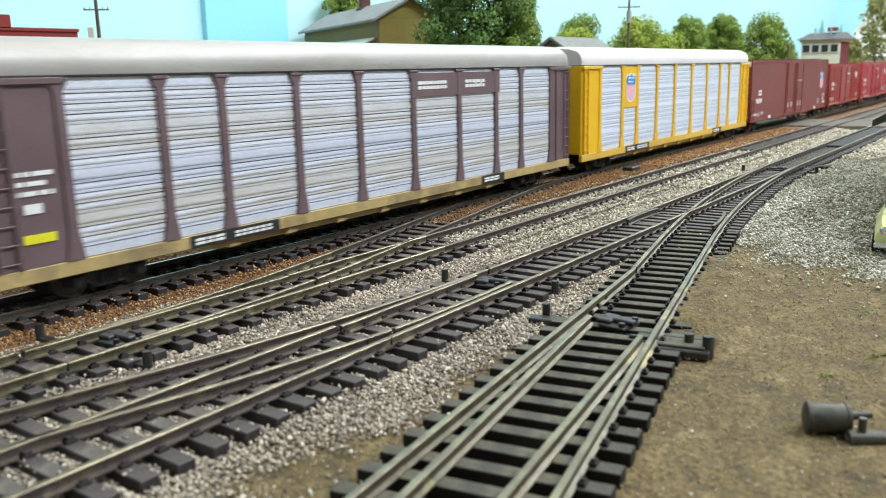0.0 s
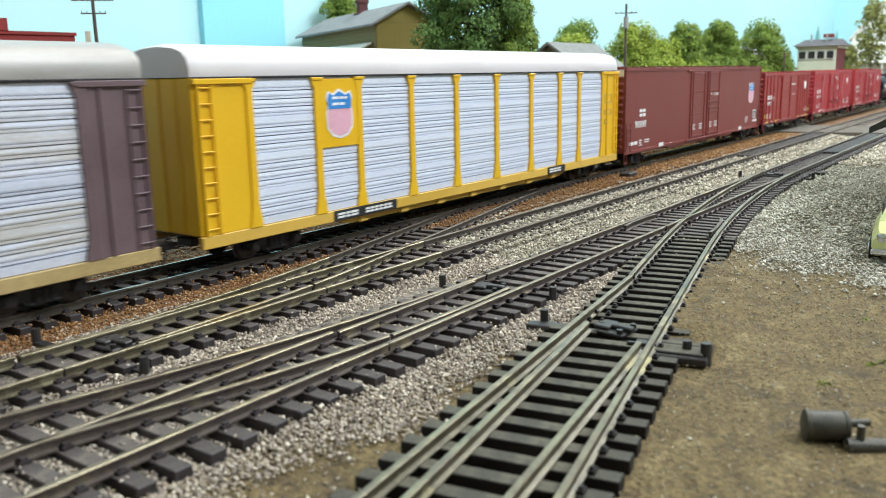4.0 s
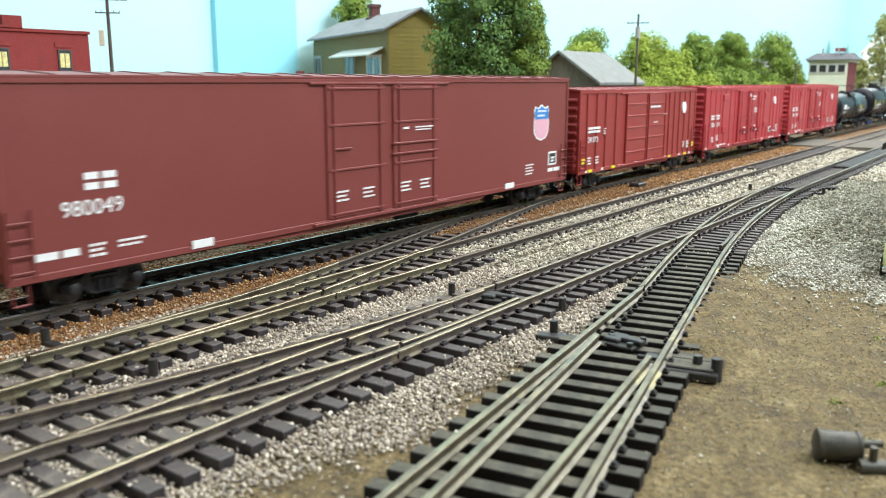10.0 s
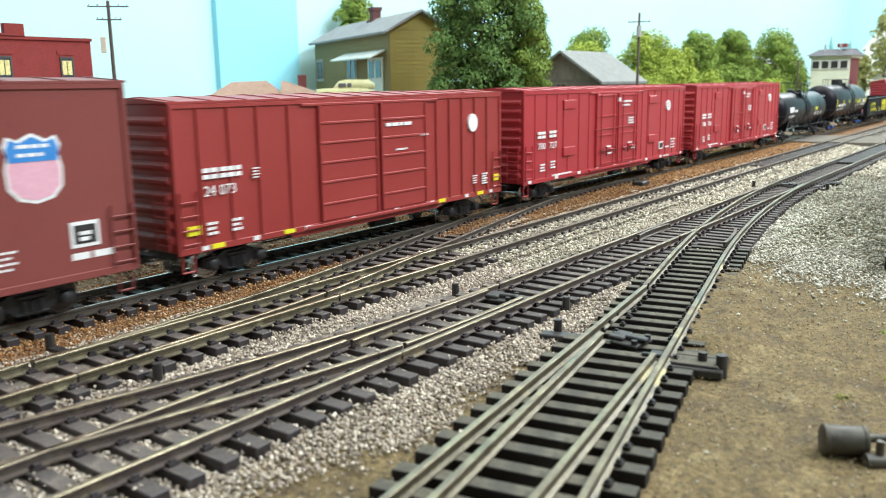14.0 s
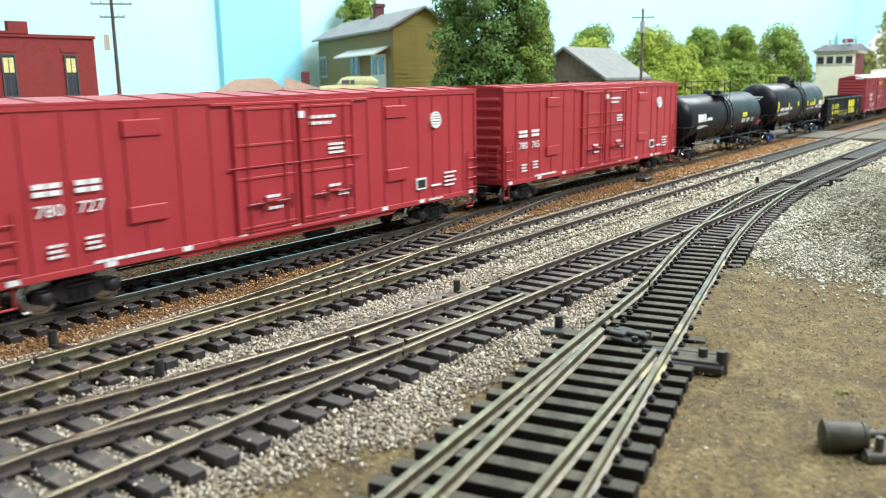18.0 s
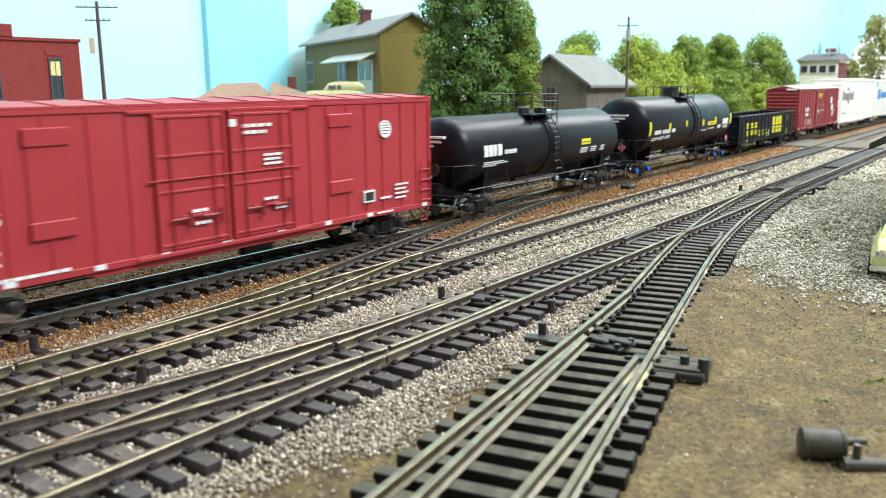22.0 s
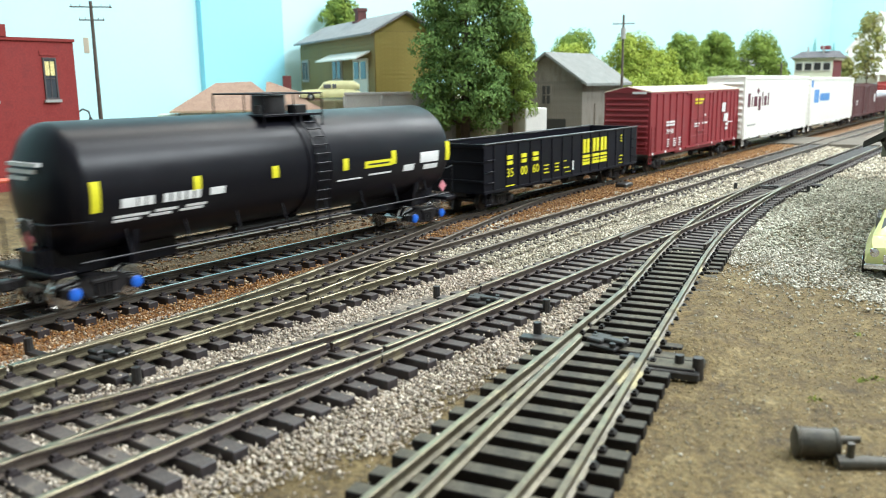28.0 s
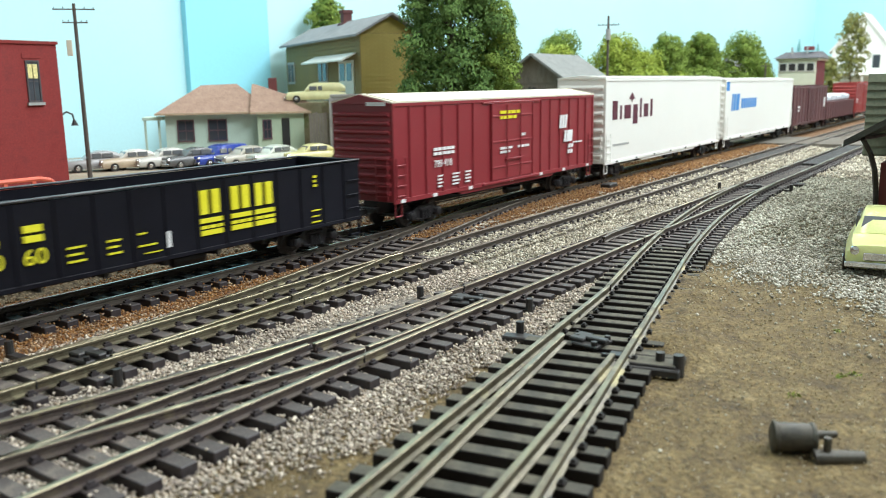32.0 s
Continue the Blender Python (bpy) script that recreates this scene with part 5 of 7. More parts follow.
# ---- two bright red boxcars, alike
for x0, num in ((524, "780 727"), (766, "780 765")):
    d = x0 - 766
    car, mid = boxcar(x0, x0 + 219, "bright red ribbed boxcar with twin doors and a round emblem", M_BNRED2, 11.6, 57.4, posts=[v + d for v in (778, 790, 801, 813, 826, 838, 912, 921, 932, 943, 953, 965, 975)], doors=((846 + d, 873 + d), (875 + d, 903 + d)), rise=2.0, end_n=9, bolster=0.38, ridges=(0.04, 0.43, 0.69, 0.97), wheel=M_STEEL, rods=0.3, relief=0.4)
    glyphs(car, 779.4 + d - mid, -17.35, 33.6, (3.6, 3.6), 3.4, M_DECAL, 0.6)
    glyphs(car, 791.4 + d - mid, -17.35, 33.6, (3.4, 3.4), 3.4, M_DECAL, 0.6)
    for tx, x in zip(num.split(), (779.4, 791.4)):
        lettering(car, tx, x + d - mid, -17.4, 28.0, 3.4, None, 1.15)
    bars(car, 782 + d - mid, -17.35, 19.6, 5, 0.9, M_DECAL, 3, 0.6)
    bars(car, 793 + d - mid, -17.35, 20.4, 5, 0.9, M_DECAL, 3, 0.6)
    bars(car, 795 + d - mid, -17.2, 13.0, 22, 1.0, M_DECAL)
    ring = Form()
    for k in range(20):
        a, b = k * math.pi / 10, (k + 1) * math.pi / 10
        ring.add([(r * math.cos(w), y, 45.6 + r * math.sin(w)) for y in (-17.5, -16.4) for r, w in ((3.5, a), (3.5, b), (2.9, b), (2.9, a))],
                 [(0, 1, 2, 3), (4, 7, 6, 5), (0, 4, 5, 1), (3, 2, 6, 7)])
    for z, w in ((43.3, 2.0), (44.4, 2.8), (45.5, 3.0), (46.6, 2.8), (47.7, 2.0)):
        ring.box(-w, w, -17.48, -16.4, z - 0.36, z + 0.36)
    part("emblem_ring", ring, M_DECAL, car, "", at(954.3 + d - mid, 0))
    bars(car, 948.5 + d - mid, -17.2, 11.8, 9.8, 0.8, M_DECAL)
    bars(car, 880 + d - mid, -17.8, 49.5, 13, 1.3, M_DECAL, 2, 0.9)
    bars(car, 889 + d - mid, -17.8, 39.5, 9, 1.0, M_DECAL, 3, 0.5)
    for x, z in ((858, 24), (888, 24.5), (859, 20), (893, 21)):
        bars(car, x + d - mid, -18.2, z, 6, 1.1, M_DECAL)
    part("notice", Form().box(0, 2.6, -17.9, -16.4, 50.0, 52.4), M_DECAL, car, "", at(875 + d - mid, 0))
    part("notice", Form().box(0, 6.6, -17.4, -16.4, 17.2, 21.9), M_DECAL, car, "", at(940.3 + d - mid, 0))
    part("notice_field", Form().box(0.7, 5.9, -17.5, -16.4, 17.9, 21.2), M_DECAL_BLK, car, "", at(940.3 + d - mid, 0))
    bars(car, 959.8 + d - mid, -17.4, 22.2, 8.4, 0.9, M_DECAL, 4, 0.9)
    bars(car, 950.4 + d - mid, -17.4, 17.6, 6.7, 1.0, M_DECAL)
    reflectors(car, mid, [v + d for v in (772, 800, 826, 848, 872, 896, 920, 944, 980)], -17.1, 11.4, M_DECAL, 3.4, 1.5)
    part("door_bar", Form().box(843 + d - mid, 907 + d - mid, -18.0, -17.3, 34.7, 35.15, 0.1), M_BNRED2, car)
    for x in (850, 862, 880, 892):
        g_ = Form().rod((x + d - mid, -18.6, 22.5), (x + 7 + d - mid, -18.6, 22.5), 0.5, n=6).rod((x + 7 + d - mid, -18.8, 19.5), (x + 7 + d - mid, -18.8, 24.5), 0.6, n=6)
        part("lock_handle", g_, M_WFE, car)
    for z in (22.5, 47.5):
        for x in (813.5, 928):
            if z < 30:
                part("side_panel", Form().box(-6.0, 6.0, -17.0, -16.3, 24, 50, 0.15), M_BNRED2, car, "", at(x + d - mid, 0))
            part("side_plate", Form().box(-6.5, 6.5, -17.6, -16.3, z, z + 5.0, 0.3), M_BNRED2, car, "", at(x + d - mid, 0))


# ---- tank cars
def tank_car(x0, x1, label, hatch, ladder_x, wheel, cap, R, c, rail_h, trucks=None, dome=(3.4, 2.4)):
    car, h = car_thing(x0 - 3, x1 + 3, label, "tank car")
    mid = (x0 + x1) / 2
    L = (x1 - x0) / 2
    top = c + R
    pts = [(-L, 0.4)]
    for i in range(1, 9):
        a = i / 8 * math.pi / 2
        pts.append((-L + 8.0 * (1 - math.cos(a)), R * math.sin(a)))
    pts += [(-x, r) for x, r in reversed(pts)]
    f = Form().lathe(pts, 64, "x")
    f.v = [(a, b, z + c) for a, b, z in f.v]
    part("tank", f, M_TANK, car, "", None, True)
    # stub sills, end platforms and railings
    for e in (-1, 1):
        f = Form()
        f.box(min(e * (L - 46), e * (L + 2)), max(e * (L - 46), e * (L + 2)), -4.5, 4.5, 8.6, 17.5, 0.4)
        f.box(min(e * (L - 3), e * (L + 4)), max(e * (L - 3), e * (L + 4)), -16, 16, 11.0, 12.4, 0.2)
        f.prism([(-13, 10.5), (13, 10.5), (15.5, 22.0), (-15.5, 22.0)], "x", e * (L - 24) - 1.2, e * (L - 24) + 1.2)
        part("end_platform", f, M_TANK, car)
        f = Form()
        x = e * (L + 3.2)
        for y in (-15, -9, 9, 15):
            f.rod((x, y, 12), (x, y, 26), 0.3, n=6)
        f.rod((x, -15, 26), (x, -9, 26), 0.3, n=6)
        f.rod((x, 9, 26), (x, 15, 26), 0.3, n=6)
        f.rod((x, -15, 26), (e * (L - 8), -19.2, 26), 0.3, n=6)
        part("handrail", f, M_TANK, car)
        f = Form()
        f.lathe([(0, 0.3), (0, 3.0), (0.7, 3.0), (0.7, 0.3)], 16, "x")
        f.v = [(a + e * (L + 3.8), b - 4, z + 24) for a, b, z in f.v]
        part("brake_wheel", f, M_TRUCK, car)
    both("side_rail", Form().rod((-L + 4, -18.4, 14.6), (L - 4, -18.4, 14.6), 0.4, n=6), M_TANK, car)
    f = Form().rod((0, -18.4, 14.6), (0, -16.0, 22), 0.35, n=6).mesh("rail_bracket")
    for x in np.linspace(-L + 20, L - 20, 8):
        part("rail_bracket", f, M_TANK, car, "", at(x, 0))
    f = Form()
    f.lathe([(-16, 0.4), (-15, 2.0), (15, 2.0), (16, 0.4)], 12, "x")
    f.v = [(a - 10, b - 6, z + 13.5) for a, b, z in f.v]
    f.rod((-L + 30, 7, 11), (L - 30, 7, 11), 0.5, n=6)
    f.rod((0, 0, 18), (0, 0, 9.5), 2.0, 1.2, 12)
    part("outlet", f, M_TRUCK, car)
    # hatch platform with railing
    a, b = hatch[0] - mid, hatch[1] - mid
    wk = part("walkway", Form().box(a, b, -13.5, 13.5, top - 1.4, top - 0.6, 0.1), M_TANK, car)
    for x in (a, (a + b) / 2, b):
        for y in (-13.2, 13.2):
            part("railing_post", Form().rod((x, y, top - 6), (x, y, top + rail_h), 0.32, n=6), M_TANK, wk)
    for y in (-13.2, 13.2):
        for z in (top + rail_h, top + rail_h - 3.6)[:1 if cap else 2]:
            part("railing", Form().rod((a, y, z), (b, y, z), 0.32, n=6), M_TANK, wk)
    for x in (a, b):
        part("railing", Form().rod((x, -13.2, top + rail_h), (x, 13.2, top + rail_h), 0.32, n=6), M_TANK, wk)
    f = Form()
    m_ = (a + b) / 2
    f.rod((m_, 0, top - 1), (m_, 0, top + dome[1]), dome[0], dome[0] * 0.96, 20)
    f.rod((m_, 0, top + dome[1]), (m_, 0, top + dome[1] + 0.8), dome[0] * 1.08, dome[0] * 0.8, 20)
    f.rod((m_ - 9, -4, top - 1), (m_ - 9, -4, top + 2.6), 1.6, n=10)
    f.rod((m_ + 9, 3, top - 1), (m_ + 9, 3, top + 3.0), 1.6, n=10)
    f.box(m_ + 6, m_ + 12, -8, -3, top - 1, top + 2.4, 0.3)
    part("hatch", f, M_TRUCK, car, "", None, True)
    # ladder over the flank
    lx = ladder_x - mid
    f = Form()
    way = [(-13.3, top - 0.8)] + [(-(R + 1.4) * math.cos(t), c + (R + 1.4) * math.sin(t)) for t in np.linspace(0.85, -0.25, 8)] + [(-19.6, 18), (-19.2, 8.0)]
    for s_ in (-3.6, 3.6):
        for p, q in zip(way[:-1], way[1:]):
            f.rod((lx + s_, p[0], p[1]), (lx + s_, q[0], q[1]), 0.34, n=6)
    lad = part("ladder", f, M_TANK, car)
    for p, q in zip(way[:-1], way[1:]):
        n_ = max(1, int(round(math.hypot(q[0] - p[0], q[1] - p[1]) / 3.6)))
        for k in range(n_):
            y, z = p[0] + (q[0] - p[0]) * k / n_, p[1] + (q[1] - p[1]) * k / n_
            part("rung", Form().rod((lx - 3.6, y, z), (lx + 3.6, y, z), 0.3, n=6), M_TANK, lad)
    f = Form()
    f.lathe([(lx - 5.2 - 1.4, R - 0.2), (lx - 5.2 - 1.4, R + 0.5), (lx - 5.2 + 1.4, R + 0.5), (lx - 5.2 + 1.4, R - 0.2)], 64, "x")
    f.v = [(a_ , b_, z_ + c) for a_, b_, z_ in f.v]
    part("strap", f, M_TANK, car, "", None, True)
    # markings on the near end
    f = Form()
    for z, y0_, y1_ in ((c + 7.6, -7, 9), (c + 5.6, -5, 9), (c + 3.6, -1, 9), (c - 9.0, 0, 7), (c - 10.8, 1, 7)):
        f.box(-L - 0.25, -L + 3.5, y0_, y1_, z, z + 1.1)
    part("end_marking", f, M_DECAL, car)
    for x in trucks or (x0 + 22.5, x1 - 22.5):
        truck(car, x - mid, wheel, cap)
    return car, mid, c, R


def on_tank(car, x0, x1, a0, a1, c, R, material, name="marking"):
    """A curved patch on the near flank between two heights given as angles in degrees above the middle."""
    vs, fs, n = [], [], 8
    for i in range(n + 1):
        a = radians(a0 + (a1 - a0) * i / n)
        for x in (x0, x1):
            for r in (R + 0.14, R - 0.3):
                vs.append((x, -r * math.cos(a), c + r * math.sin(a)))
    for i in range(n):
        o = i * 4
        fs += [(o, o + 2, o + 6, o + 4), (o + 1, o + 5, o + 7, o + 3), (o, o + 4, o + 5, o + 1), (o + 2, o + 3, o + 7, o + 6)]
    fs += [(0, 1, 3, 2), (n * 4, n * 4 + 2, n * 4 + 3, n * 4 + 1)]
    part(name, Form().add(vs, fs), material, car)


def on_tank1(car, x0, x1, a0, a1, *rest):
    k = 15 if x0 > 20 else 0
    on_tank(car, x0, x1, a0 - k, a1 - k, *rest)


def on_tank2(car, x0, x1, a0, a1, *rest):
    k = 6 if a1 < 0 and x0 < 0 else 12
    on_tank(car, x0, x1, a0 - k, a1 - k, *rest)


car, mid, c, R = tank_car(1008.5, 1186, "glossy black tank car with a railed hatch platform and white markings", (1079, 1107), 1098, M_STEEL, None, 17.3, 30.6, 9.6)
for i, w in enumerate((3.5, 3.4, 2.8, 3.6)):
    on_tank1(car, 1027.5 + i * 4.1 - mid, 1027.5 + i * 4.1 + w - mid, -6, 12, c, R, M_DECAL, "emblem_block")
for i in range(6):
    on_tank1(car, 1046 + i * 1.9 - mid, 1047.4 + i * 1.9 - mid, -5, 2, c, R, M_DECAL, "emblem_block")
for k, (w, a) in enumerate(((18, -14), (22, -17), (12, -20))):
    on_tank1(car, 1028 - mid, 1028 + w - mid, a - 2.4, a - 0.8, c, R, M_DECAL)
on_tank1(car, 1130 - mid, 1141 - mid, 8, 19, c, R, M_DECAL_Y)
on_tank1(car, 1131 - mid, 1140 - mid, 12, 14, c, R, M_DECAL_BLK)
for x, w in ((1130, 9), (1143, 7), (1156, 5)):
    for a in (0, -4, -8):
        on_tank1(car, x - mid, x + w - mid, a, a + 2.2, c, R, M_DECAL)
car, mid, c, R = tank_car(1217, 1404, "glossy black tank car with yellow stripes and blue bearing caps", (1296, 1325), 1317, M_STEEL, M_BLUE, 19.8, 33.8, 6.6, (1231, 1391), (6.4, 6.0))
for x, a0, a1 in ((1226, -4, 22), (1261, 4, 17), (1294, 6, 18), (1330, 4, 17), (1359, 4, 20), (1397, 0, 24)):
    on_tank2(car, x - 1.5 - mid, x + 1.5 - mid, a0, a1, c, R, M_DECAL_Y, "stripe")
on_tank2(car, 1341 - mid, 1358 - mid, 3, 11, c, R, M_DECAL_Y, "stripe")
on_tank2(car, 1343 - mid, 1356 - mid, 6, 8, c, R, M_DECAL_BLK)
for i, w in enumerate((3.4, 2.4, 2.4, 2.4, 0, 2.2, 2.2, 2.2, 2.2, 2.2)):
    if w:
        on_tank2(car, 1234 + i * 2.9 - mid, 1234 + i * 2.9 + w - mid, -9, -1, c, R, M_DECAL, "emblem_block")
on_tank2(car, 1266 - mid, 1272 - mid, -8, -1, c, R, M_DECAL)
for x, w, a in ((1232, 12, -18), (1246, 8, -17), (1257, 8, -16.5), (1232, 9, -22), (1244, 8, -21), (1255, 9, -20)):
    on_tank2(car, x - mid, x + w - mid, a, a + 2.4, c, R, M_DECAL)
for x, w, a0, a1 in ((1377, 13, 1, 14), (1380, 10, -8, -2), (1366, 7, -7, 1), (1344, 14, -6, -4), (1326, 14, -8, -6.4)):
    on_tank2(car, x - mid, x + w - mid, a0, a1, c, R, M_DECAL)
f = Form().prism([(2.6 * math.cos(math.pi / 2 * i), 18 + 2.6 * math.sin(math.pi / 2 * i)) for i in range(4)], "y", -17.0, -16.4)
part("placard", f, paint("placard_pink", (0.7, 0.25, 0.3)), car, "pink and white warning placard", at(1397 - mid, 0))
f = Form().prism([(0 + 3 * math.cos(math.pi / 2 * i), 21 + 3 * math.sin(math.pi / 2 * i)) for i in range(4)], "x", -97.4, -96.8)
part("placard", f, paint("placard_red", (0.6, 0.15, 0.18)), car, "red and white warning placard", at(0, -5))

# ---- black gondola
car, h = car_thing(1431, 1617, "black open gondola car with yellow markings, empty", "gondola car")
mid = 1524
W, z0, z1 = 35.0, 10.4, 33.4
part("floor", Form().box(-h + 0.5, h - 0.5, -W / 2 + 0.8, W / 2 - 0.8, z0 + 0.4, z0 + 2, 0.2), M_GON, car)
both("side_panel", Form().box(-h, h, -W / 2 + 0.4, -W / 2 + 1.4, z0, z1, 0.1), M_GON, car)
both("top_rail", Form().box(-h - 0.3, h + 0.3, -W / 2 - 0.2, -W / 2 + 1.9, z1 + 0.2, z1 + 0.9, 0.2), surf("gondola_rim", [(0.014, 0.014, 0.016), (0.04, 0.04, 0.045), (0.14, 0.14, 0.145)], 14, 0.4, 0.2, 0.05, 0.6, 0.15, depth=0.03), car)
both("side_sill", Form().box(-h, h, -W / 2 + 0.1, -W / 2 + 1.5, z0 - 0.6, z0 + 0.8, 0.15), M_GON, car)
me = Form().prism([(-0.9, -W / 2 + 0.5), (-0.6, -W / 2 - 0.06), (0.6, -W / 2 - 0.06), (0.9, -W / 2 + 0.5)], "z", z0 + 0.6, z1 - 0.2).mesh("side_rib")
for i in range(15):
    x = -84 + i * 12
    part("side_rib", me, M_GON, car, "", at(x, 0))
    part("side_rib", me, M_GON, car, "", at(-x, 0, 0, 0, 0, 180))
for e in (-1, 1):
    f = Form().box(min(e * h, e * (h - 1.2)), max(e * h, e * (h - 1.2)), -W / 2 + 0.5, W / 2 - 0.5, z0 - 0.4, z1 + 0.6, 0.1)
    f.box(e * h - 0.9, e * h + 0.9, -W / 2 + 0.6, W / 2 - 0.6, z1 - 1.2, z1 + 0.8, 0.2)
    for z in (16, 25):
        f.box(e * h - 0.6, e * h + 0.6, -W / 2 + 1, W / 2 - 1, z - 0.6, z + 0.6, 0.2)
    part("end_wall", f, M_GON, car)
    truck(car, e * (h - 22))
    for sg in (-1, 1):
        for k, z in enumerate((15.2, 20.6, 26.2)):
            g = Form().rod((e * (h - 1.6), 0, z), (e * (h - 8.2), 0, z), 0.3, n=6)
            g.rod((e * (h - 1.6), 0, z), (e * (h - 1.6), 0.9 * -sg, z), 0.3, n=6).rod((e * (h - 8.2), 0, z), (e * (h - 8.2), 0.9 * -sg, z), 0.3, n=6)
            part("grab_iron", g, M_GON, car, "", at(0, sg * (W / 2 + 0.6)))
        g = Form()
        for x in (h - 1.4, h - 6.4):
            g.rod((e * x, 0, z0), (e * x, 0, 4.4), 0.4, n=6)
        g.box(min(e * (h - 1.2), e * (h - 6.6)), max(e * (h - 1.2), e * (h - 6.6)), -0.7, 0.7, 3.8, 4.7, 0.1)
        part("step", g, M_GON, car, "", at(0, sg * (W / 2 - 0.4)))
underframe(car, h, z0, W)
YF = -W / 2 - 0.16
for x, w in ((1451.8, 5.2), (1466.0, 5.0), (1478.0, 5.4)):
    f = Form()
    f.box(x - mid, x + w - mid, YF - 0.1, YF + 0.6, 22.6, 24.4).box(x - mid, x + w - mid, YF - 0.1, YF + 0.6, 25.3, 27.2)
    part("emblem_block", f, M_DECAL_Y, car)
for tx, x in (("35", 1451.0), ("00", 1465.0), ("60", 1477.2)):
    lettering(car, tx, x - mid, YF, 16.4, 4.6, M_DECAL_Y, 1.12)
bars(car, 1450.5 - mid, YF, 11.7, 8.6, 0.6, M_DECAL_Y, 1, 1.0)
bars(car, 1490 - mid, YF, 18.8, 5.4, 0.7, M_DECAL_Y, 3, 1.3)
bars(car, 1502.6 - mid, YF, 18.8, 4.5, 0.7, M_DECAL_Y, 3, 1.2)
bars(car, 1513 - mid, YF, 19.4, 3.0, 0.6, M_DECAL_Y, 1, 1.2)
bars(car, 1513 - mid, YF, 15.6, 6.4, 0.6, M_DECAL_Y, 1, 1.2)
bars(car, 1515 - mid, YF, 13.2, 6.0, 0.4, M_DECAL_Y, 1, 1.2)
bars(car, 1523.4 - mid, YF, 13.8, 1.3, 6.0, M_DECAL, 1, 1.0)
bars(car, 1590 - mid, YF, 29.2, 1.8, 1.0, M_DECAL_Y, 3, 0.7)
bars(car, 1588.6 - mid, YF, 16.6, 4.8, 0.6, M_DECAL_Y, 3, 1.6)
for x in (1536.6, 1549.6, 1560.4):
    f = Form()
    f.box(x + 0.4 - mid, x + 3.6 - mid, YF - 0.1, YF + 0.6, 22.3, 30.2).box(x + 5.2 - mid, x + 8.4 - mid, YF - 0.1, YF + 0.6, 22.3, 30.2)
    part("emblem_block", f, M_DECAL_Y, car)
    part("emblem_bar", Form().box(x - mid, x + 9.2 - mid, YF - 0.1, YF + 0.6, 15.3, 16.9), M_DECAL_Y, car)
    part("emblem_bar", Form().box(x - mid, x + 9.2 - mid, YF - 0.1, YF + 0.6, 19.4, 20.9), M_DECAL_Y, car)
    bars(car, x - mid, YF, 17.5, 9.2, 1.2, M_DECAL_Y, 1, 0.35)
# ---- dark red refrigerator car
car, mid = boxcar(1640, 1840, "dark red refrigerator car with a cream roof and ribbed sides", M_WFE, 13.4, 55.6, roof_mat=M_CREAM, posts=(1652, 1664, 1677, 1690, 1703, 1772, 1783, 1795, 1807, 1819, 1829), doors=((1719, 1762),), rise=4.0, end_n=10, bolster=0.36, ridges=3, roof_ribs=2)
part("end_gable", Form().prism([(-16.5, 55.4), (16.5, 55.4), (0, 59.2)], "x", -101.2, -99.0), M_WFE, car)
part("end_marking", Form().box(-101.6, -100.9, -14, -4, 54.4, 56.0), M_DECAL, car)
glyphs(car, 1669 - mid, -17.35, 31.5, (2.8, 2.8, 0.01, 2.8, 2.8, 2.6), 3.4, M_DECAL, 0.55)
lettering(car, "799 418", 1669 - mid, -17.4, 26.0, 3.4, None, 0.95)
bars(car, 1672 - mid, -17.35, 21.5, 4, 0.9, M_DECAL, 4, 0.7)
bars(car, 1684 - mid, -17.35, 21.5, 6, 0.9, M_DECAL, 4, 0.7)
bars(car, 1695 - mid, -17.35, 21.5, 5, 0.9, M_DECAL, 4, 0.7)
bars(car, 1727 - mid, -17.7, 48.0, 20, 1.8, M_DECAL_Y, 2, 0.8)
bars(car, 1727 - mid, -17.7, 30.0, 12, 1.4, M_DECAL, 2, 0.5)
bars(car, 1749 - mid, -17.7, 36.0, 4, 1.6, M_DECAL)
bars(car, 1745 - mid, -17.7, 30.0, 12, 1.4, M_DECAL, 1, 0.5)
glyphs(car, 1793 - mid, -17.5, 37.5, (2.4, 2.4, 2.4), 7.5, M_DECAL, 0.8, lean=1.2)
glyphs(car, 1799 - mid, -17.5, 29.5, (2.4, 7.0), 6.5, M_DECAL, 0.8, lean=1.0)
glyphs(car, 1804 - mid, -17.5, 22.5, (2.4, 3.0), 5.5, M_DECAL, 0.8, lean=1.0)
bars(car, 1811 - mid, -17.5, 28.2, 12, 1.0, M_DECAL)
reflectors(car, mid, (1646, 1670, 1700, 1740, 1772, 1800, 1832), -17.1, 12.8, M_DECAL, 3.2, 1.5)
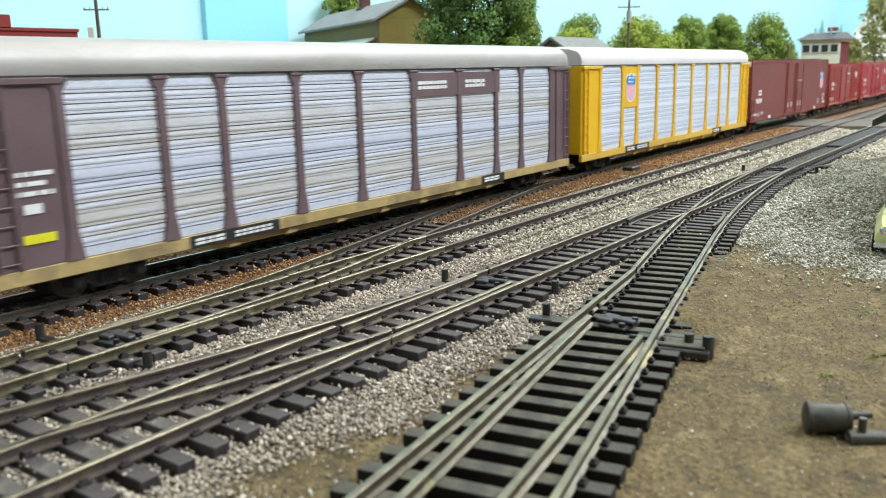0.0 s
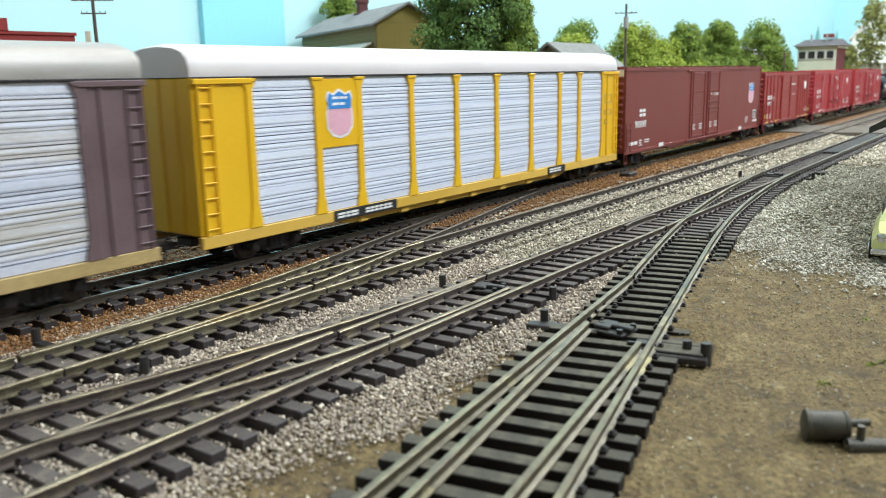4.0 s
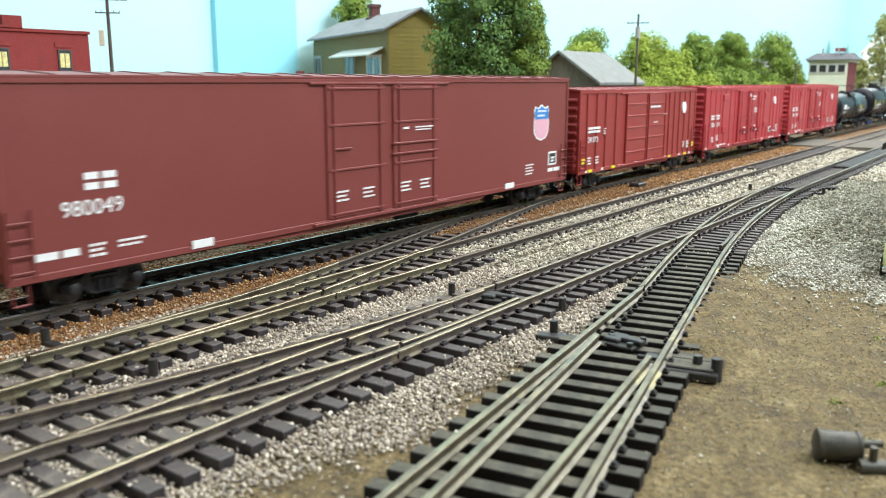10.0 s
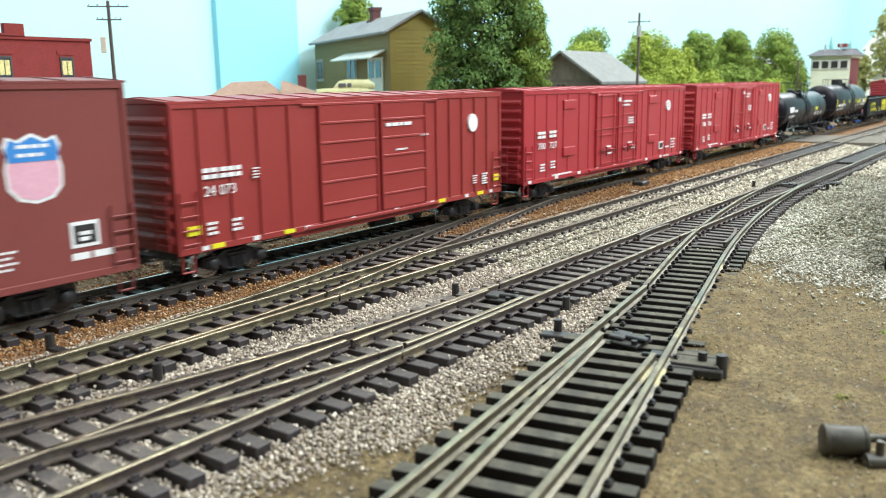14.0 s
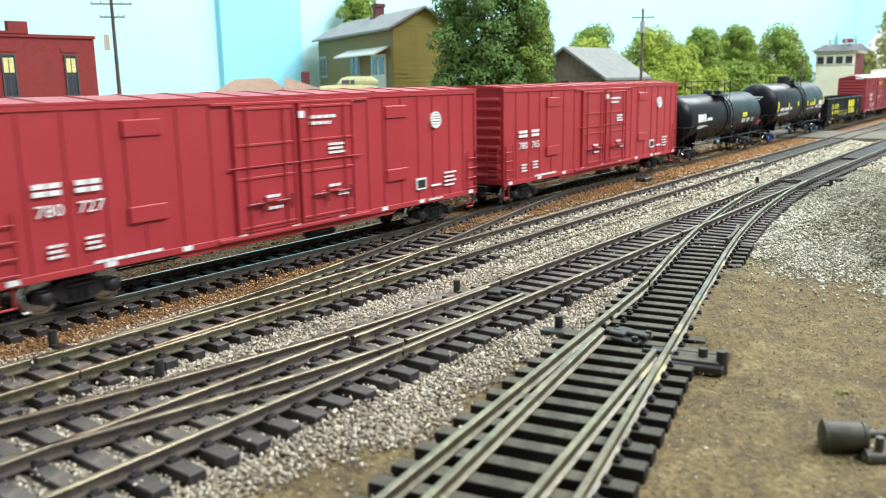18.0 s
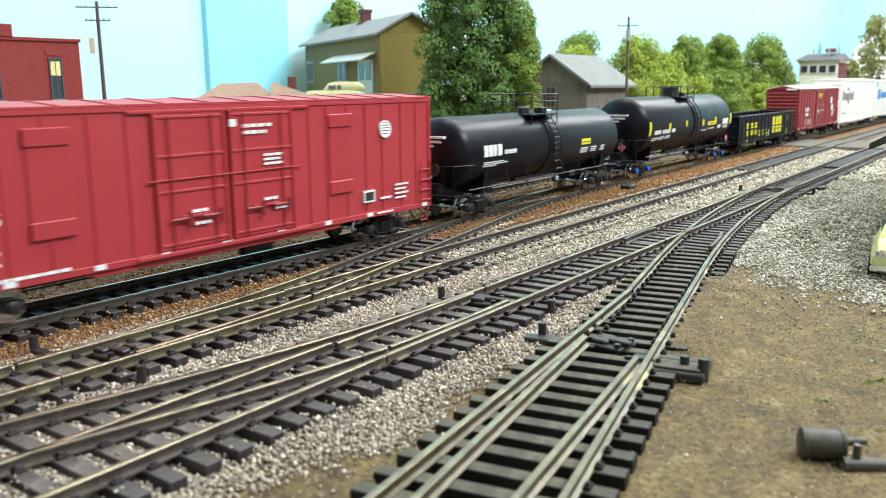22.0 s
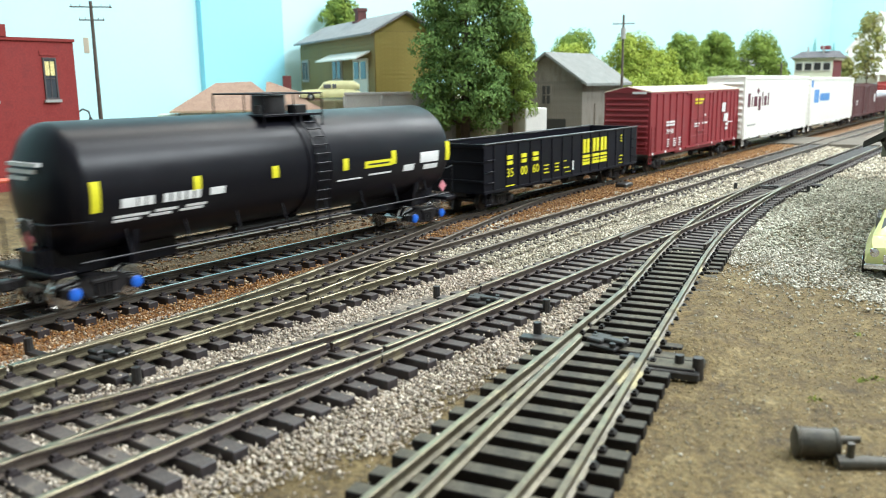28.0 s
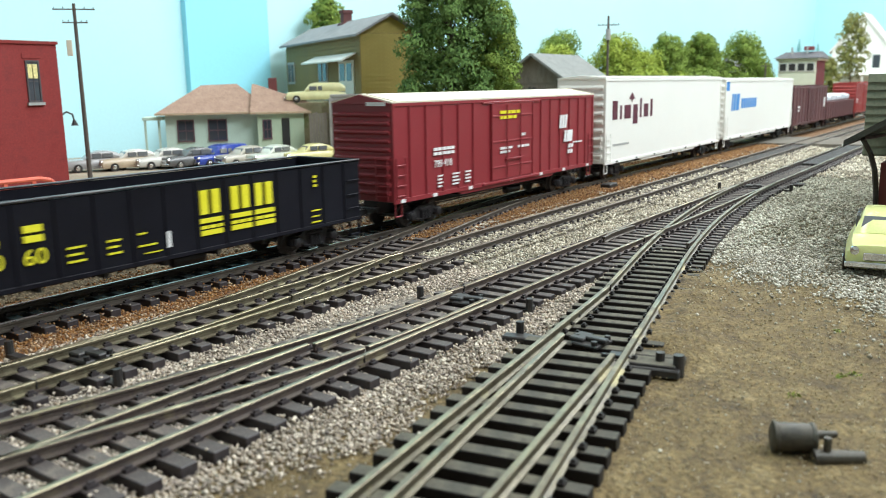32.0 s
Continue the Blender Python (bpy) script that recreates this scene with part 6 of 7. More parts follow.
# ---- two white insulated cars
for x0, x1, lab, mt in ((1858, 2102, "clean white insulated boxcar with a plum emblem", M_DECAL_P), (2116, 2373, "clean white insulated boxcar with a blue emblem", M_DECAL_B)):
    car, mid = boxcar(x0, x1, lab, M_CARWHITE, 11.4, 65.2 if mt is M_DECAL_P else 63.4, posts=(), doors=(), rise=2.0, end_n=9, bolster=0.38, roof_ribs=16)
    if mt is M_DECAL_P:
        for i, (w, z, hh) in enumerate(((8, 39, 12), (3, 39, 9), (11, 39, 9), (8, 35, 13), (3, 39, 13), (8, 39, 9), (4, 39, 12))):
            glyphs(car, x0 + 12 + sum((8, 3, 11, 8, 3, 8, 4)[:i]) + i * 4.2 - mid, -16.6, z, (w,), hh, mt)
        part("emblem_leaf", Form().prism([(x0 + 39 - mid, 52), (x0 + 44 - mid, 56), (x0 + 49 - mid, 52), (x0 + 45 - mid, 51.5), (x0 + 44 - mid, 49.5), (x0 + 43 - mid, 51.5)], "y", -16.9, -16.4), mt, car)
        bars(car, x0 + 14 - mid, -16.6, 21.8, 26, 1.6, M_CONCRETE, 1)
    else:
        glyphs(car, x0 + 20 - mid, -16.6, 36, (4, 7, 9), 15, mt, 2.0, lean=2.0)
        glyphs(car, x0 + 52 - mid, -16.6, 37.5, (6, 6, 6, 6, 6, 6, 6), 9, mt, 1.8)
        part("corner_flash", Form().box(x0 + 1 - mid, x0 + 12 - mid, -16.75, -16.3, 54, 62), M_DECAL_B, car)
    reflectors(car, mid, [x0 + 20 + i * 34 for i in range(7)], -17.0, 11.0, M_DECAL_BLK, 3, 1.2)
# ---- three far cars
M_OLDBROWN = surf("old_boxcar_brown", [(0.10, 0.04, 0.045), (0.14, 0.06, 0.06)], 40, 0.6, 0, 0.05, 0.6, 0.12, depth=0.03)
car, mid = boxcar(2382, 2576, "faded plum-brown old boxcar with a sliding door", M_OLDBROWN, 11.4, 54.0, posts=[2400 + i * 16 for i in range(11)], doors=((2460, 2500),), rise=2.0, end_n=7, bolster=0.36)
bars(car, 2405 - mid, -17.3, 30, 10, 3, M_DECAL, 2, 1.0)
part("notice", Form().box(0, 6, -17.4, -16.4, 28.0, 40.0), M_DECAL, car, "", at(2556 - mid, 0))
car, h = car_thing(2586, 2796, "dark brown gondola car with a pale wrapped load", "gondola car")
part("body", Form().box(-h, h, -16.5, 16.5, 10, 33, 0.3), M_OLDBROWN, car)
me = Form().box(-0.8, 0.8, -17.4, -16.2, 10, 33, 0.1).mesh("side_post")
for i in range(13):
    part("side_post", me, M_OLDBROWN, car, "", at(-h + 8 + i * (2 * h - 16) / 12, 0))
for e in (-1, 1):
    truck(car, e * (h - 28))
f = Form()
for i in range(5):
    f.box(-h + 12 + i * 36, -h + 44 + i * 36, -13, 13, 33, 41 + 1.5 * (i % 2), 2.0)
part("load", f, paint("wrapped_load", (0.62, 0.66, 0.72), 0.5), car, "pale bluish-white wrapped bundles")
car, mid = boxcar(2806, 3018, "plain red boxcar with small white markings", M_BNRED, 11.4, 56.0, posts=[2812 + i * 17 for i in range(11)], doors=((2880, 2925),), rise=2.0, end_n=8, bolster=0.37)
bars(car, 2812 - mid, -17.3, 30, 14, 3, M_DECAL, 2, 1.0)
part("notice", Form().box(0, 8, -17.4, -16.4, 26.0, 38.0), M_DECAL, car, "", at(2985 - mid, 0))

# ---------------------------------------------------------------- the town behind the tracks
def tri_mesh(name, P, F, material):
    me = bpy.data.meshes.new(name)
    me.vertices.add(len(P))
    me.vertices.foreach_set("co", (P * MM).reshape(-1).astype(np.float32))
    F = F.reshape(-1)
    me.loops.add(len(F))
    me.loops.foreach_set("vertex_index", F.astype(np.int32))
    me.polygons.add(len(F) // 3)
    me.polygons.foreach_set("loop_start", np.arange(0, len(F), 3, dtype=np.int32))
    me.update(calc_edges=True)
    me.materials.append(material)
    return me


def crown_mesh(name, clumps, per, leaf, seed, material):
    """Leaves on many uneven clumps (x, y, z, r)."""
    rng = np.random.default_rng(seed)
    c = np.repeat(np.array(clumps, float), per, axis=0)
    n = len(c)
    d = rng.normal(size=(n, 3))
    d /= np.linalg.norm(d, axis=1)[:, None]
    d[:, 2] = np.where(d[:, 2] < -0.5, -d[:, 2] * 0.6, d[:, 2])
    rad = c[:, 3] * rng.uniform(0.84, 1.06, n) * (1 + 0.16 * np.sin(d[:, 0] * 9 + c[:, 0]) * np.sin(d[:, 2] * 8 + c[:, 1]))
    p = c[:, :3] + d * rad[:, None]
    nrm = d + rng.normal(size=(n, 3)) * 0.3
    nrm /= np.linalg.norm(nrm, axis=1)[:, None]
    u = np.cross(nrm, rng.normal(size=(n, 3)))
    u /= np.linalg.norm(u, axis=1)[:, None]
    w = np.cross(nrm, u)
    s = (leaf * rng.uniform(0.6, 1.3, n))[:, None]
    fold = nrm * s * rng.uniform(-0.2, 0.35, (n, 1))
    P = np.stack([p - u * s, p + w * s * 0.6 + fold, p + u * s, p - w * s * 0.6 + fold], 1).reshape(-1, 3)
    F = (np.array([(0, 1, 2), (0, 2, 3)])[None] + 4 * np.arange(n)[:, None, None])
    return tri_mesh(name, P, F, material)


def tree(x, y, z0, height, width, leaf_mat, label, seed, low=0.25, clumps=26, per=230, leaf=2.2, trunk=3.0, name="tree", group="scenery trees", fine=1.0):
    rng = random.Random(seed)
    t = thing(name, at(x, y, z0), label, "tree", group)
    f = Form()
    top = height * 0.62
    f.rod((0, 0, -1), (0, 0, top), trunk, trunk * 0.45, 10)
    cl = []
    for i in range(clumps):
        k = (i + 0.5) / clumps
        zz = height * (low + (1 - low) * k * 0.93)
        prof = math.sin(math.pi * min(1, 0.22 + 0.74 * k)) ** 0.7
        a = i * 2.4 + rng.uniform(-0.5, 0.5)
        rr = width / 2 * prof * rng.uniform(0.4, 0.9)
        r = width * rng.uniform(0.12, 0.21) * fine
        cl.append((rr * math.cos(a), rr * math.sin(a), zz, r))
        if i % 3 == 0:
            f.rod((0, 0, min(top, zz * 0.7)), (rr * math.cos(a) * 0.8, rr * math.sin(a) * 0.8, zz), trunk * 0.3, trunk * 0.1, 6)
    cl += [(width * 0.12 * math.cos(9 * q), width * 0.12 * math.sin(9 * q), height * (low + (1 - low) * q), width * (0.3 - 0.1 * q)) for q in (0.1, 0.2, 0.3, 0.42, 0.55, 0.68, 0.8) for _ in (0, 1)]
    part("trunk", f, M_BARK, t)
    part("crown", crown_mesh("crown", cl, per, leaf, seed, leaf_mat), None, t)
    return t


def window(house, x, y, z, w, h, frame=None, name="window", turn=0.0):
    """A sash window on a wall that faces -y of the house."""
    b, a = 1.1, w / 2
    f = Form()
    f.add([(x_, y_, z_) for y_ in (-0.9, 0.5) for x_, z_ in ((-a - b, -0.2), (a + b, -0.2), (a + b, h + b), (-a - b, h + b), (-a, 0), (a, 0), (a, h), (-a, h))],
          [(0, 1, 5, 4), (1, 2, 6, 5), (2, 3, 7, 6), (3, 0, 4, 7), (8, 12, 13, 9), (9, 13, 14, 10), (10, 14, 15, 11), (11, 15, 12, 8), (0, 8, 9, 1), (1, 9, 10, 2), (2, 10, 11, 3), (3, 11, 8, 0), (4, 5, 13, 12), (5, 6, 14, 13), (6, 7, 15, 14), (7, 4, 12, 15)])
    o = part(name, f, frame or M_TRIM, house, "", at(x, y, z, 0, 0, turn))
    part("sill", Form().box(-a - b, a + b, -1.5, 0.5, -b, -0.25), frame or M_TRIM, o)
    part("sash_bar", Form().box(-a, a, -0.6, 0.3, h * 0.5 - 0.4, h * 0.5 + 0.4), frame or M_TRIM, o)
    part("sash_bar", Form().box(-0.3, 0.3, -0.5, 0.3, 0, h), frame or M_TRIM, o)
    part("pane", Form().box(-a, a, -0.25, 0.35, 0, h), M_GLASS, o)
    return o


# yellow lamplight in the upper panes is put into the blinds' colour
M_LIT_BLIND = surf("yellow_lit_blind", [(0.72, 0.64, 0.27), (0.80, 0.72, 0.34)], 5, 0.8)
# brick building
b = thing("brick_building", at(338, 560, GROUND), "two-storey red brick building with a stepped parapet", "building")
part("wall", Form().box(-230, 0, 0, 130, 0, 101), M_BRICK, b)
f = Form()
f.box(-230, 0.8, -1.2, 1.5, 99.5, 101.6).box(-60, -47, -1.2, 3.0, 101, 109.5).box(-230, -60, -1.2, 1.5, 101, 103.2)
part("parapet", f, surf("parapet_brick", [(0.20, 0.02, 0.018), (0.26, 0.03, 0.026)], 12, 0.8, 0, 0.3, 1.0, 0.15), b)
for x in (-19, -62, -105, -150, -195):
    window(b, x, 0, 61.5, 7.5, 26, surf("dark_sash", [(0.05, 0.045, 0.05), (0.09, 0.08, 0.085)], 10, 0.6), turn=0)
    part("lintel", Form().box(x - 6.5, x + 6.5, -0.5, 0.2, 90, 93), M_BRICK, b)
    part("sill", Form().box(x - 6, x + 6, -2.0, 0.2, 58.3, 60.2), M_CONCRETE, b)
    part("blind", Form().box(x - 3.4, x + 3.4, -0.5, -0.3, 76.5, 86), M_LIT_BLIND, b)
f = Form()
for p, q in (((0, 3, 50), (4, 2, 53)), ((4, 2, 53), (8, 1, 51)), ((8, 1, 51), (9, 1, 46))):
    f.rod(p, q, 0.6, n=6)
f.rod((9, 1, 47), (9, 1, 43), 0.8, 2.6, 10)
part("gooseneck_lamp", f, M_BLACKPL, b)

# orange barrier beside it
f = Form()
M_ORANGE = paint("orange_paint", (0.75, 0.15, 0.09), 0.5)
for p, q in (((0, 0, 13.5), (88, 0, 13.5)), ((88, 0, 13.5), (95, 0, 12)), ((95, 0, 12), (99, 0, 8)), ((99, 0, 8), (99, 0, 0))):
    f.rod(p, q, 1.5, n=8)
for x in (6, 26, 46, 66, 84):
    f.box(x - 1.4, x + 1.4, -0.9, 0.9, 0, 13, 0.3)
solo("orange_barrier", f, M_ORANGE, at(197, 505, GROUND), "low orange-red barrier rail on posts", "barrier")


def utility_pole(x, y, z0, z1, arms, label, turn=0, box=False):
    p = thing("utility_pole", at(x, y, z0, 0, 0, turn), label, "utility pole", "utility poles")
    part("pole", Form().rod((0, 0, -1), (0, 0, z1 - z0), 1.7, 1.1, 10), M_POLE, p)
    for dz, w in arms:
        a = part("crossarm", Form().box(-w / 2, w / 2, -1.3, -0.6, z1 - z0 - dz - 0.45, z1 - z0 - dz + 0.45, 0.1), M_POLE, p)
        f = Form()
        for k in (-0.46, -0.25, 0.25, 0.46):
            f.rod((w * k, -0.9, z1 - z0 - dz + 0.6), (w * k, -0.9, z1 - z0 - dz + 1.8), 0.35, 0.25, 6)
        part("insulator", f, M_GLASS, a)
    if box:
        part("transformer", Form().rod((0, -3.4, z1 - z0 - 24), (0, -3.4, z1 - z0 - 13), 2.6, n=12), M_CONCRETE, p)
    return p


p_ = utility_pole(352, 556, GROUND, 123, ((4, 28), (13, 17)), "tall dark wooden utility pole with two crossarms", -40)
part("pole_plate", Form().box(-7.0, -3.4, -1.6, 0.6, 92, 103, 0.2), M_CREAM, p_, "pale cream plate")
utility_pole(825, 359, GROUND, 130, ((9, 22),), "weathered wooden utility pole with a transformer", -65, True)
utility_pole(1290, 315, GROUND, 88, ((5, 14),), "short distant wooden pole", -70)

# mint-green bungalow
A0, A1 = Vector((477, 641)), Vector((593, 535))
hw = (A1 - A0).length
turn = math.degrees(math.atan2(A1.y - A0.y, A1.x - A0.x))
h_ = thing("bungalow", at(A0.x, A0.y, GROUND, 0, 0, turn), "pale mint-green bungalow with a brown hipped roof", "house")
part("wall", Form().box(6, hw - 8, 4, 76, 0, 47), M_MINT, h_)
part("wing_wall", Form().box(hw * 0.56, hw - 3, -6, 30, 0, 46.5), surf("mint_light", [(0.46, 0.58, 0.42), (0.53, 0.65, 0.48)], 30, 0.8, 0, 0.2, 1.0, 0.08), h_)
f = Form()
f.add([(-2, -5, 46), (hw * 0.66, -5, 46), (hw * 0.66, 84, 46), (-2, 84, 46), (hw * 0.24, 38, 71), (hw * 0.45, 38, 72)], [(0, 1, 5, 4), (1, 2, 5), (2, 3, 4, 5), (3, 0, 4), (0, 3, 2, 1)])
part("roof", f, M_ROOFBROWN, h_)
f = Form()
f.add([(hw * 0.52, -11, 45.6), (hw + 4, -11, 45.6), (hw + 4, 60, 45.6), (hw * 0.52, 60, 45.6), (hw * 0.54, 30, 71.4), (hw * 0.56, 30, 71.4)], [(0, 1, 5, 4), (1, 2, 5), (2, 3, 4, 5), (3, 0, 4), (0, 3, 2, 1)])
part("wing_roof", f, M_ROOFBROWN, h_)
f = Form().box(-2, hw * 0.54, -5.6, -4.6, 44.6, 46.4).box(hw * 0.52, hw + 4, -11.6, -10.6, 44.2, 46)
part("fascia", f, surf("tan_fascia", [(0.42, 0.31, 0.2), (0.5, 0.38, 0.26)], 20, 0.7), h_)
part("chimney", Form().box(hw * 0.64, hw * 0.64 + 8, 34, 42, 50, 77, 0.3), surf("bungalow_chimney", [(0.12, 0.035, 0.035), (0.17, 0.05, 0.05)], 10, 0.85), h_)
M_SASH = surf("plum_sash", [(0.11, 0.06, 0.075), (0.16, 0.09, 0.1)], 10, 0.6)
window(h_, hw * 0.15, 4, 21, 13, 18, M_SASH)
window(h_, hw * 0.33, 4, 21, 15, 18, M_SASH)
window(h_, hw * 0.615, -6, 22, 6, 16, M_SASH)
part("door", Form().box(hw * 0.70, hw * 0.70 + 7.0, -6.8, -5.5, 6, 40, 0.2), M_DECAL_BLK, h_)
f = Form().box(-14, 4, 6, 36, 40, 43, 0.3)
for x in (-12, 0):
    f.box(x - 1, x + 1, 7, 9, 0, 40)
part("porch", f, M_MINT, h_)


# parked cars
def motor_car(x, y, z, turn, colour, label, style="sedan", roof=None, s=1.1, group="parked cars"):
    """A 1950s model car, nose towards its -x."""
    c = thing("parked_car", at(x, y, z, 0, 0, turn), label, "car", group)
    pm = paint("car_paint", colour, 0.25)

    def ring(xx, w, z0, z1, tuck=0.85):
        k = w / 2
        return [(xx * s, q * s, v * s) for q, v in ((-k * 0.92, z0), (k * 0.92, z0), (k, z0 + (z1 - z0) * 0.25), (k, z0 + (z1 - z0) * 0.62), (k * tuck, z1 - 0.3), (k * 0.5, z1), (-k * 0.5, z1), (-k * tuck, z1 - 0.3), (-k, z0 + (z1 - z0) * 0.62), (-k, z0 + (z1 - z0) * 0.25))]
    body = Form()
    hood = 10.2
    body.loft([ring(-28, 17, 4.2, 8.2), ring(-27.2, 19.6, 2.8, 9.6), ring(-22, 21, 2.6, hood), ring(-10, 21.6, 2.6, hood + 0.5), ring(8, 21.6, 2.6, hood + 0.6), ring(20, 21, 2.8, hood), ring(27, 19, 3.4, 9.0), ring(28, 16.5, 4.4, 8.0)])
    part("body", body, pm, c, "", None, True)
    top = Form()
    if style == "panel":
        top.loft([ring(-11, 18.6, 10, 11.2), ring(-6, 18.2, 10, 17.0), ring(0, 18.6, 10, 18.4), ring(22, 18.6, 10, 18.2), ring(27.5, 17.4, 10, 14.5)])
    else:
        top.loft([ring(-12, 18.2, 10, 10.8), ring(-6.4, 16.2, 10, 15.6), ring(0, 15.8, 10, 17.0), ring(8, 15.6, 10, 16.8), ring(14, 15.4, 10, 15.2), ring(21, 16.6, 10, 10.9)])
    part("roof", top, paint("car_roof", roof, 0.25) if roof else pm, c, "", None, True)
    g = Form()
    g.add([(-11.4 * s, -7.4 * s, 10.9 * s), (-11.4 * s, 7.4 * s, 10.9 * s), (-7.0 * s, 6.6 * s, 15.2 * s), (-7.0 * s, -6.6 * s, 15.2 * s), (-10.4 * s, -7.4 * s, 10.9 * s), (-10.4 * s, 7.4 * s, 10.9 * s), (-6.2 * s, 6.6 * s, 15.2 * s), (-6.2 * s, -6.6 * s, 15.2 * s)],
          [(0, 1, 2, 3), (7, 6, 5, 4), (0, 4, 5, 1), (1, 5, 6, 2), (2, 6, 7, 3), (3, 7, 4, 0)])
    part("windscreen", g, M_CARGLASS, c)
    for sg in (-1, 1):
        for a, b_ in (((-6.0, 1.0)), ((2.2, 10.5 if style != "panel" else 6))):
            g = Form()
            yy = sg * (8.25 if style != "panel" else 9.15) * s
            g.box(a * s, b_ * s, yy - 0.6 * s, yy + 0.6 * s, 11.3 * s, 15.2 * s, 0.2 * s)
            part("side_window", g, M_CARGLASS, c)
    for xx in (-18, 17):
        for sg in (-1, 1):
            w = Form().lathe([(-1.6 * s, 0.4), (-1.6 * s, 3.5 * s), (1.6 * s, 3.5 * s), (1.6 * s, 0.4)], 18, "y")
            wo = part("wheel", w, M_BLACKPL, c, "", at(xx * s, sg * 9.4 * s, 3.5 * s), True)
            part("hubcap", Form().lathe([(sg * 1.5 * s, 1.9 * s), (sg * 1.9 * s, 1.5 * s), (sg * 2.0 * s, 0.2)], 14, "y"), M_STEEL, wo, "", None, True)
    for xx, wd in ((-28.6, 20.5), (28.2, 20)):
        part("bumper", Form().box((xx - 0.7) * s, (xx + 0.7) * s, -wd / 2 * s, wd / 2 * s, 3.2 * s, 5.0 * s, 0.4 * s), M_STEEL, c)
    part("grille", Form().box(-28.5 * s, -27.6 * s, -5.5 * s, 5.5 * s, 5.4 * s, 7.6 * s, 0.2 * s), M_STEEL, c)
    for sg in (-1, 1):
        part("headlight", Form().lathe([(-28.3 * s, 0.2), (-28.1 * s, 1.2 * s), (-26.5 * s, 1.4 * s), (-26 * s, 0.3)], 14, "x").move(0, sg * 7.8 * s, 8.0 * s), M_STEEL, c, "", None, True)
    return c


f = Form()
f.prism([(330, 575), (560, 430), (700, 520), (640, 700), (430, 779), (300, 779), (290, 640)], "z", GROUND - 1, GROUND + 2.5)
solo("car_lot", f, surf("lot_dirt", [(0.25, 0.20, 0.14), (0.34, 0.28, 0.21)], 25, 0.95, 0, 0.4, 1.0, 0.2), None, "tan dirt car park beside the bungalow", "ground", kind="structure")
LOTZ = GROUND + 2.5
for x, y, tr, col, lab, st, rf in ((402, 622, 18, (0.33, 0.33, 0.33), "grey old sedan parked on the dirt lot", "sedan", None), (424, 607, 22, (0.52, 0.42, 0.30), "tan and white old sedan parked on the dirt lot", "sedan", (0.6, 0.58, 0.52)),
                               (447, 592, 24, (0.60, 0.59, 0.54), "cream-white old sedan parked on the dirt lot", "sedan", None), (462, 575, 28, (0.12, 0.12, 0.12), "dark grey old sedan parked on the dirt lot", "sedan", None),
                               (482, 566, 35, (0.03, 0.06, 0.34), "deep blue panel truck parked on the dirt lot", "panel", None), (494, 546, 32, (0.46, 0.43, 0.36), "beige old sedan parked on the dirt lot", "sedan", None),
                               (512, 530, 35, (0.62, 0.66, 0.58), "pale mint-white old sedan on the dirt lot", "sedan", None), (538, 510, 20, (0.72, 0.66, 0.30), "pale yellow old sedan on the dirt lot", "sedan", None)):
    motor_car(x, y, LOTZ, tr - 40, col, lab, st, rf, 0.98)

# terrace, retaining wall and the olive house
f = Form()
f.prism([(572, 528), (632, 448), (700, 420), (760, 470), (840, 545), (905, 610), (905, 779), (600, 779), (562, 600)], "z", GROUND - 1, 48.5)
solo("terrace", f, surf("terrace_earth", [(0.20, 0.17, 0.09), (0.28, 0.25, 0.15), (0.14, 0.17, 0.06)], 25, 0.95, 0, 0.4, 1.0, 0.2), None, "raised earth terrace behind a retaining wall", "ground", kind="structure")
d = Vector((632 - 566, 446 - 522)).normalized()
rw = thing("retaining_wall", at(571, 516, GROUND, 0, 0, math.degrees(math.atan2(d.y, d.x))), "grey concrete retaining wall below the terrace", "wall")
part("wall_panel", Form().box(0, 100, -3, 0.5, 0, 59, 0.4), M_CONCRETE, rw)
part("coping", Form().box(-0.5, 100.5, -4, 1.2, 58.5, 61, 0.3), M_CONCRETE, rw)
for x in (0, 33, 66, 99):
    part("buttress", Form().box(x - 1.6, x + 1.6, -4.6, -2.5, 0, 58, 0.3), M_CONCRETE, rw)
for i in range(7):
    part("fence_board", Form().box(-20 + i * 2.8, -17.5 + i * 2.8, -1.0, 0, 0, 44 + (i % 3) * 0.6), M_GREYWOOD, rw)

o_ = thing("olive_house", at(634, 532, 48.5, 0, 0, -28.4), "olive-drab two-storey house with a grey roof and awning", "house")
HL, HW, HE, HR = 248, 64, 65, 82
part("foundation", Form().box(0.5, HW - 0.5, 0.5, HL - 0.5, 0, 4.0), M_CONCRETE, o_)
part("wall", Form().box(0, HW, 0, HL, 3.6, HE), M_OLIVE, o_)
part("gable", Form().prism([(0, HE - 0.4), (HW, HE - 0.4), (HW / 2, HR - 1)], "y", 0.2, HL - 0.2), surf("olive_ochre", [(0.30, 0.235, 0.06), (0.36, 0.285, 0.085)], 40, 0.8, 0, 0.1, 1.0, 0.1), o_)
me = Form().prism([(0.2, 0), (-0.45, 0), (-0.2, 4.05), (0.2, 4.05)], "x", 0.3, HW - 0.3).mesh("end_board")
M_OCHRE = surf("ochre_boards", [(0.30, 0.235, 0.06), (0.36, 0.285, 0.085)], 40, 0.8, 0, 0.1, 1.0, 0.1)
for i in range(15):
    part("end_board", me, M_OCHRE, o_, "", at(0, 0, 3.8 + i * 4.05))
f = Form()
e0, e1 = HE - 3.5, HR + 0.5
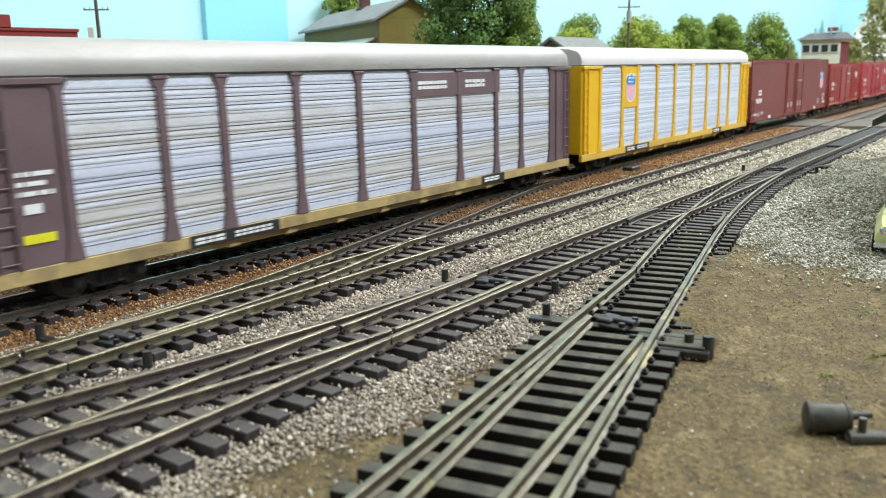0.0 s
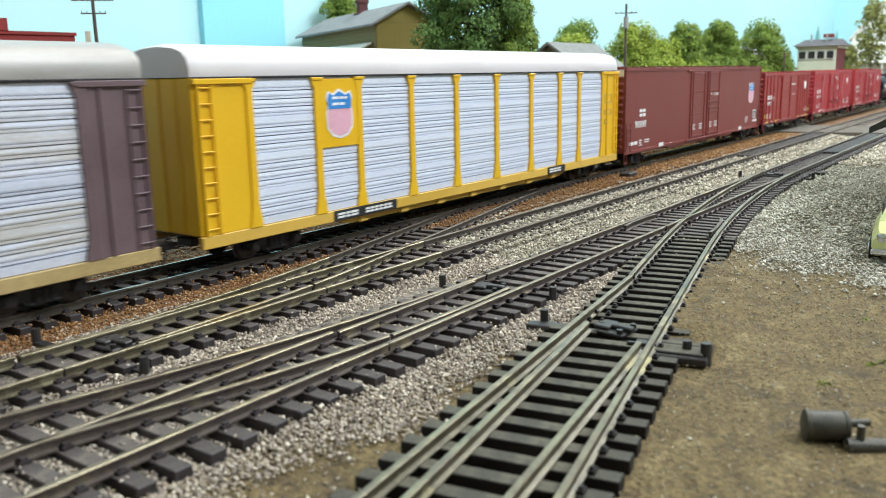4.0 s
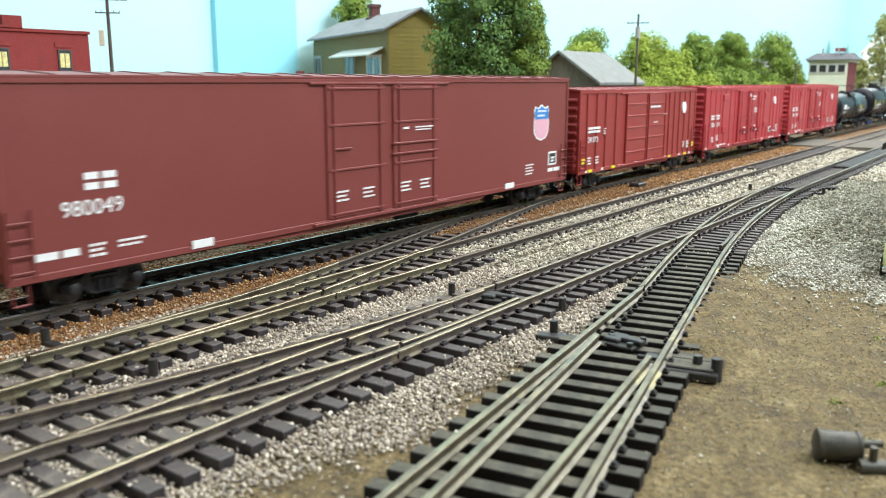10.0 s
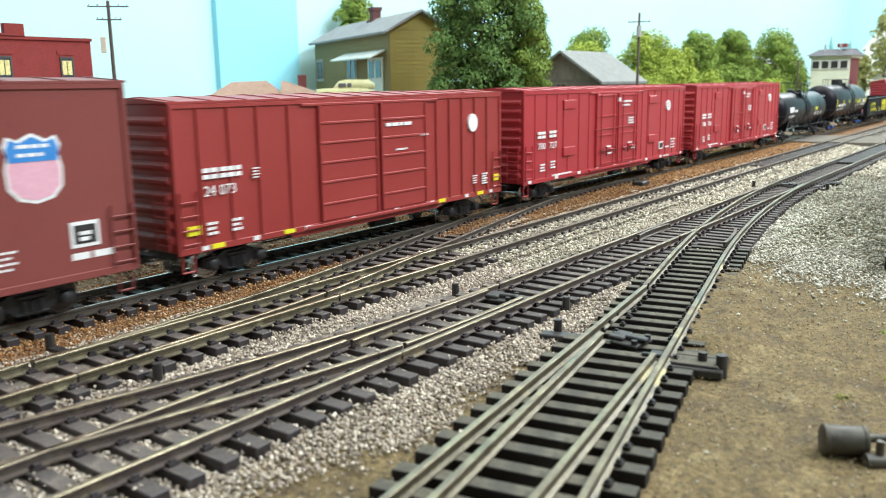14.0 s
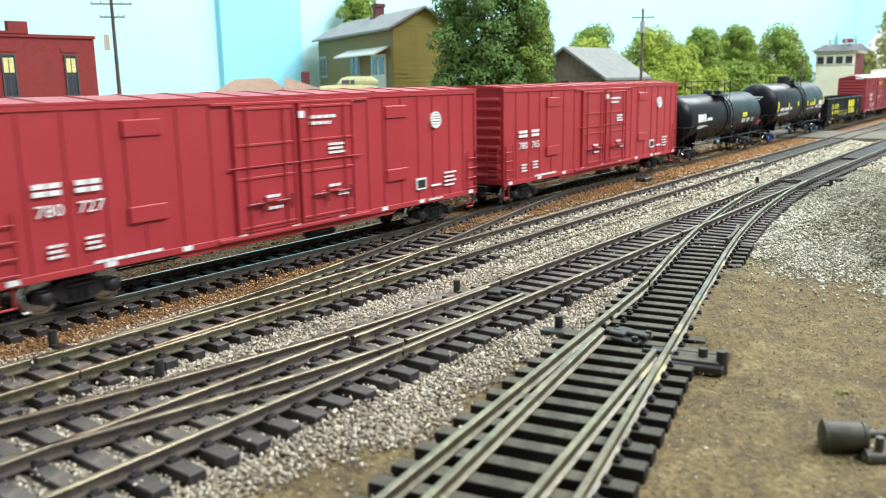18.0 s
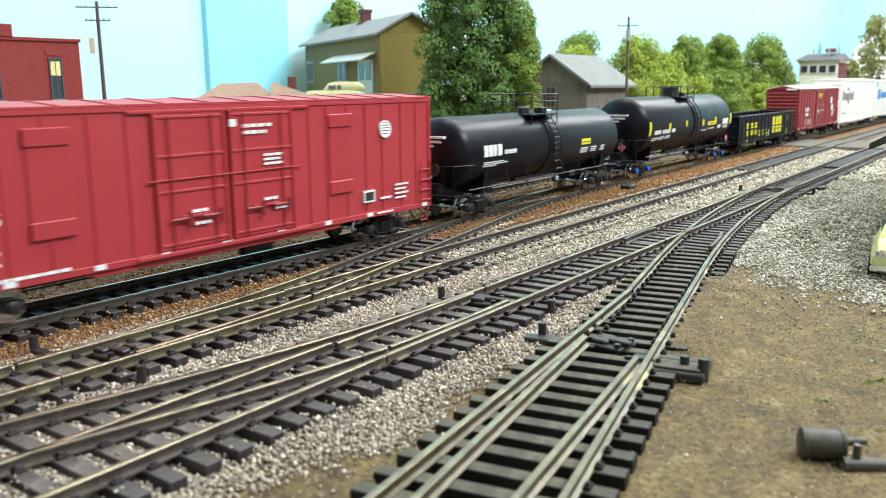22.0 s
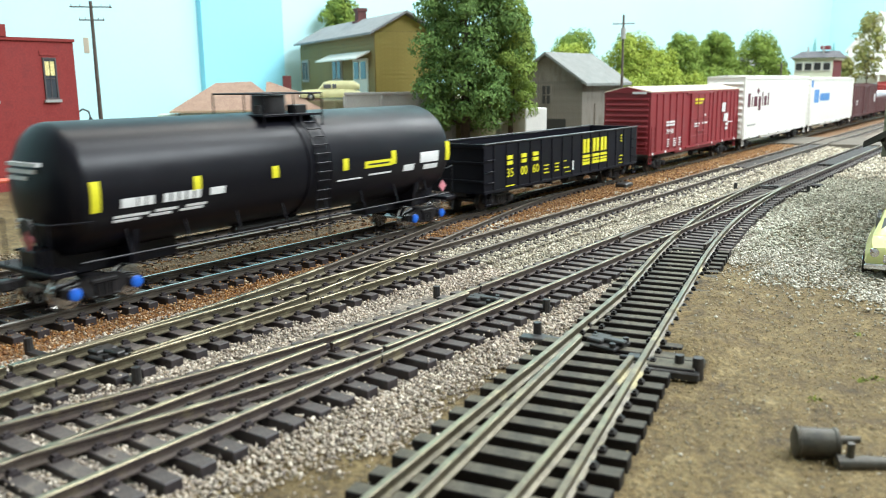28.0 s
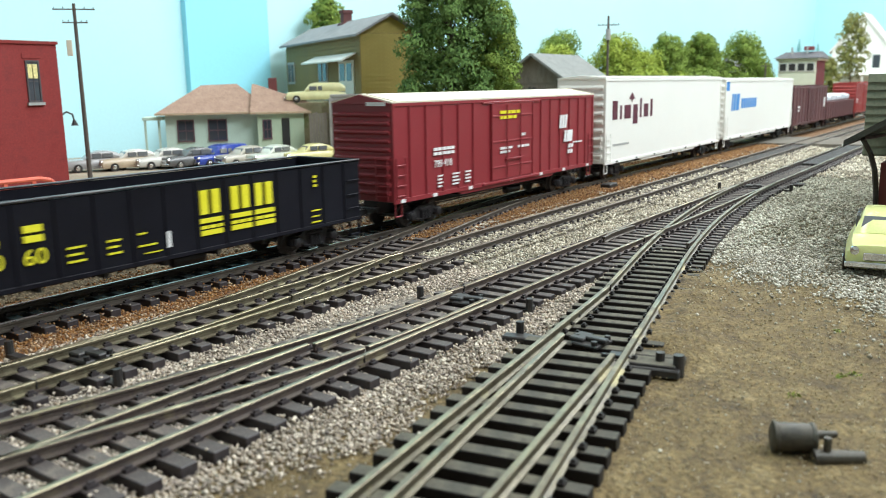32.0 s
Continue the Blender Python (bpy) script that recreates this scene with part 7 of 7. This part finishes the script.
f.add([(-7, -7, e0), (HW / 2, -7, e1), (HW + 7, -7, e0), (HW + 7, -7, e0 + 2.2), (HW / 2, -7, e1 + 2.2), (-7, -7, e0 + 2.2), (-7, HL + 6, e0), (HW / 2, HL + 6, e1), (HW + 7, HL + 6, e0), (HW + 7, HL + 6, e0 + 2.2), (HW / 2, HL + 6, e1 + 2.2), (-7, HL + 6, e0 + 2.2)],
      [(0, 1, 4, 5), (1, 2, 3, 4), (6, 11, 10, 7), (7, 10, 9, 8), (5, 4, 10, 11), (4, 3, 9, 10), (0, 6, 7, 1), (1, 7, 8, 2), (0, 5, 11, 6), (2, 8, 9, 3)])
part("roof", f, M_ROOFGREY, o_)
M_CHIMNEY = surf("sooty_brick", [(0.085, 0.03, 0.03), (0.14, 0.05, 0.047)], 10, 0.85, 0, 0.3, 1.0, 0.2)
q = part("chimney", Form().box(HW / 2 - 5, HW / 2 + 5, 116, 126, 70, 96, 0.3), M_CHIMNEY, o_)
part("chimney_cap", Form().box(HW / 2 - 6, HW / 2 + 6, 115, 127, 93, 96.8, 0.3).box(HW / 2 - 8, HW / 2 + 8, 113, 129, 78, 83, 1.0), M_CHIMNEY, q)
me = Form().prism([(0.2, 0), (-0.9, 0), (-0.2, 3.5), (0.2, 3.5)], "y", 0, HL).mesh("clapboard")
for i in range(16):
    part("clapboard", me, M_OLIVE, o_, "", at(0, 0, 3.6 + i * 3.55))
for yy, w, hh, zb, nm in ((227, 24, 26, 18, "window"), (110, 30, 24, 18, "window"), (38, 40, 36, 4, "door")):
    q = part(nm, Form().box(-1.8, 0.4, yy - w / 2 - 1, yy + w / 2 + 1, zb, zb + hh, 0.2), M_TRIM if nm == "door" else M_CONCRETE, o_)
    for k in (-0.25, 0.25):
        part("pane", Form().box(-2.3, -1.4, yy + w * k - w * 0.17, yy + w * k + w * 0.17, (zb + 16) if nm == "door" else zb + 3, zb + hh - 3), M_GLASS, q)
f = Form()
f.add([(-2, 8, 47), (-2, 132, 47), (-18, 134, 40), (-18, 6, 40), (-2, 8, 45.5), (-2, 132, 45.5), (-18, 134, 38.5), (-18, 6, 38.5)], [(0, 1, 2, 3), (7, 6, 5, 4), (0, 4, 5, 1), (1, 5, 6, 2), (2, 6, 7, 3), (3, 7, 4, 0)])
part("awning", f, M_TRIM, o_)
motor_car(590, 551, 48.5, -50, (0.80, 0.78, 0.44), "pale yellow old car parked on the terrace", "panel", None, 1.0)

# tractor below the wall
t_ = thing("tractor", at(586, 461, GROUND, 0, 0, 28), "small red farm tractor with black tyres", "tractor")
M_RED = paint("tractor_red", (0.55, 0.10, 0.055), 0.4)
part("bonnet", Form().box(-22, 2, -7, 7, 13, 27, 2.0), M_RED, t_, "", None, True)
g = part("grille", Form().box(-22.8, -21.5, -5.5, 5.5, 14, 25, 0.4), M_BLACKPL, t_)
for y in (-5.2, -1.8, 1.8, 5.2):
    part("grille_bar", Form().box(-23.3, -22.3, y - 0.4, y + 0.4, 14, 25, 0.1), M_RED, g)
for sg in (-1, 1):
    part("fender", Form().box(0, 15, sg * 12 - 5, sg * 12 + 5, 22, 27, 2.0), M_RED, t_, "", None, True)
    part("headlight", Form().lathe([(-1.4, 0.2), (-1.2, 1.8), (1.0, 1.5), (1.2, 0.2)], 14, "x").move(-17, sg * 8.6, 24), M_CONCRETE, t_, "", None, True)
part("platform", Form().box(-2, 15, -8, 8, 12, 20, 0.8), M_RED, t_)
part("seat", Form().box(7, 14, -5, 5, 26, 36, 1.5), M_BLACKPL, t_, "", None, True)
part("steering_wheel", Form().lathe([(-0.6, 3.2), (-0.6, 4.4), (0.6, 4.4), (0.6, 3.2)], 18, "x").move(0, 0, 33), M_BLACKPL, t_)
part("steering_column", Form().rod((0, 0, 26), (0.4, 0, 33), 0.7, n=8), M_BLACKPL, t_)
part("exhaust", Form().rod((-9, -3, 26), (-9, -3, 40), 1.0, n=8), M_BLACKPL, t_)
for x, y, r in ((8, -13, 12), (8, 13, 12), (-16, -10, 7), (-16, 10, 7)):
    w = part("wheel", Form().lathe([(-2.6, r * 0.4), (-3.0, r * 0.8), (-2.0, r), (2.0, r), (3.0, r * 0.8), (2.6, r * 0.4)], 24, "y"), M_BLACKPL, t_, "", at(x, y, r), True)
    part("rim", Form().lathe([(-1.8, 0.3), (-1.8, r * 0.45), (1.8, r * 0.45), (1.8, 0.3)], 18, "y"), M_RED, w, "", None, True)
v_ = thing("white_truck", at(668, 392, GROUND, 0, 0, -120), "white delivery truck parked behind the tree", "truck")
part("box", Form().box(-8, 34, -11, 11, 10, 46, 0.8), M_TRIM, v_)
part("cab", Form().box(-24, -9, -10.5, 10.5, 7, 32, 2.0), M_TRIM, v_, "", None, True)
part("windscreen", Form().box(-24.6, -20, -8.5, 8.5, 20, 29, 0.5), M_GLASS, v_)
part("chassis", Form().box(-22, 34, -8, 8, 5, 10), M_BLACKPL, v_)
for x in (-17, 24):
    for y in (-9, 9):
        part("wheel", Form().lathe([(-2, 2), (-2, 5), (2, 5), (2, 2)], 16, "y"), M_BLACKPL, v_, "", at(x, y, 5), True)

# weathered shed
M_SHED = surf("dark_boards", [(0.10, 0.088, 0.072), (0.19, 0.17, 0.145), (0.145, 0.125, 0.10)], 9, 0.85, 0, 0.25, 1.0, 0.2, streak=(1, 1, 0.2), depth=0.15)
M_SHEDROOF = surf("slate_shingle", [(0.15, 0.16, 0.155), (0.22, 0.23, 0.22)], 10, 0.85, 0, 0.3, 1.0, 0.15, depth=0.15)
s_ = thing("shed", at(855, 418, GROUND), "weathered grey board shed with a grey gabled roof", "shed")
part("wall", Form().box(0, 110, 0, 90, 0, 69), M_SHED, s_)
part("gable", Form().prism([(0, 68.8), (90, 68.8), (45, 98)], "x", 0.2, 109.8), M_SHED, s_)
for i in range(30):
    part("board", SHARED.setdefault("shed_board", Form().box(-1.0, 0.2, 0.12, 2.9, 0, 69, 0.1).mesh("board")), M_SHED, s_, "", at(random.uniform(-0.15, 0.15), i * 3.02, 0))
f = Form()
f.add([(-7, -8, 63.5), (-7, 45, 99), (-7, 98, 63.5), (-7, 98, 66.5), (-7, 45, 102), (-7, -8, 66.5), (117, -8, 63.5), (117, 45, 99), (117, 98, 63.5), (117, 98, 66.5), (117, 45, 102), (117, -8, 66.5)],
      [(0, 5, 4, 1), (1, 4, 3, 2), (6, 7, 10, 11), (7, 8, 9, 10), (5, 11, 10, 4), (4, 10, 9, 3), (0, 1, 7, 6), (1, 2, 8, 7), (0, 6, 11, 5), (2, 3, 9, 8)])
part("roof", f, M_SHEDROOF, s_)
w_ = part("window", Form().box(-2.0, 0.3, 38, 52, 42, 66), M_SHED, s_)
part("pane", Form().box(-2.4, -1.4, 40, 50, 44, 64), M_DECAL_BLK, w_)
part("sash_bar", Form().box(-2.8, -2.2, 40, 50, 53.4, 54.6), M_SHED, w_)
part("sash_bar", Form().box(-2.8, -2.2, 44.5, 45.5, 44, 64), M_SHED, w_)
part("door", Form().box(-1.8, 0.3, 20, 44, 0, 27), M_DECAL_BLK, s_)
part("side_door", Form().box(30, 52, -1.2, 0.3, 0, 44), M_SHED, s_)

# lookout tower
t_ = thing("yard_tower", at(1463, 280, GROUND - 5), "cream yard tower with a window band and dark red side", "tower")
M_TOWERCREAM = paint("tower_cream", (0.72, 0.74, 0.58), 0.6)
part("wall", Form().box(0, 74, 0, 56, 0, 106), surf("tower_red", [(0.17, 0.03, 0.035), (0.22, 0.045, 0.05)], 20, 0.7), t_)
part("front", Form().box(-1.5, 0.2, -1, 57, 0, 106), M_TOWERCREAM, t_)
for y in (2, 16, 30, 44):
    w_ = part("window", Form().box(-3.0, -1.2, y - 1, y + 12, 86, 100), M_TRIM, t_)
    part("pane", Form().box(-3.4, -2.6, y + 0.6, y + 10.4, 87.5, 98.5), M_DECAL_BLK, w_)
part("cornice", Form().box(-5, 76, -4, 60, 103, 107, 0.5), M_TOWERCREAM, t_)
f = Form()
f.add([(-9, -7, 107), (-9, 64, 107), (82, 64, 107), (82, -7, 107), (30, 4, 118), (30, 53, 118), (72, 53, 119), (72, 4, 119)], [(3, 2, 1, 0), (4, 7, 6, 5), (0, 1, 5, 4), (1, 2, 6, 5), (2, 3, 7, 6), (3, 0, 4, 7)])
part("roof", f, surf("tower_roof", [(0.05, 0.05, 0.06), (0.10, 0.10, 0.11)], 20, 0.8), t_)
for x, y in ((8, 16), (10, 40)):
    part("vent", Form().rod((x, y, 114), (x, y, 125), 1.4, n=8), M_CONCRETE, t_)
part("roof_hatch", Form().box(20, 34, 10, 24, 120, 126, 0.4), surf("hatch_red", [(0.17, 0.03, 0.035), (0.22, 0.045, 0.05)], 20, 0.7), t_)
# white gabled building and a small hut, far off
w_ = thing("white_building", at(2275, 272, GROUND), "white gabled wooden building beyond the crossing", "building")
part("wall", Form().box(0, 120, 0, 130, 0, 138), M_CARWHITE, w_)
part("gable", Form().prism([(0, 137.8), (130, 137.8), (65, 220)], "x", 0.2, 119.8), M_CARWHITE, w_)
part("roof", Form().add([(-5, -6, 130), (-5, 65, 220), (-5, 136, 130), (-5, 136, 135), (-5, 65, 225), (-5, -6, 135), (125, -6, 130), (125, 65, 220), (125, 136, 130), (125, 136, 135), (125, 65, 225), (125, -6, 135)],
                        [(0, 5, 4, 1), (1, 4, 3, 2), (6, 7, 10, 11), (7, 8, 9, 10), (5, 11, 10, 4), (4, 10, 9, 3), (0, 1, 7, 6), (1, 2, 8, 7), (0, 6, 11, 5), (2, 3, 9, 8)]), M_CARWHITE, w_)
part("porch_roof", Form().box(-46, 2, -2, 110, 76, 80, 0.5), M_CARWHITE, w_)
for y in (2, 52, 104):
    part("porch_post", Form().box(-44, -41, y - 1.5, y + 1.5, 0, 76), M_CARWHITE, w_)
for y in (30, 90):
    q = part("window", Form().box(-2, 0.4, y - 10, y + 10, 92, 126), M_TRIM, w_)
    part("pane", Form().box(-2.6, -1.4, y - 8, y + 8, 94, 124), M_GLASS, q)
h2 = thing("small_house", at(1444, 395, GROUND), "small grey-roofed house among the trees", "house")
part("wall", Form().box(0, 60, 0, 40, 0, 84), M_GREYWOOD, h2)
part("roof", Form().prism([(-5, 82), (45, 82), (20, 108)], "x", -6, 66), M_ROOFGREY, h2)

# trees ------------------------------------------------------------------------------
tree(630, 424, GROUND, 200, 106, M_LEAF, "large dense green tree with a rounded crown", 11, low=0.15, clumps=90, per=560, leaf=1.5, trunk=5, fine=0.72)
tree(653, 390, GROUND, 142, 60, M_LEAF3, "round green tree beside the large one", 12, low=0.26, clumps=40, per=460, leaf=1.25, trunk=3, fine=0.85)
tree(818, 744, 48.5, 128, 62, M_LEAF3, "yellow-green tree behind the olive house", 13, low=0.2, clumps=30, per=300, leaf=1.8)
tree(1165, 585, GROUND, 140, 92, M_LEAF3, "rounded mid-green tree against the sky", 14, clumps=40, per=300, leaf=1.8)
tree(1010, 610, GROUND, 120, 90, M_LEAF2, "yellow-green tree behind the shed", 15, clumps=36, per=300, leaf=1.8)
for i, (x, y, hh, w, mt) in enumerate(((1105, 467, 132, 104, M_LEAF2), (1060, 540, 118, 110, M_LEAF2), (1160, 450, 112, 90, M_LEAF2), (1225, 440, 138, 74, M_LEAF3), (1287, 407, 142, 80, M_LEAF3), (1350, 362, 138, 104, M_LEAF3), (1190, 500, 118, 90, M_LEAF2), (1330, 440, 122, 96, M_LEAF2),
                                   (1425, 455, 132, 110, M_LEAF3), (1560, 420, 120, 100, M_LEAF3), (1390, 345, 96, 60, M_LEAF3))):
    tree(x, y, GROUND, hh, w, mt, "bright green bushy tree in the row behind the tracks" if mt is M_LEAF2 else "full green tree in the row behind the tracks", 20 + i, low=0.08, clumps=54, per=270, leaf=1.7, fine=0.8)
for i, (x, y, hh, w, mt) in enumerate(((1000, 415, 72, 62, M_LEAF2), (1062, 408, 84, 66, M_LEAF2), (1128, 392, 74, 70, M_LEAF2), (1200, 372, 80, 70, M_LEAF3), (1270, 345, 66, 60, M_LEAF2), (530, 462, 22, 22, M_LEAF3))):
    tree(x, y, GROUND, hh, w, mt, "low leafy bush along the back of the tracks", 40 + i, low=0.05, clumps=24, per=300, leaf=1.6, trunk=1.5, name="bush", group="bushes")
for i, (x, y, hh, w) in enumerate(((1812, 325, 112, 50), (1929, 302, 205, 74))):
    tree(x, y, GROUND, hh, w, M_LEAF4, "slender olive-leaved young tree near the tower", 60 + i, low=0.35, clumps=22, per=90, leaf=2.8, trunk=1.4)
for x, y, hh in ((3600, 760, 212), (3650, 700, 195)):
    sp = thing("spruce", at(x, y, GROUND), "distant blue-green spruce against the backdrop", "tree", "scenery trees")
    f = Form()
    for k in range(5):
        f.rod((0, 0, hh * (0.35 + 0.13 * k)), (0, 0, hh * (0.56 + 0.13 * k)), 26 - 4.5 * k, 1.0, 9)
    part("crown", f, surf("spruce_teal", [(0.16, 0.36, 0.36), (0.22, 0.44, 0.43)], 20, 0.9), sp)
    part("trunk", Form().rod((0, 0, -1), (0, 0, hh * 0.5), 4, 3, 8), M_BARK, sp)

# depot beside the gravel lot ------------------------------------------------------------
p_ = thing("depot", at(402, 40, GROUND), "depot with a dark bracketed eave and grey-green siding", "building")
part("lower_wall", Form().box(0, 240, -120, 6, 0, 32), paint("depot_red", (0.14, 0.02, 0.02), 0.6), p_)
M_SIDING = surf("grey_green_siding", [(0.20, 0.22, 0.15), (0.27, 0.29, 0.20)], 20, 0.8, 0, 0.1, 1.0, 0.1)
part("upper_wall", Form().box(60, 235, -115, 22, 30, 70), M_SIDING, p_)
for i in range(10):
    part("siding_board", SHARED.setdefault("siding", Form().prism([(-1.2, 0), (0.2, 0), (0.2, 3.8), (-0.2, 3.8)], "y", -115, 22).mesh("siding_board")), M_SIDING, p_, "", at(60, 0, 31 + i * 3.9))
f = Form()
f.add([(-34, 16, 41), (250, 16, 41), (250, -60, 86), (-34, -60, 86), (-34, 16, 43.5), (250, 16, 43.5), (250, -60, 89), (-34, -60, 89)], [(3, 2, 1, 0), (4, 5, 6, 7), (0, 1, 5, 4), (1, 2, 6, 5), (2, 3, 7, 6), (3, 0, 4, 7)])
part("roof", f, surf("depot_roof", [(0.03, 0.032, 0.03), (0.06, 0.06, 0.055)], 20, 0.8, 0, 0.3, 1.0, 0.2), p_)
f = Form()
pts = [(-28, 10, 44), (-20, 8, 38), (-10, 7, 30), (-3, 6.5, 18), (-1, 6.5, 8)]
for a, q in zip(pts[:-1], pts[1:]):
    f.rod(a, q, 1.1, n=6)
f.rod((-30, 12, 44), (0, 6, 44), 1.0, n=6)
part("bracket", f, M_BLACKPL, p_)
motor_car(346, 35, GROUND, 6, (0.72, 0.75, 0.32), "pale lime-yellow old sedan parked on the gravel", "sedan", None, 1.2)

# ---------------------------------------------------------------- fittings on the tracks
def pin(parent, x, y, h=4.2, r=1.15, name="tie_bar_pin"):
    part(name, Form().rod((x, y, -4.6), (x, y, -4.6 + h), r, r * 0.95, 10), M_BLACKPL, parent)


def tie_bar(parent, p, q, spring=None):
    d = Vector((q[0] - p[0], q[1] - p[1]))
    n = Vector((-d.y, d.x)).normalized()
    f = Form()
    c = [(p[0] + n.x * 1.2, p[1] + n.y * 1.2), (q[0] + n.x * 1.2, q[1] + n.y * 1.2), (q[0] - n.x * 1.2, q[1] - n.y * 1.2), (p[0] - n.x * 1.2, p[1] - n.y * 1.2)]
    f.prism(c, "z", -4.3, -3.3)
    part("tie_bar", f, M_BLACKPL, parent)
    pin(parent, *p, 4.6)
    pin(parent, *q, 4.6)
    if spring:
        turn = math.degrees(math.atan2(d.y, d.x))
        f = Form()
        f.box(-4.2, 4.2, -3.6, 3.6, -2.6, -1.6, 0.25)
        f.box(-3.0, 3.0, -5.2, -1.0, -1.9, -0.6, 0.3)
        f.box(-1.2, 1.2, -1.5, 4.4, -1.8, -0.4, 0.3)
        for a, b in ((-3.2, 2.6), (3.2, 2.6), (0, -4.4)):
            f.rod((a, b, -2.0), (a, b, -0.5), 0.8, n=8)
        part("spring_housing", f, M_BLACKPL, parent, "", at(spring[0], spring[1], 0, 0, 0, turn - 90))


tie_bar(T_C, (207, 150), (211.5, 113), (206, 131))
tie_bar(T_B, (104.7, 206), (106.6, 162.6), (112, 181))
tie_bar(T_D, (189, 103.5), (183.6, 62.5), (188, 82))
tie_bar(T_C, (528, 151), (536, 110), (529, 130))
# motor plate beside the near points
f = Form()
f.box(-6.5, 6.0, -9, 9, -4.6, -2.6, 0.3)
f.box(-5.2, 1.0, -8, 4, -3.0, -2.0, 0.25)
f.box(2.2, 5.0, -7, 6, -3.0, -2.3, 0.2)
f.box(-2.6, -1.4, 3, 10, -3.0, -1.6, 0.2)
f.rod((1.2, -3, -2.6), (1.2, -3, -1.9), 0.7, n=8)
# upward faces paler: the same overhead sheen painted on the plate
me = sheen_tops(f.mesh("motor_plate"), M_BLACKPL, M_TIE_SHEEN, -2.3)
part("motor_plate", me, None, T_D, "", at(184.2, 66.6, 0, 0, 0, 11))
part("motor_plate", Form().box(-2.0, 2.0, -6, 6, -4.6, -3.0, 0.25), M_BLACKPL, T_D, "", at(186.5, 100.5, 0, 0, 0, 11))
part("switch_post", Form().rod((0, 0, -4.8), (0, 0, 0.4), 1.35, 1.25, 14), M_BLACKPL, T_D, "", at(182.8, 57.8))
part("switch_post", Form().box(-5, 5, -3, 3, -4.8, -2.6, 0.4), M_TIE_D, T_C, "", at(566, 111.5))
part("switch_post", Form().box(-6, 6, -3.5, 3.5, -4.8, 0.2, 0.6), M_BLACKPL, T_A, "", at(492, 210))
# timber pads on the far tracks before the road
for i in range(4):
    part("timber_pad", Form().box(690, 895, Y_C - 6 + i * 3.1, Y_C - 3.2 + i * 3.1, -4, -1.0, 0.2), M_TIE_D, T_C)
f = Form()
f.box(640, 900, Y_B - 6, Y_B + 6, -4, -1.4, 0.3)
part("timber_pad", f, M_TIE_D, T_B)

# cast-off drum and bits on the dirt
dr = thing("scrap_drum", at(155.0, 26.6, GROUND, 0, 0, -64), "dark grey scrap drum with a shaft lying on the dirt", "drum")
M_DRUM = surf("drum_grey", [(0.032, 0.03, 0.024), (0.065, 0.06, 0.046), (0.05, 0.042, 0.028)], 4, 0.5, 0.3, 0.2, 0.6, 0.2, depth=0.1)
f = Form().lathe([(-4.3, 0.3), (-4.3, 2.6), (-4.0, 3.2), (-3.4, 3.2), (-3.2, 3.0), (3.2, 3.0), (3.4, 3.2), (4.0, 3.2), (4.3, 2.6), (4.3, 0.3)], 28, "x").move(0, 0, 3.2)
f.v = [(a * 0.9, b * 0.9, c * 0.9) for a, b, c in f.v]
part("drum", f, M_DRUM, dr, "", None, True)
part("shaft", Form().rod((3.6, 0, 3.5), (7.6, 0.4, 3.7), 0.9, 0.65, 12), M_DRUM, dr, "", None, True)
sc = thing("scrap_fitting", at(154.9, 19.2, GROUND, 0, 0, -60), "small dark cast scrap fitting half buried in dirt", "scrap")
part("base", Form().rod((-4, 0, 0.6), (5, 0.5, 0.6), 1.7, 1.3, 12), M_DRUM, sc, "", None, True)
part("pin", Form().rod((-1.6, 0, 1.2), (-1.6, 0, 4.6), 0.7, n=10), M_DRUM, sc, "", None, True)
# weed tufts
rng = np.random.default_rng(77)
n = 90
cx = rng.choice([(184.9, 32.6), (203.0, 26.5), (241.2, 33.6), (206.0, 24.0)], n)
P0 = np.stack([cx[:, 0] + rng.normal(0, 1.0, n), cx[:, 1] + rng.normal(0, 0.8, n), np.full(n, GROUND)], 1)
tip = P0 + np.stack([rng.normal(0, 0.5, n), rng.normal(0, 0.5, n), rng.uniform(0.2, 0.8, n)], 1)
side = np.stack([rng.normal(0, 0.3, n), rng.normal(0, 0.3, n), np.zeros(n)], 1)
P = np.stack([P0 - side, P0 + side, tip], 1).reshape(-1, 3)
me = tri_mesh("weeds", P, np.arange(3 * n), M_GRASS)
tagged(new("weeds", me), "sparse yellow-green weed tufts on the dirt", "grass", kind="stuff")



# ---------------------------------------------------------------- what moves
RUN_T = (0, 2, 3.5, 5.5, 8, 10, 12, 14, 16.5, 19, 21, 23, 25.5, 27.5, 30, 32)
RUN_X = (764.3, 632.8, 531.2, 397.0, 230.3, 100.6, -33.3, -166.5, -329.6, -496.2, -629.4, -761.1, -927.4, -1061.3, -1228.5, -1361.8)


def run_of_train(t):
    """How far the train has still to run at t seconds, in mm."""
    return float(np.interp(t, RUN_T, RUN_X))


def motions():
    for car, x in TRAIN:
        walk(car, [(t, at(x + run_of_train(t), Y_A)) for t in RUN_T])
    for w, dx in WHEELSETS:
        walk(w, [(k / 10, at(dx, 0, WHEEL_R, 0, math.degrees(run_of_train(k / 10) / WHEEL_R), 0)) for k in range(321)])


motions()
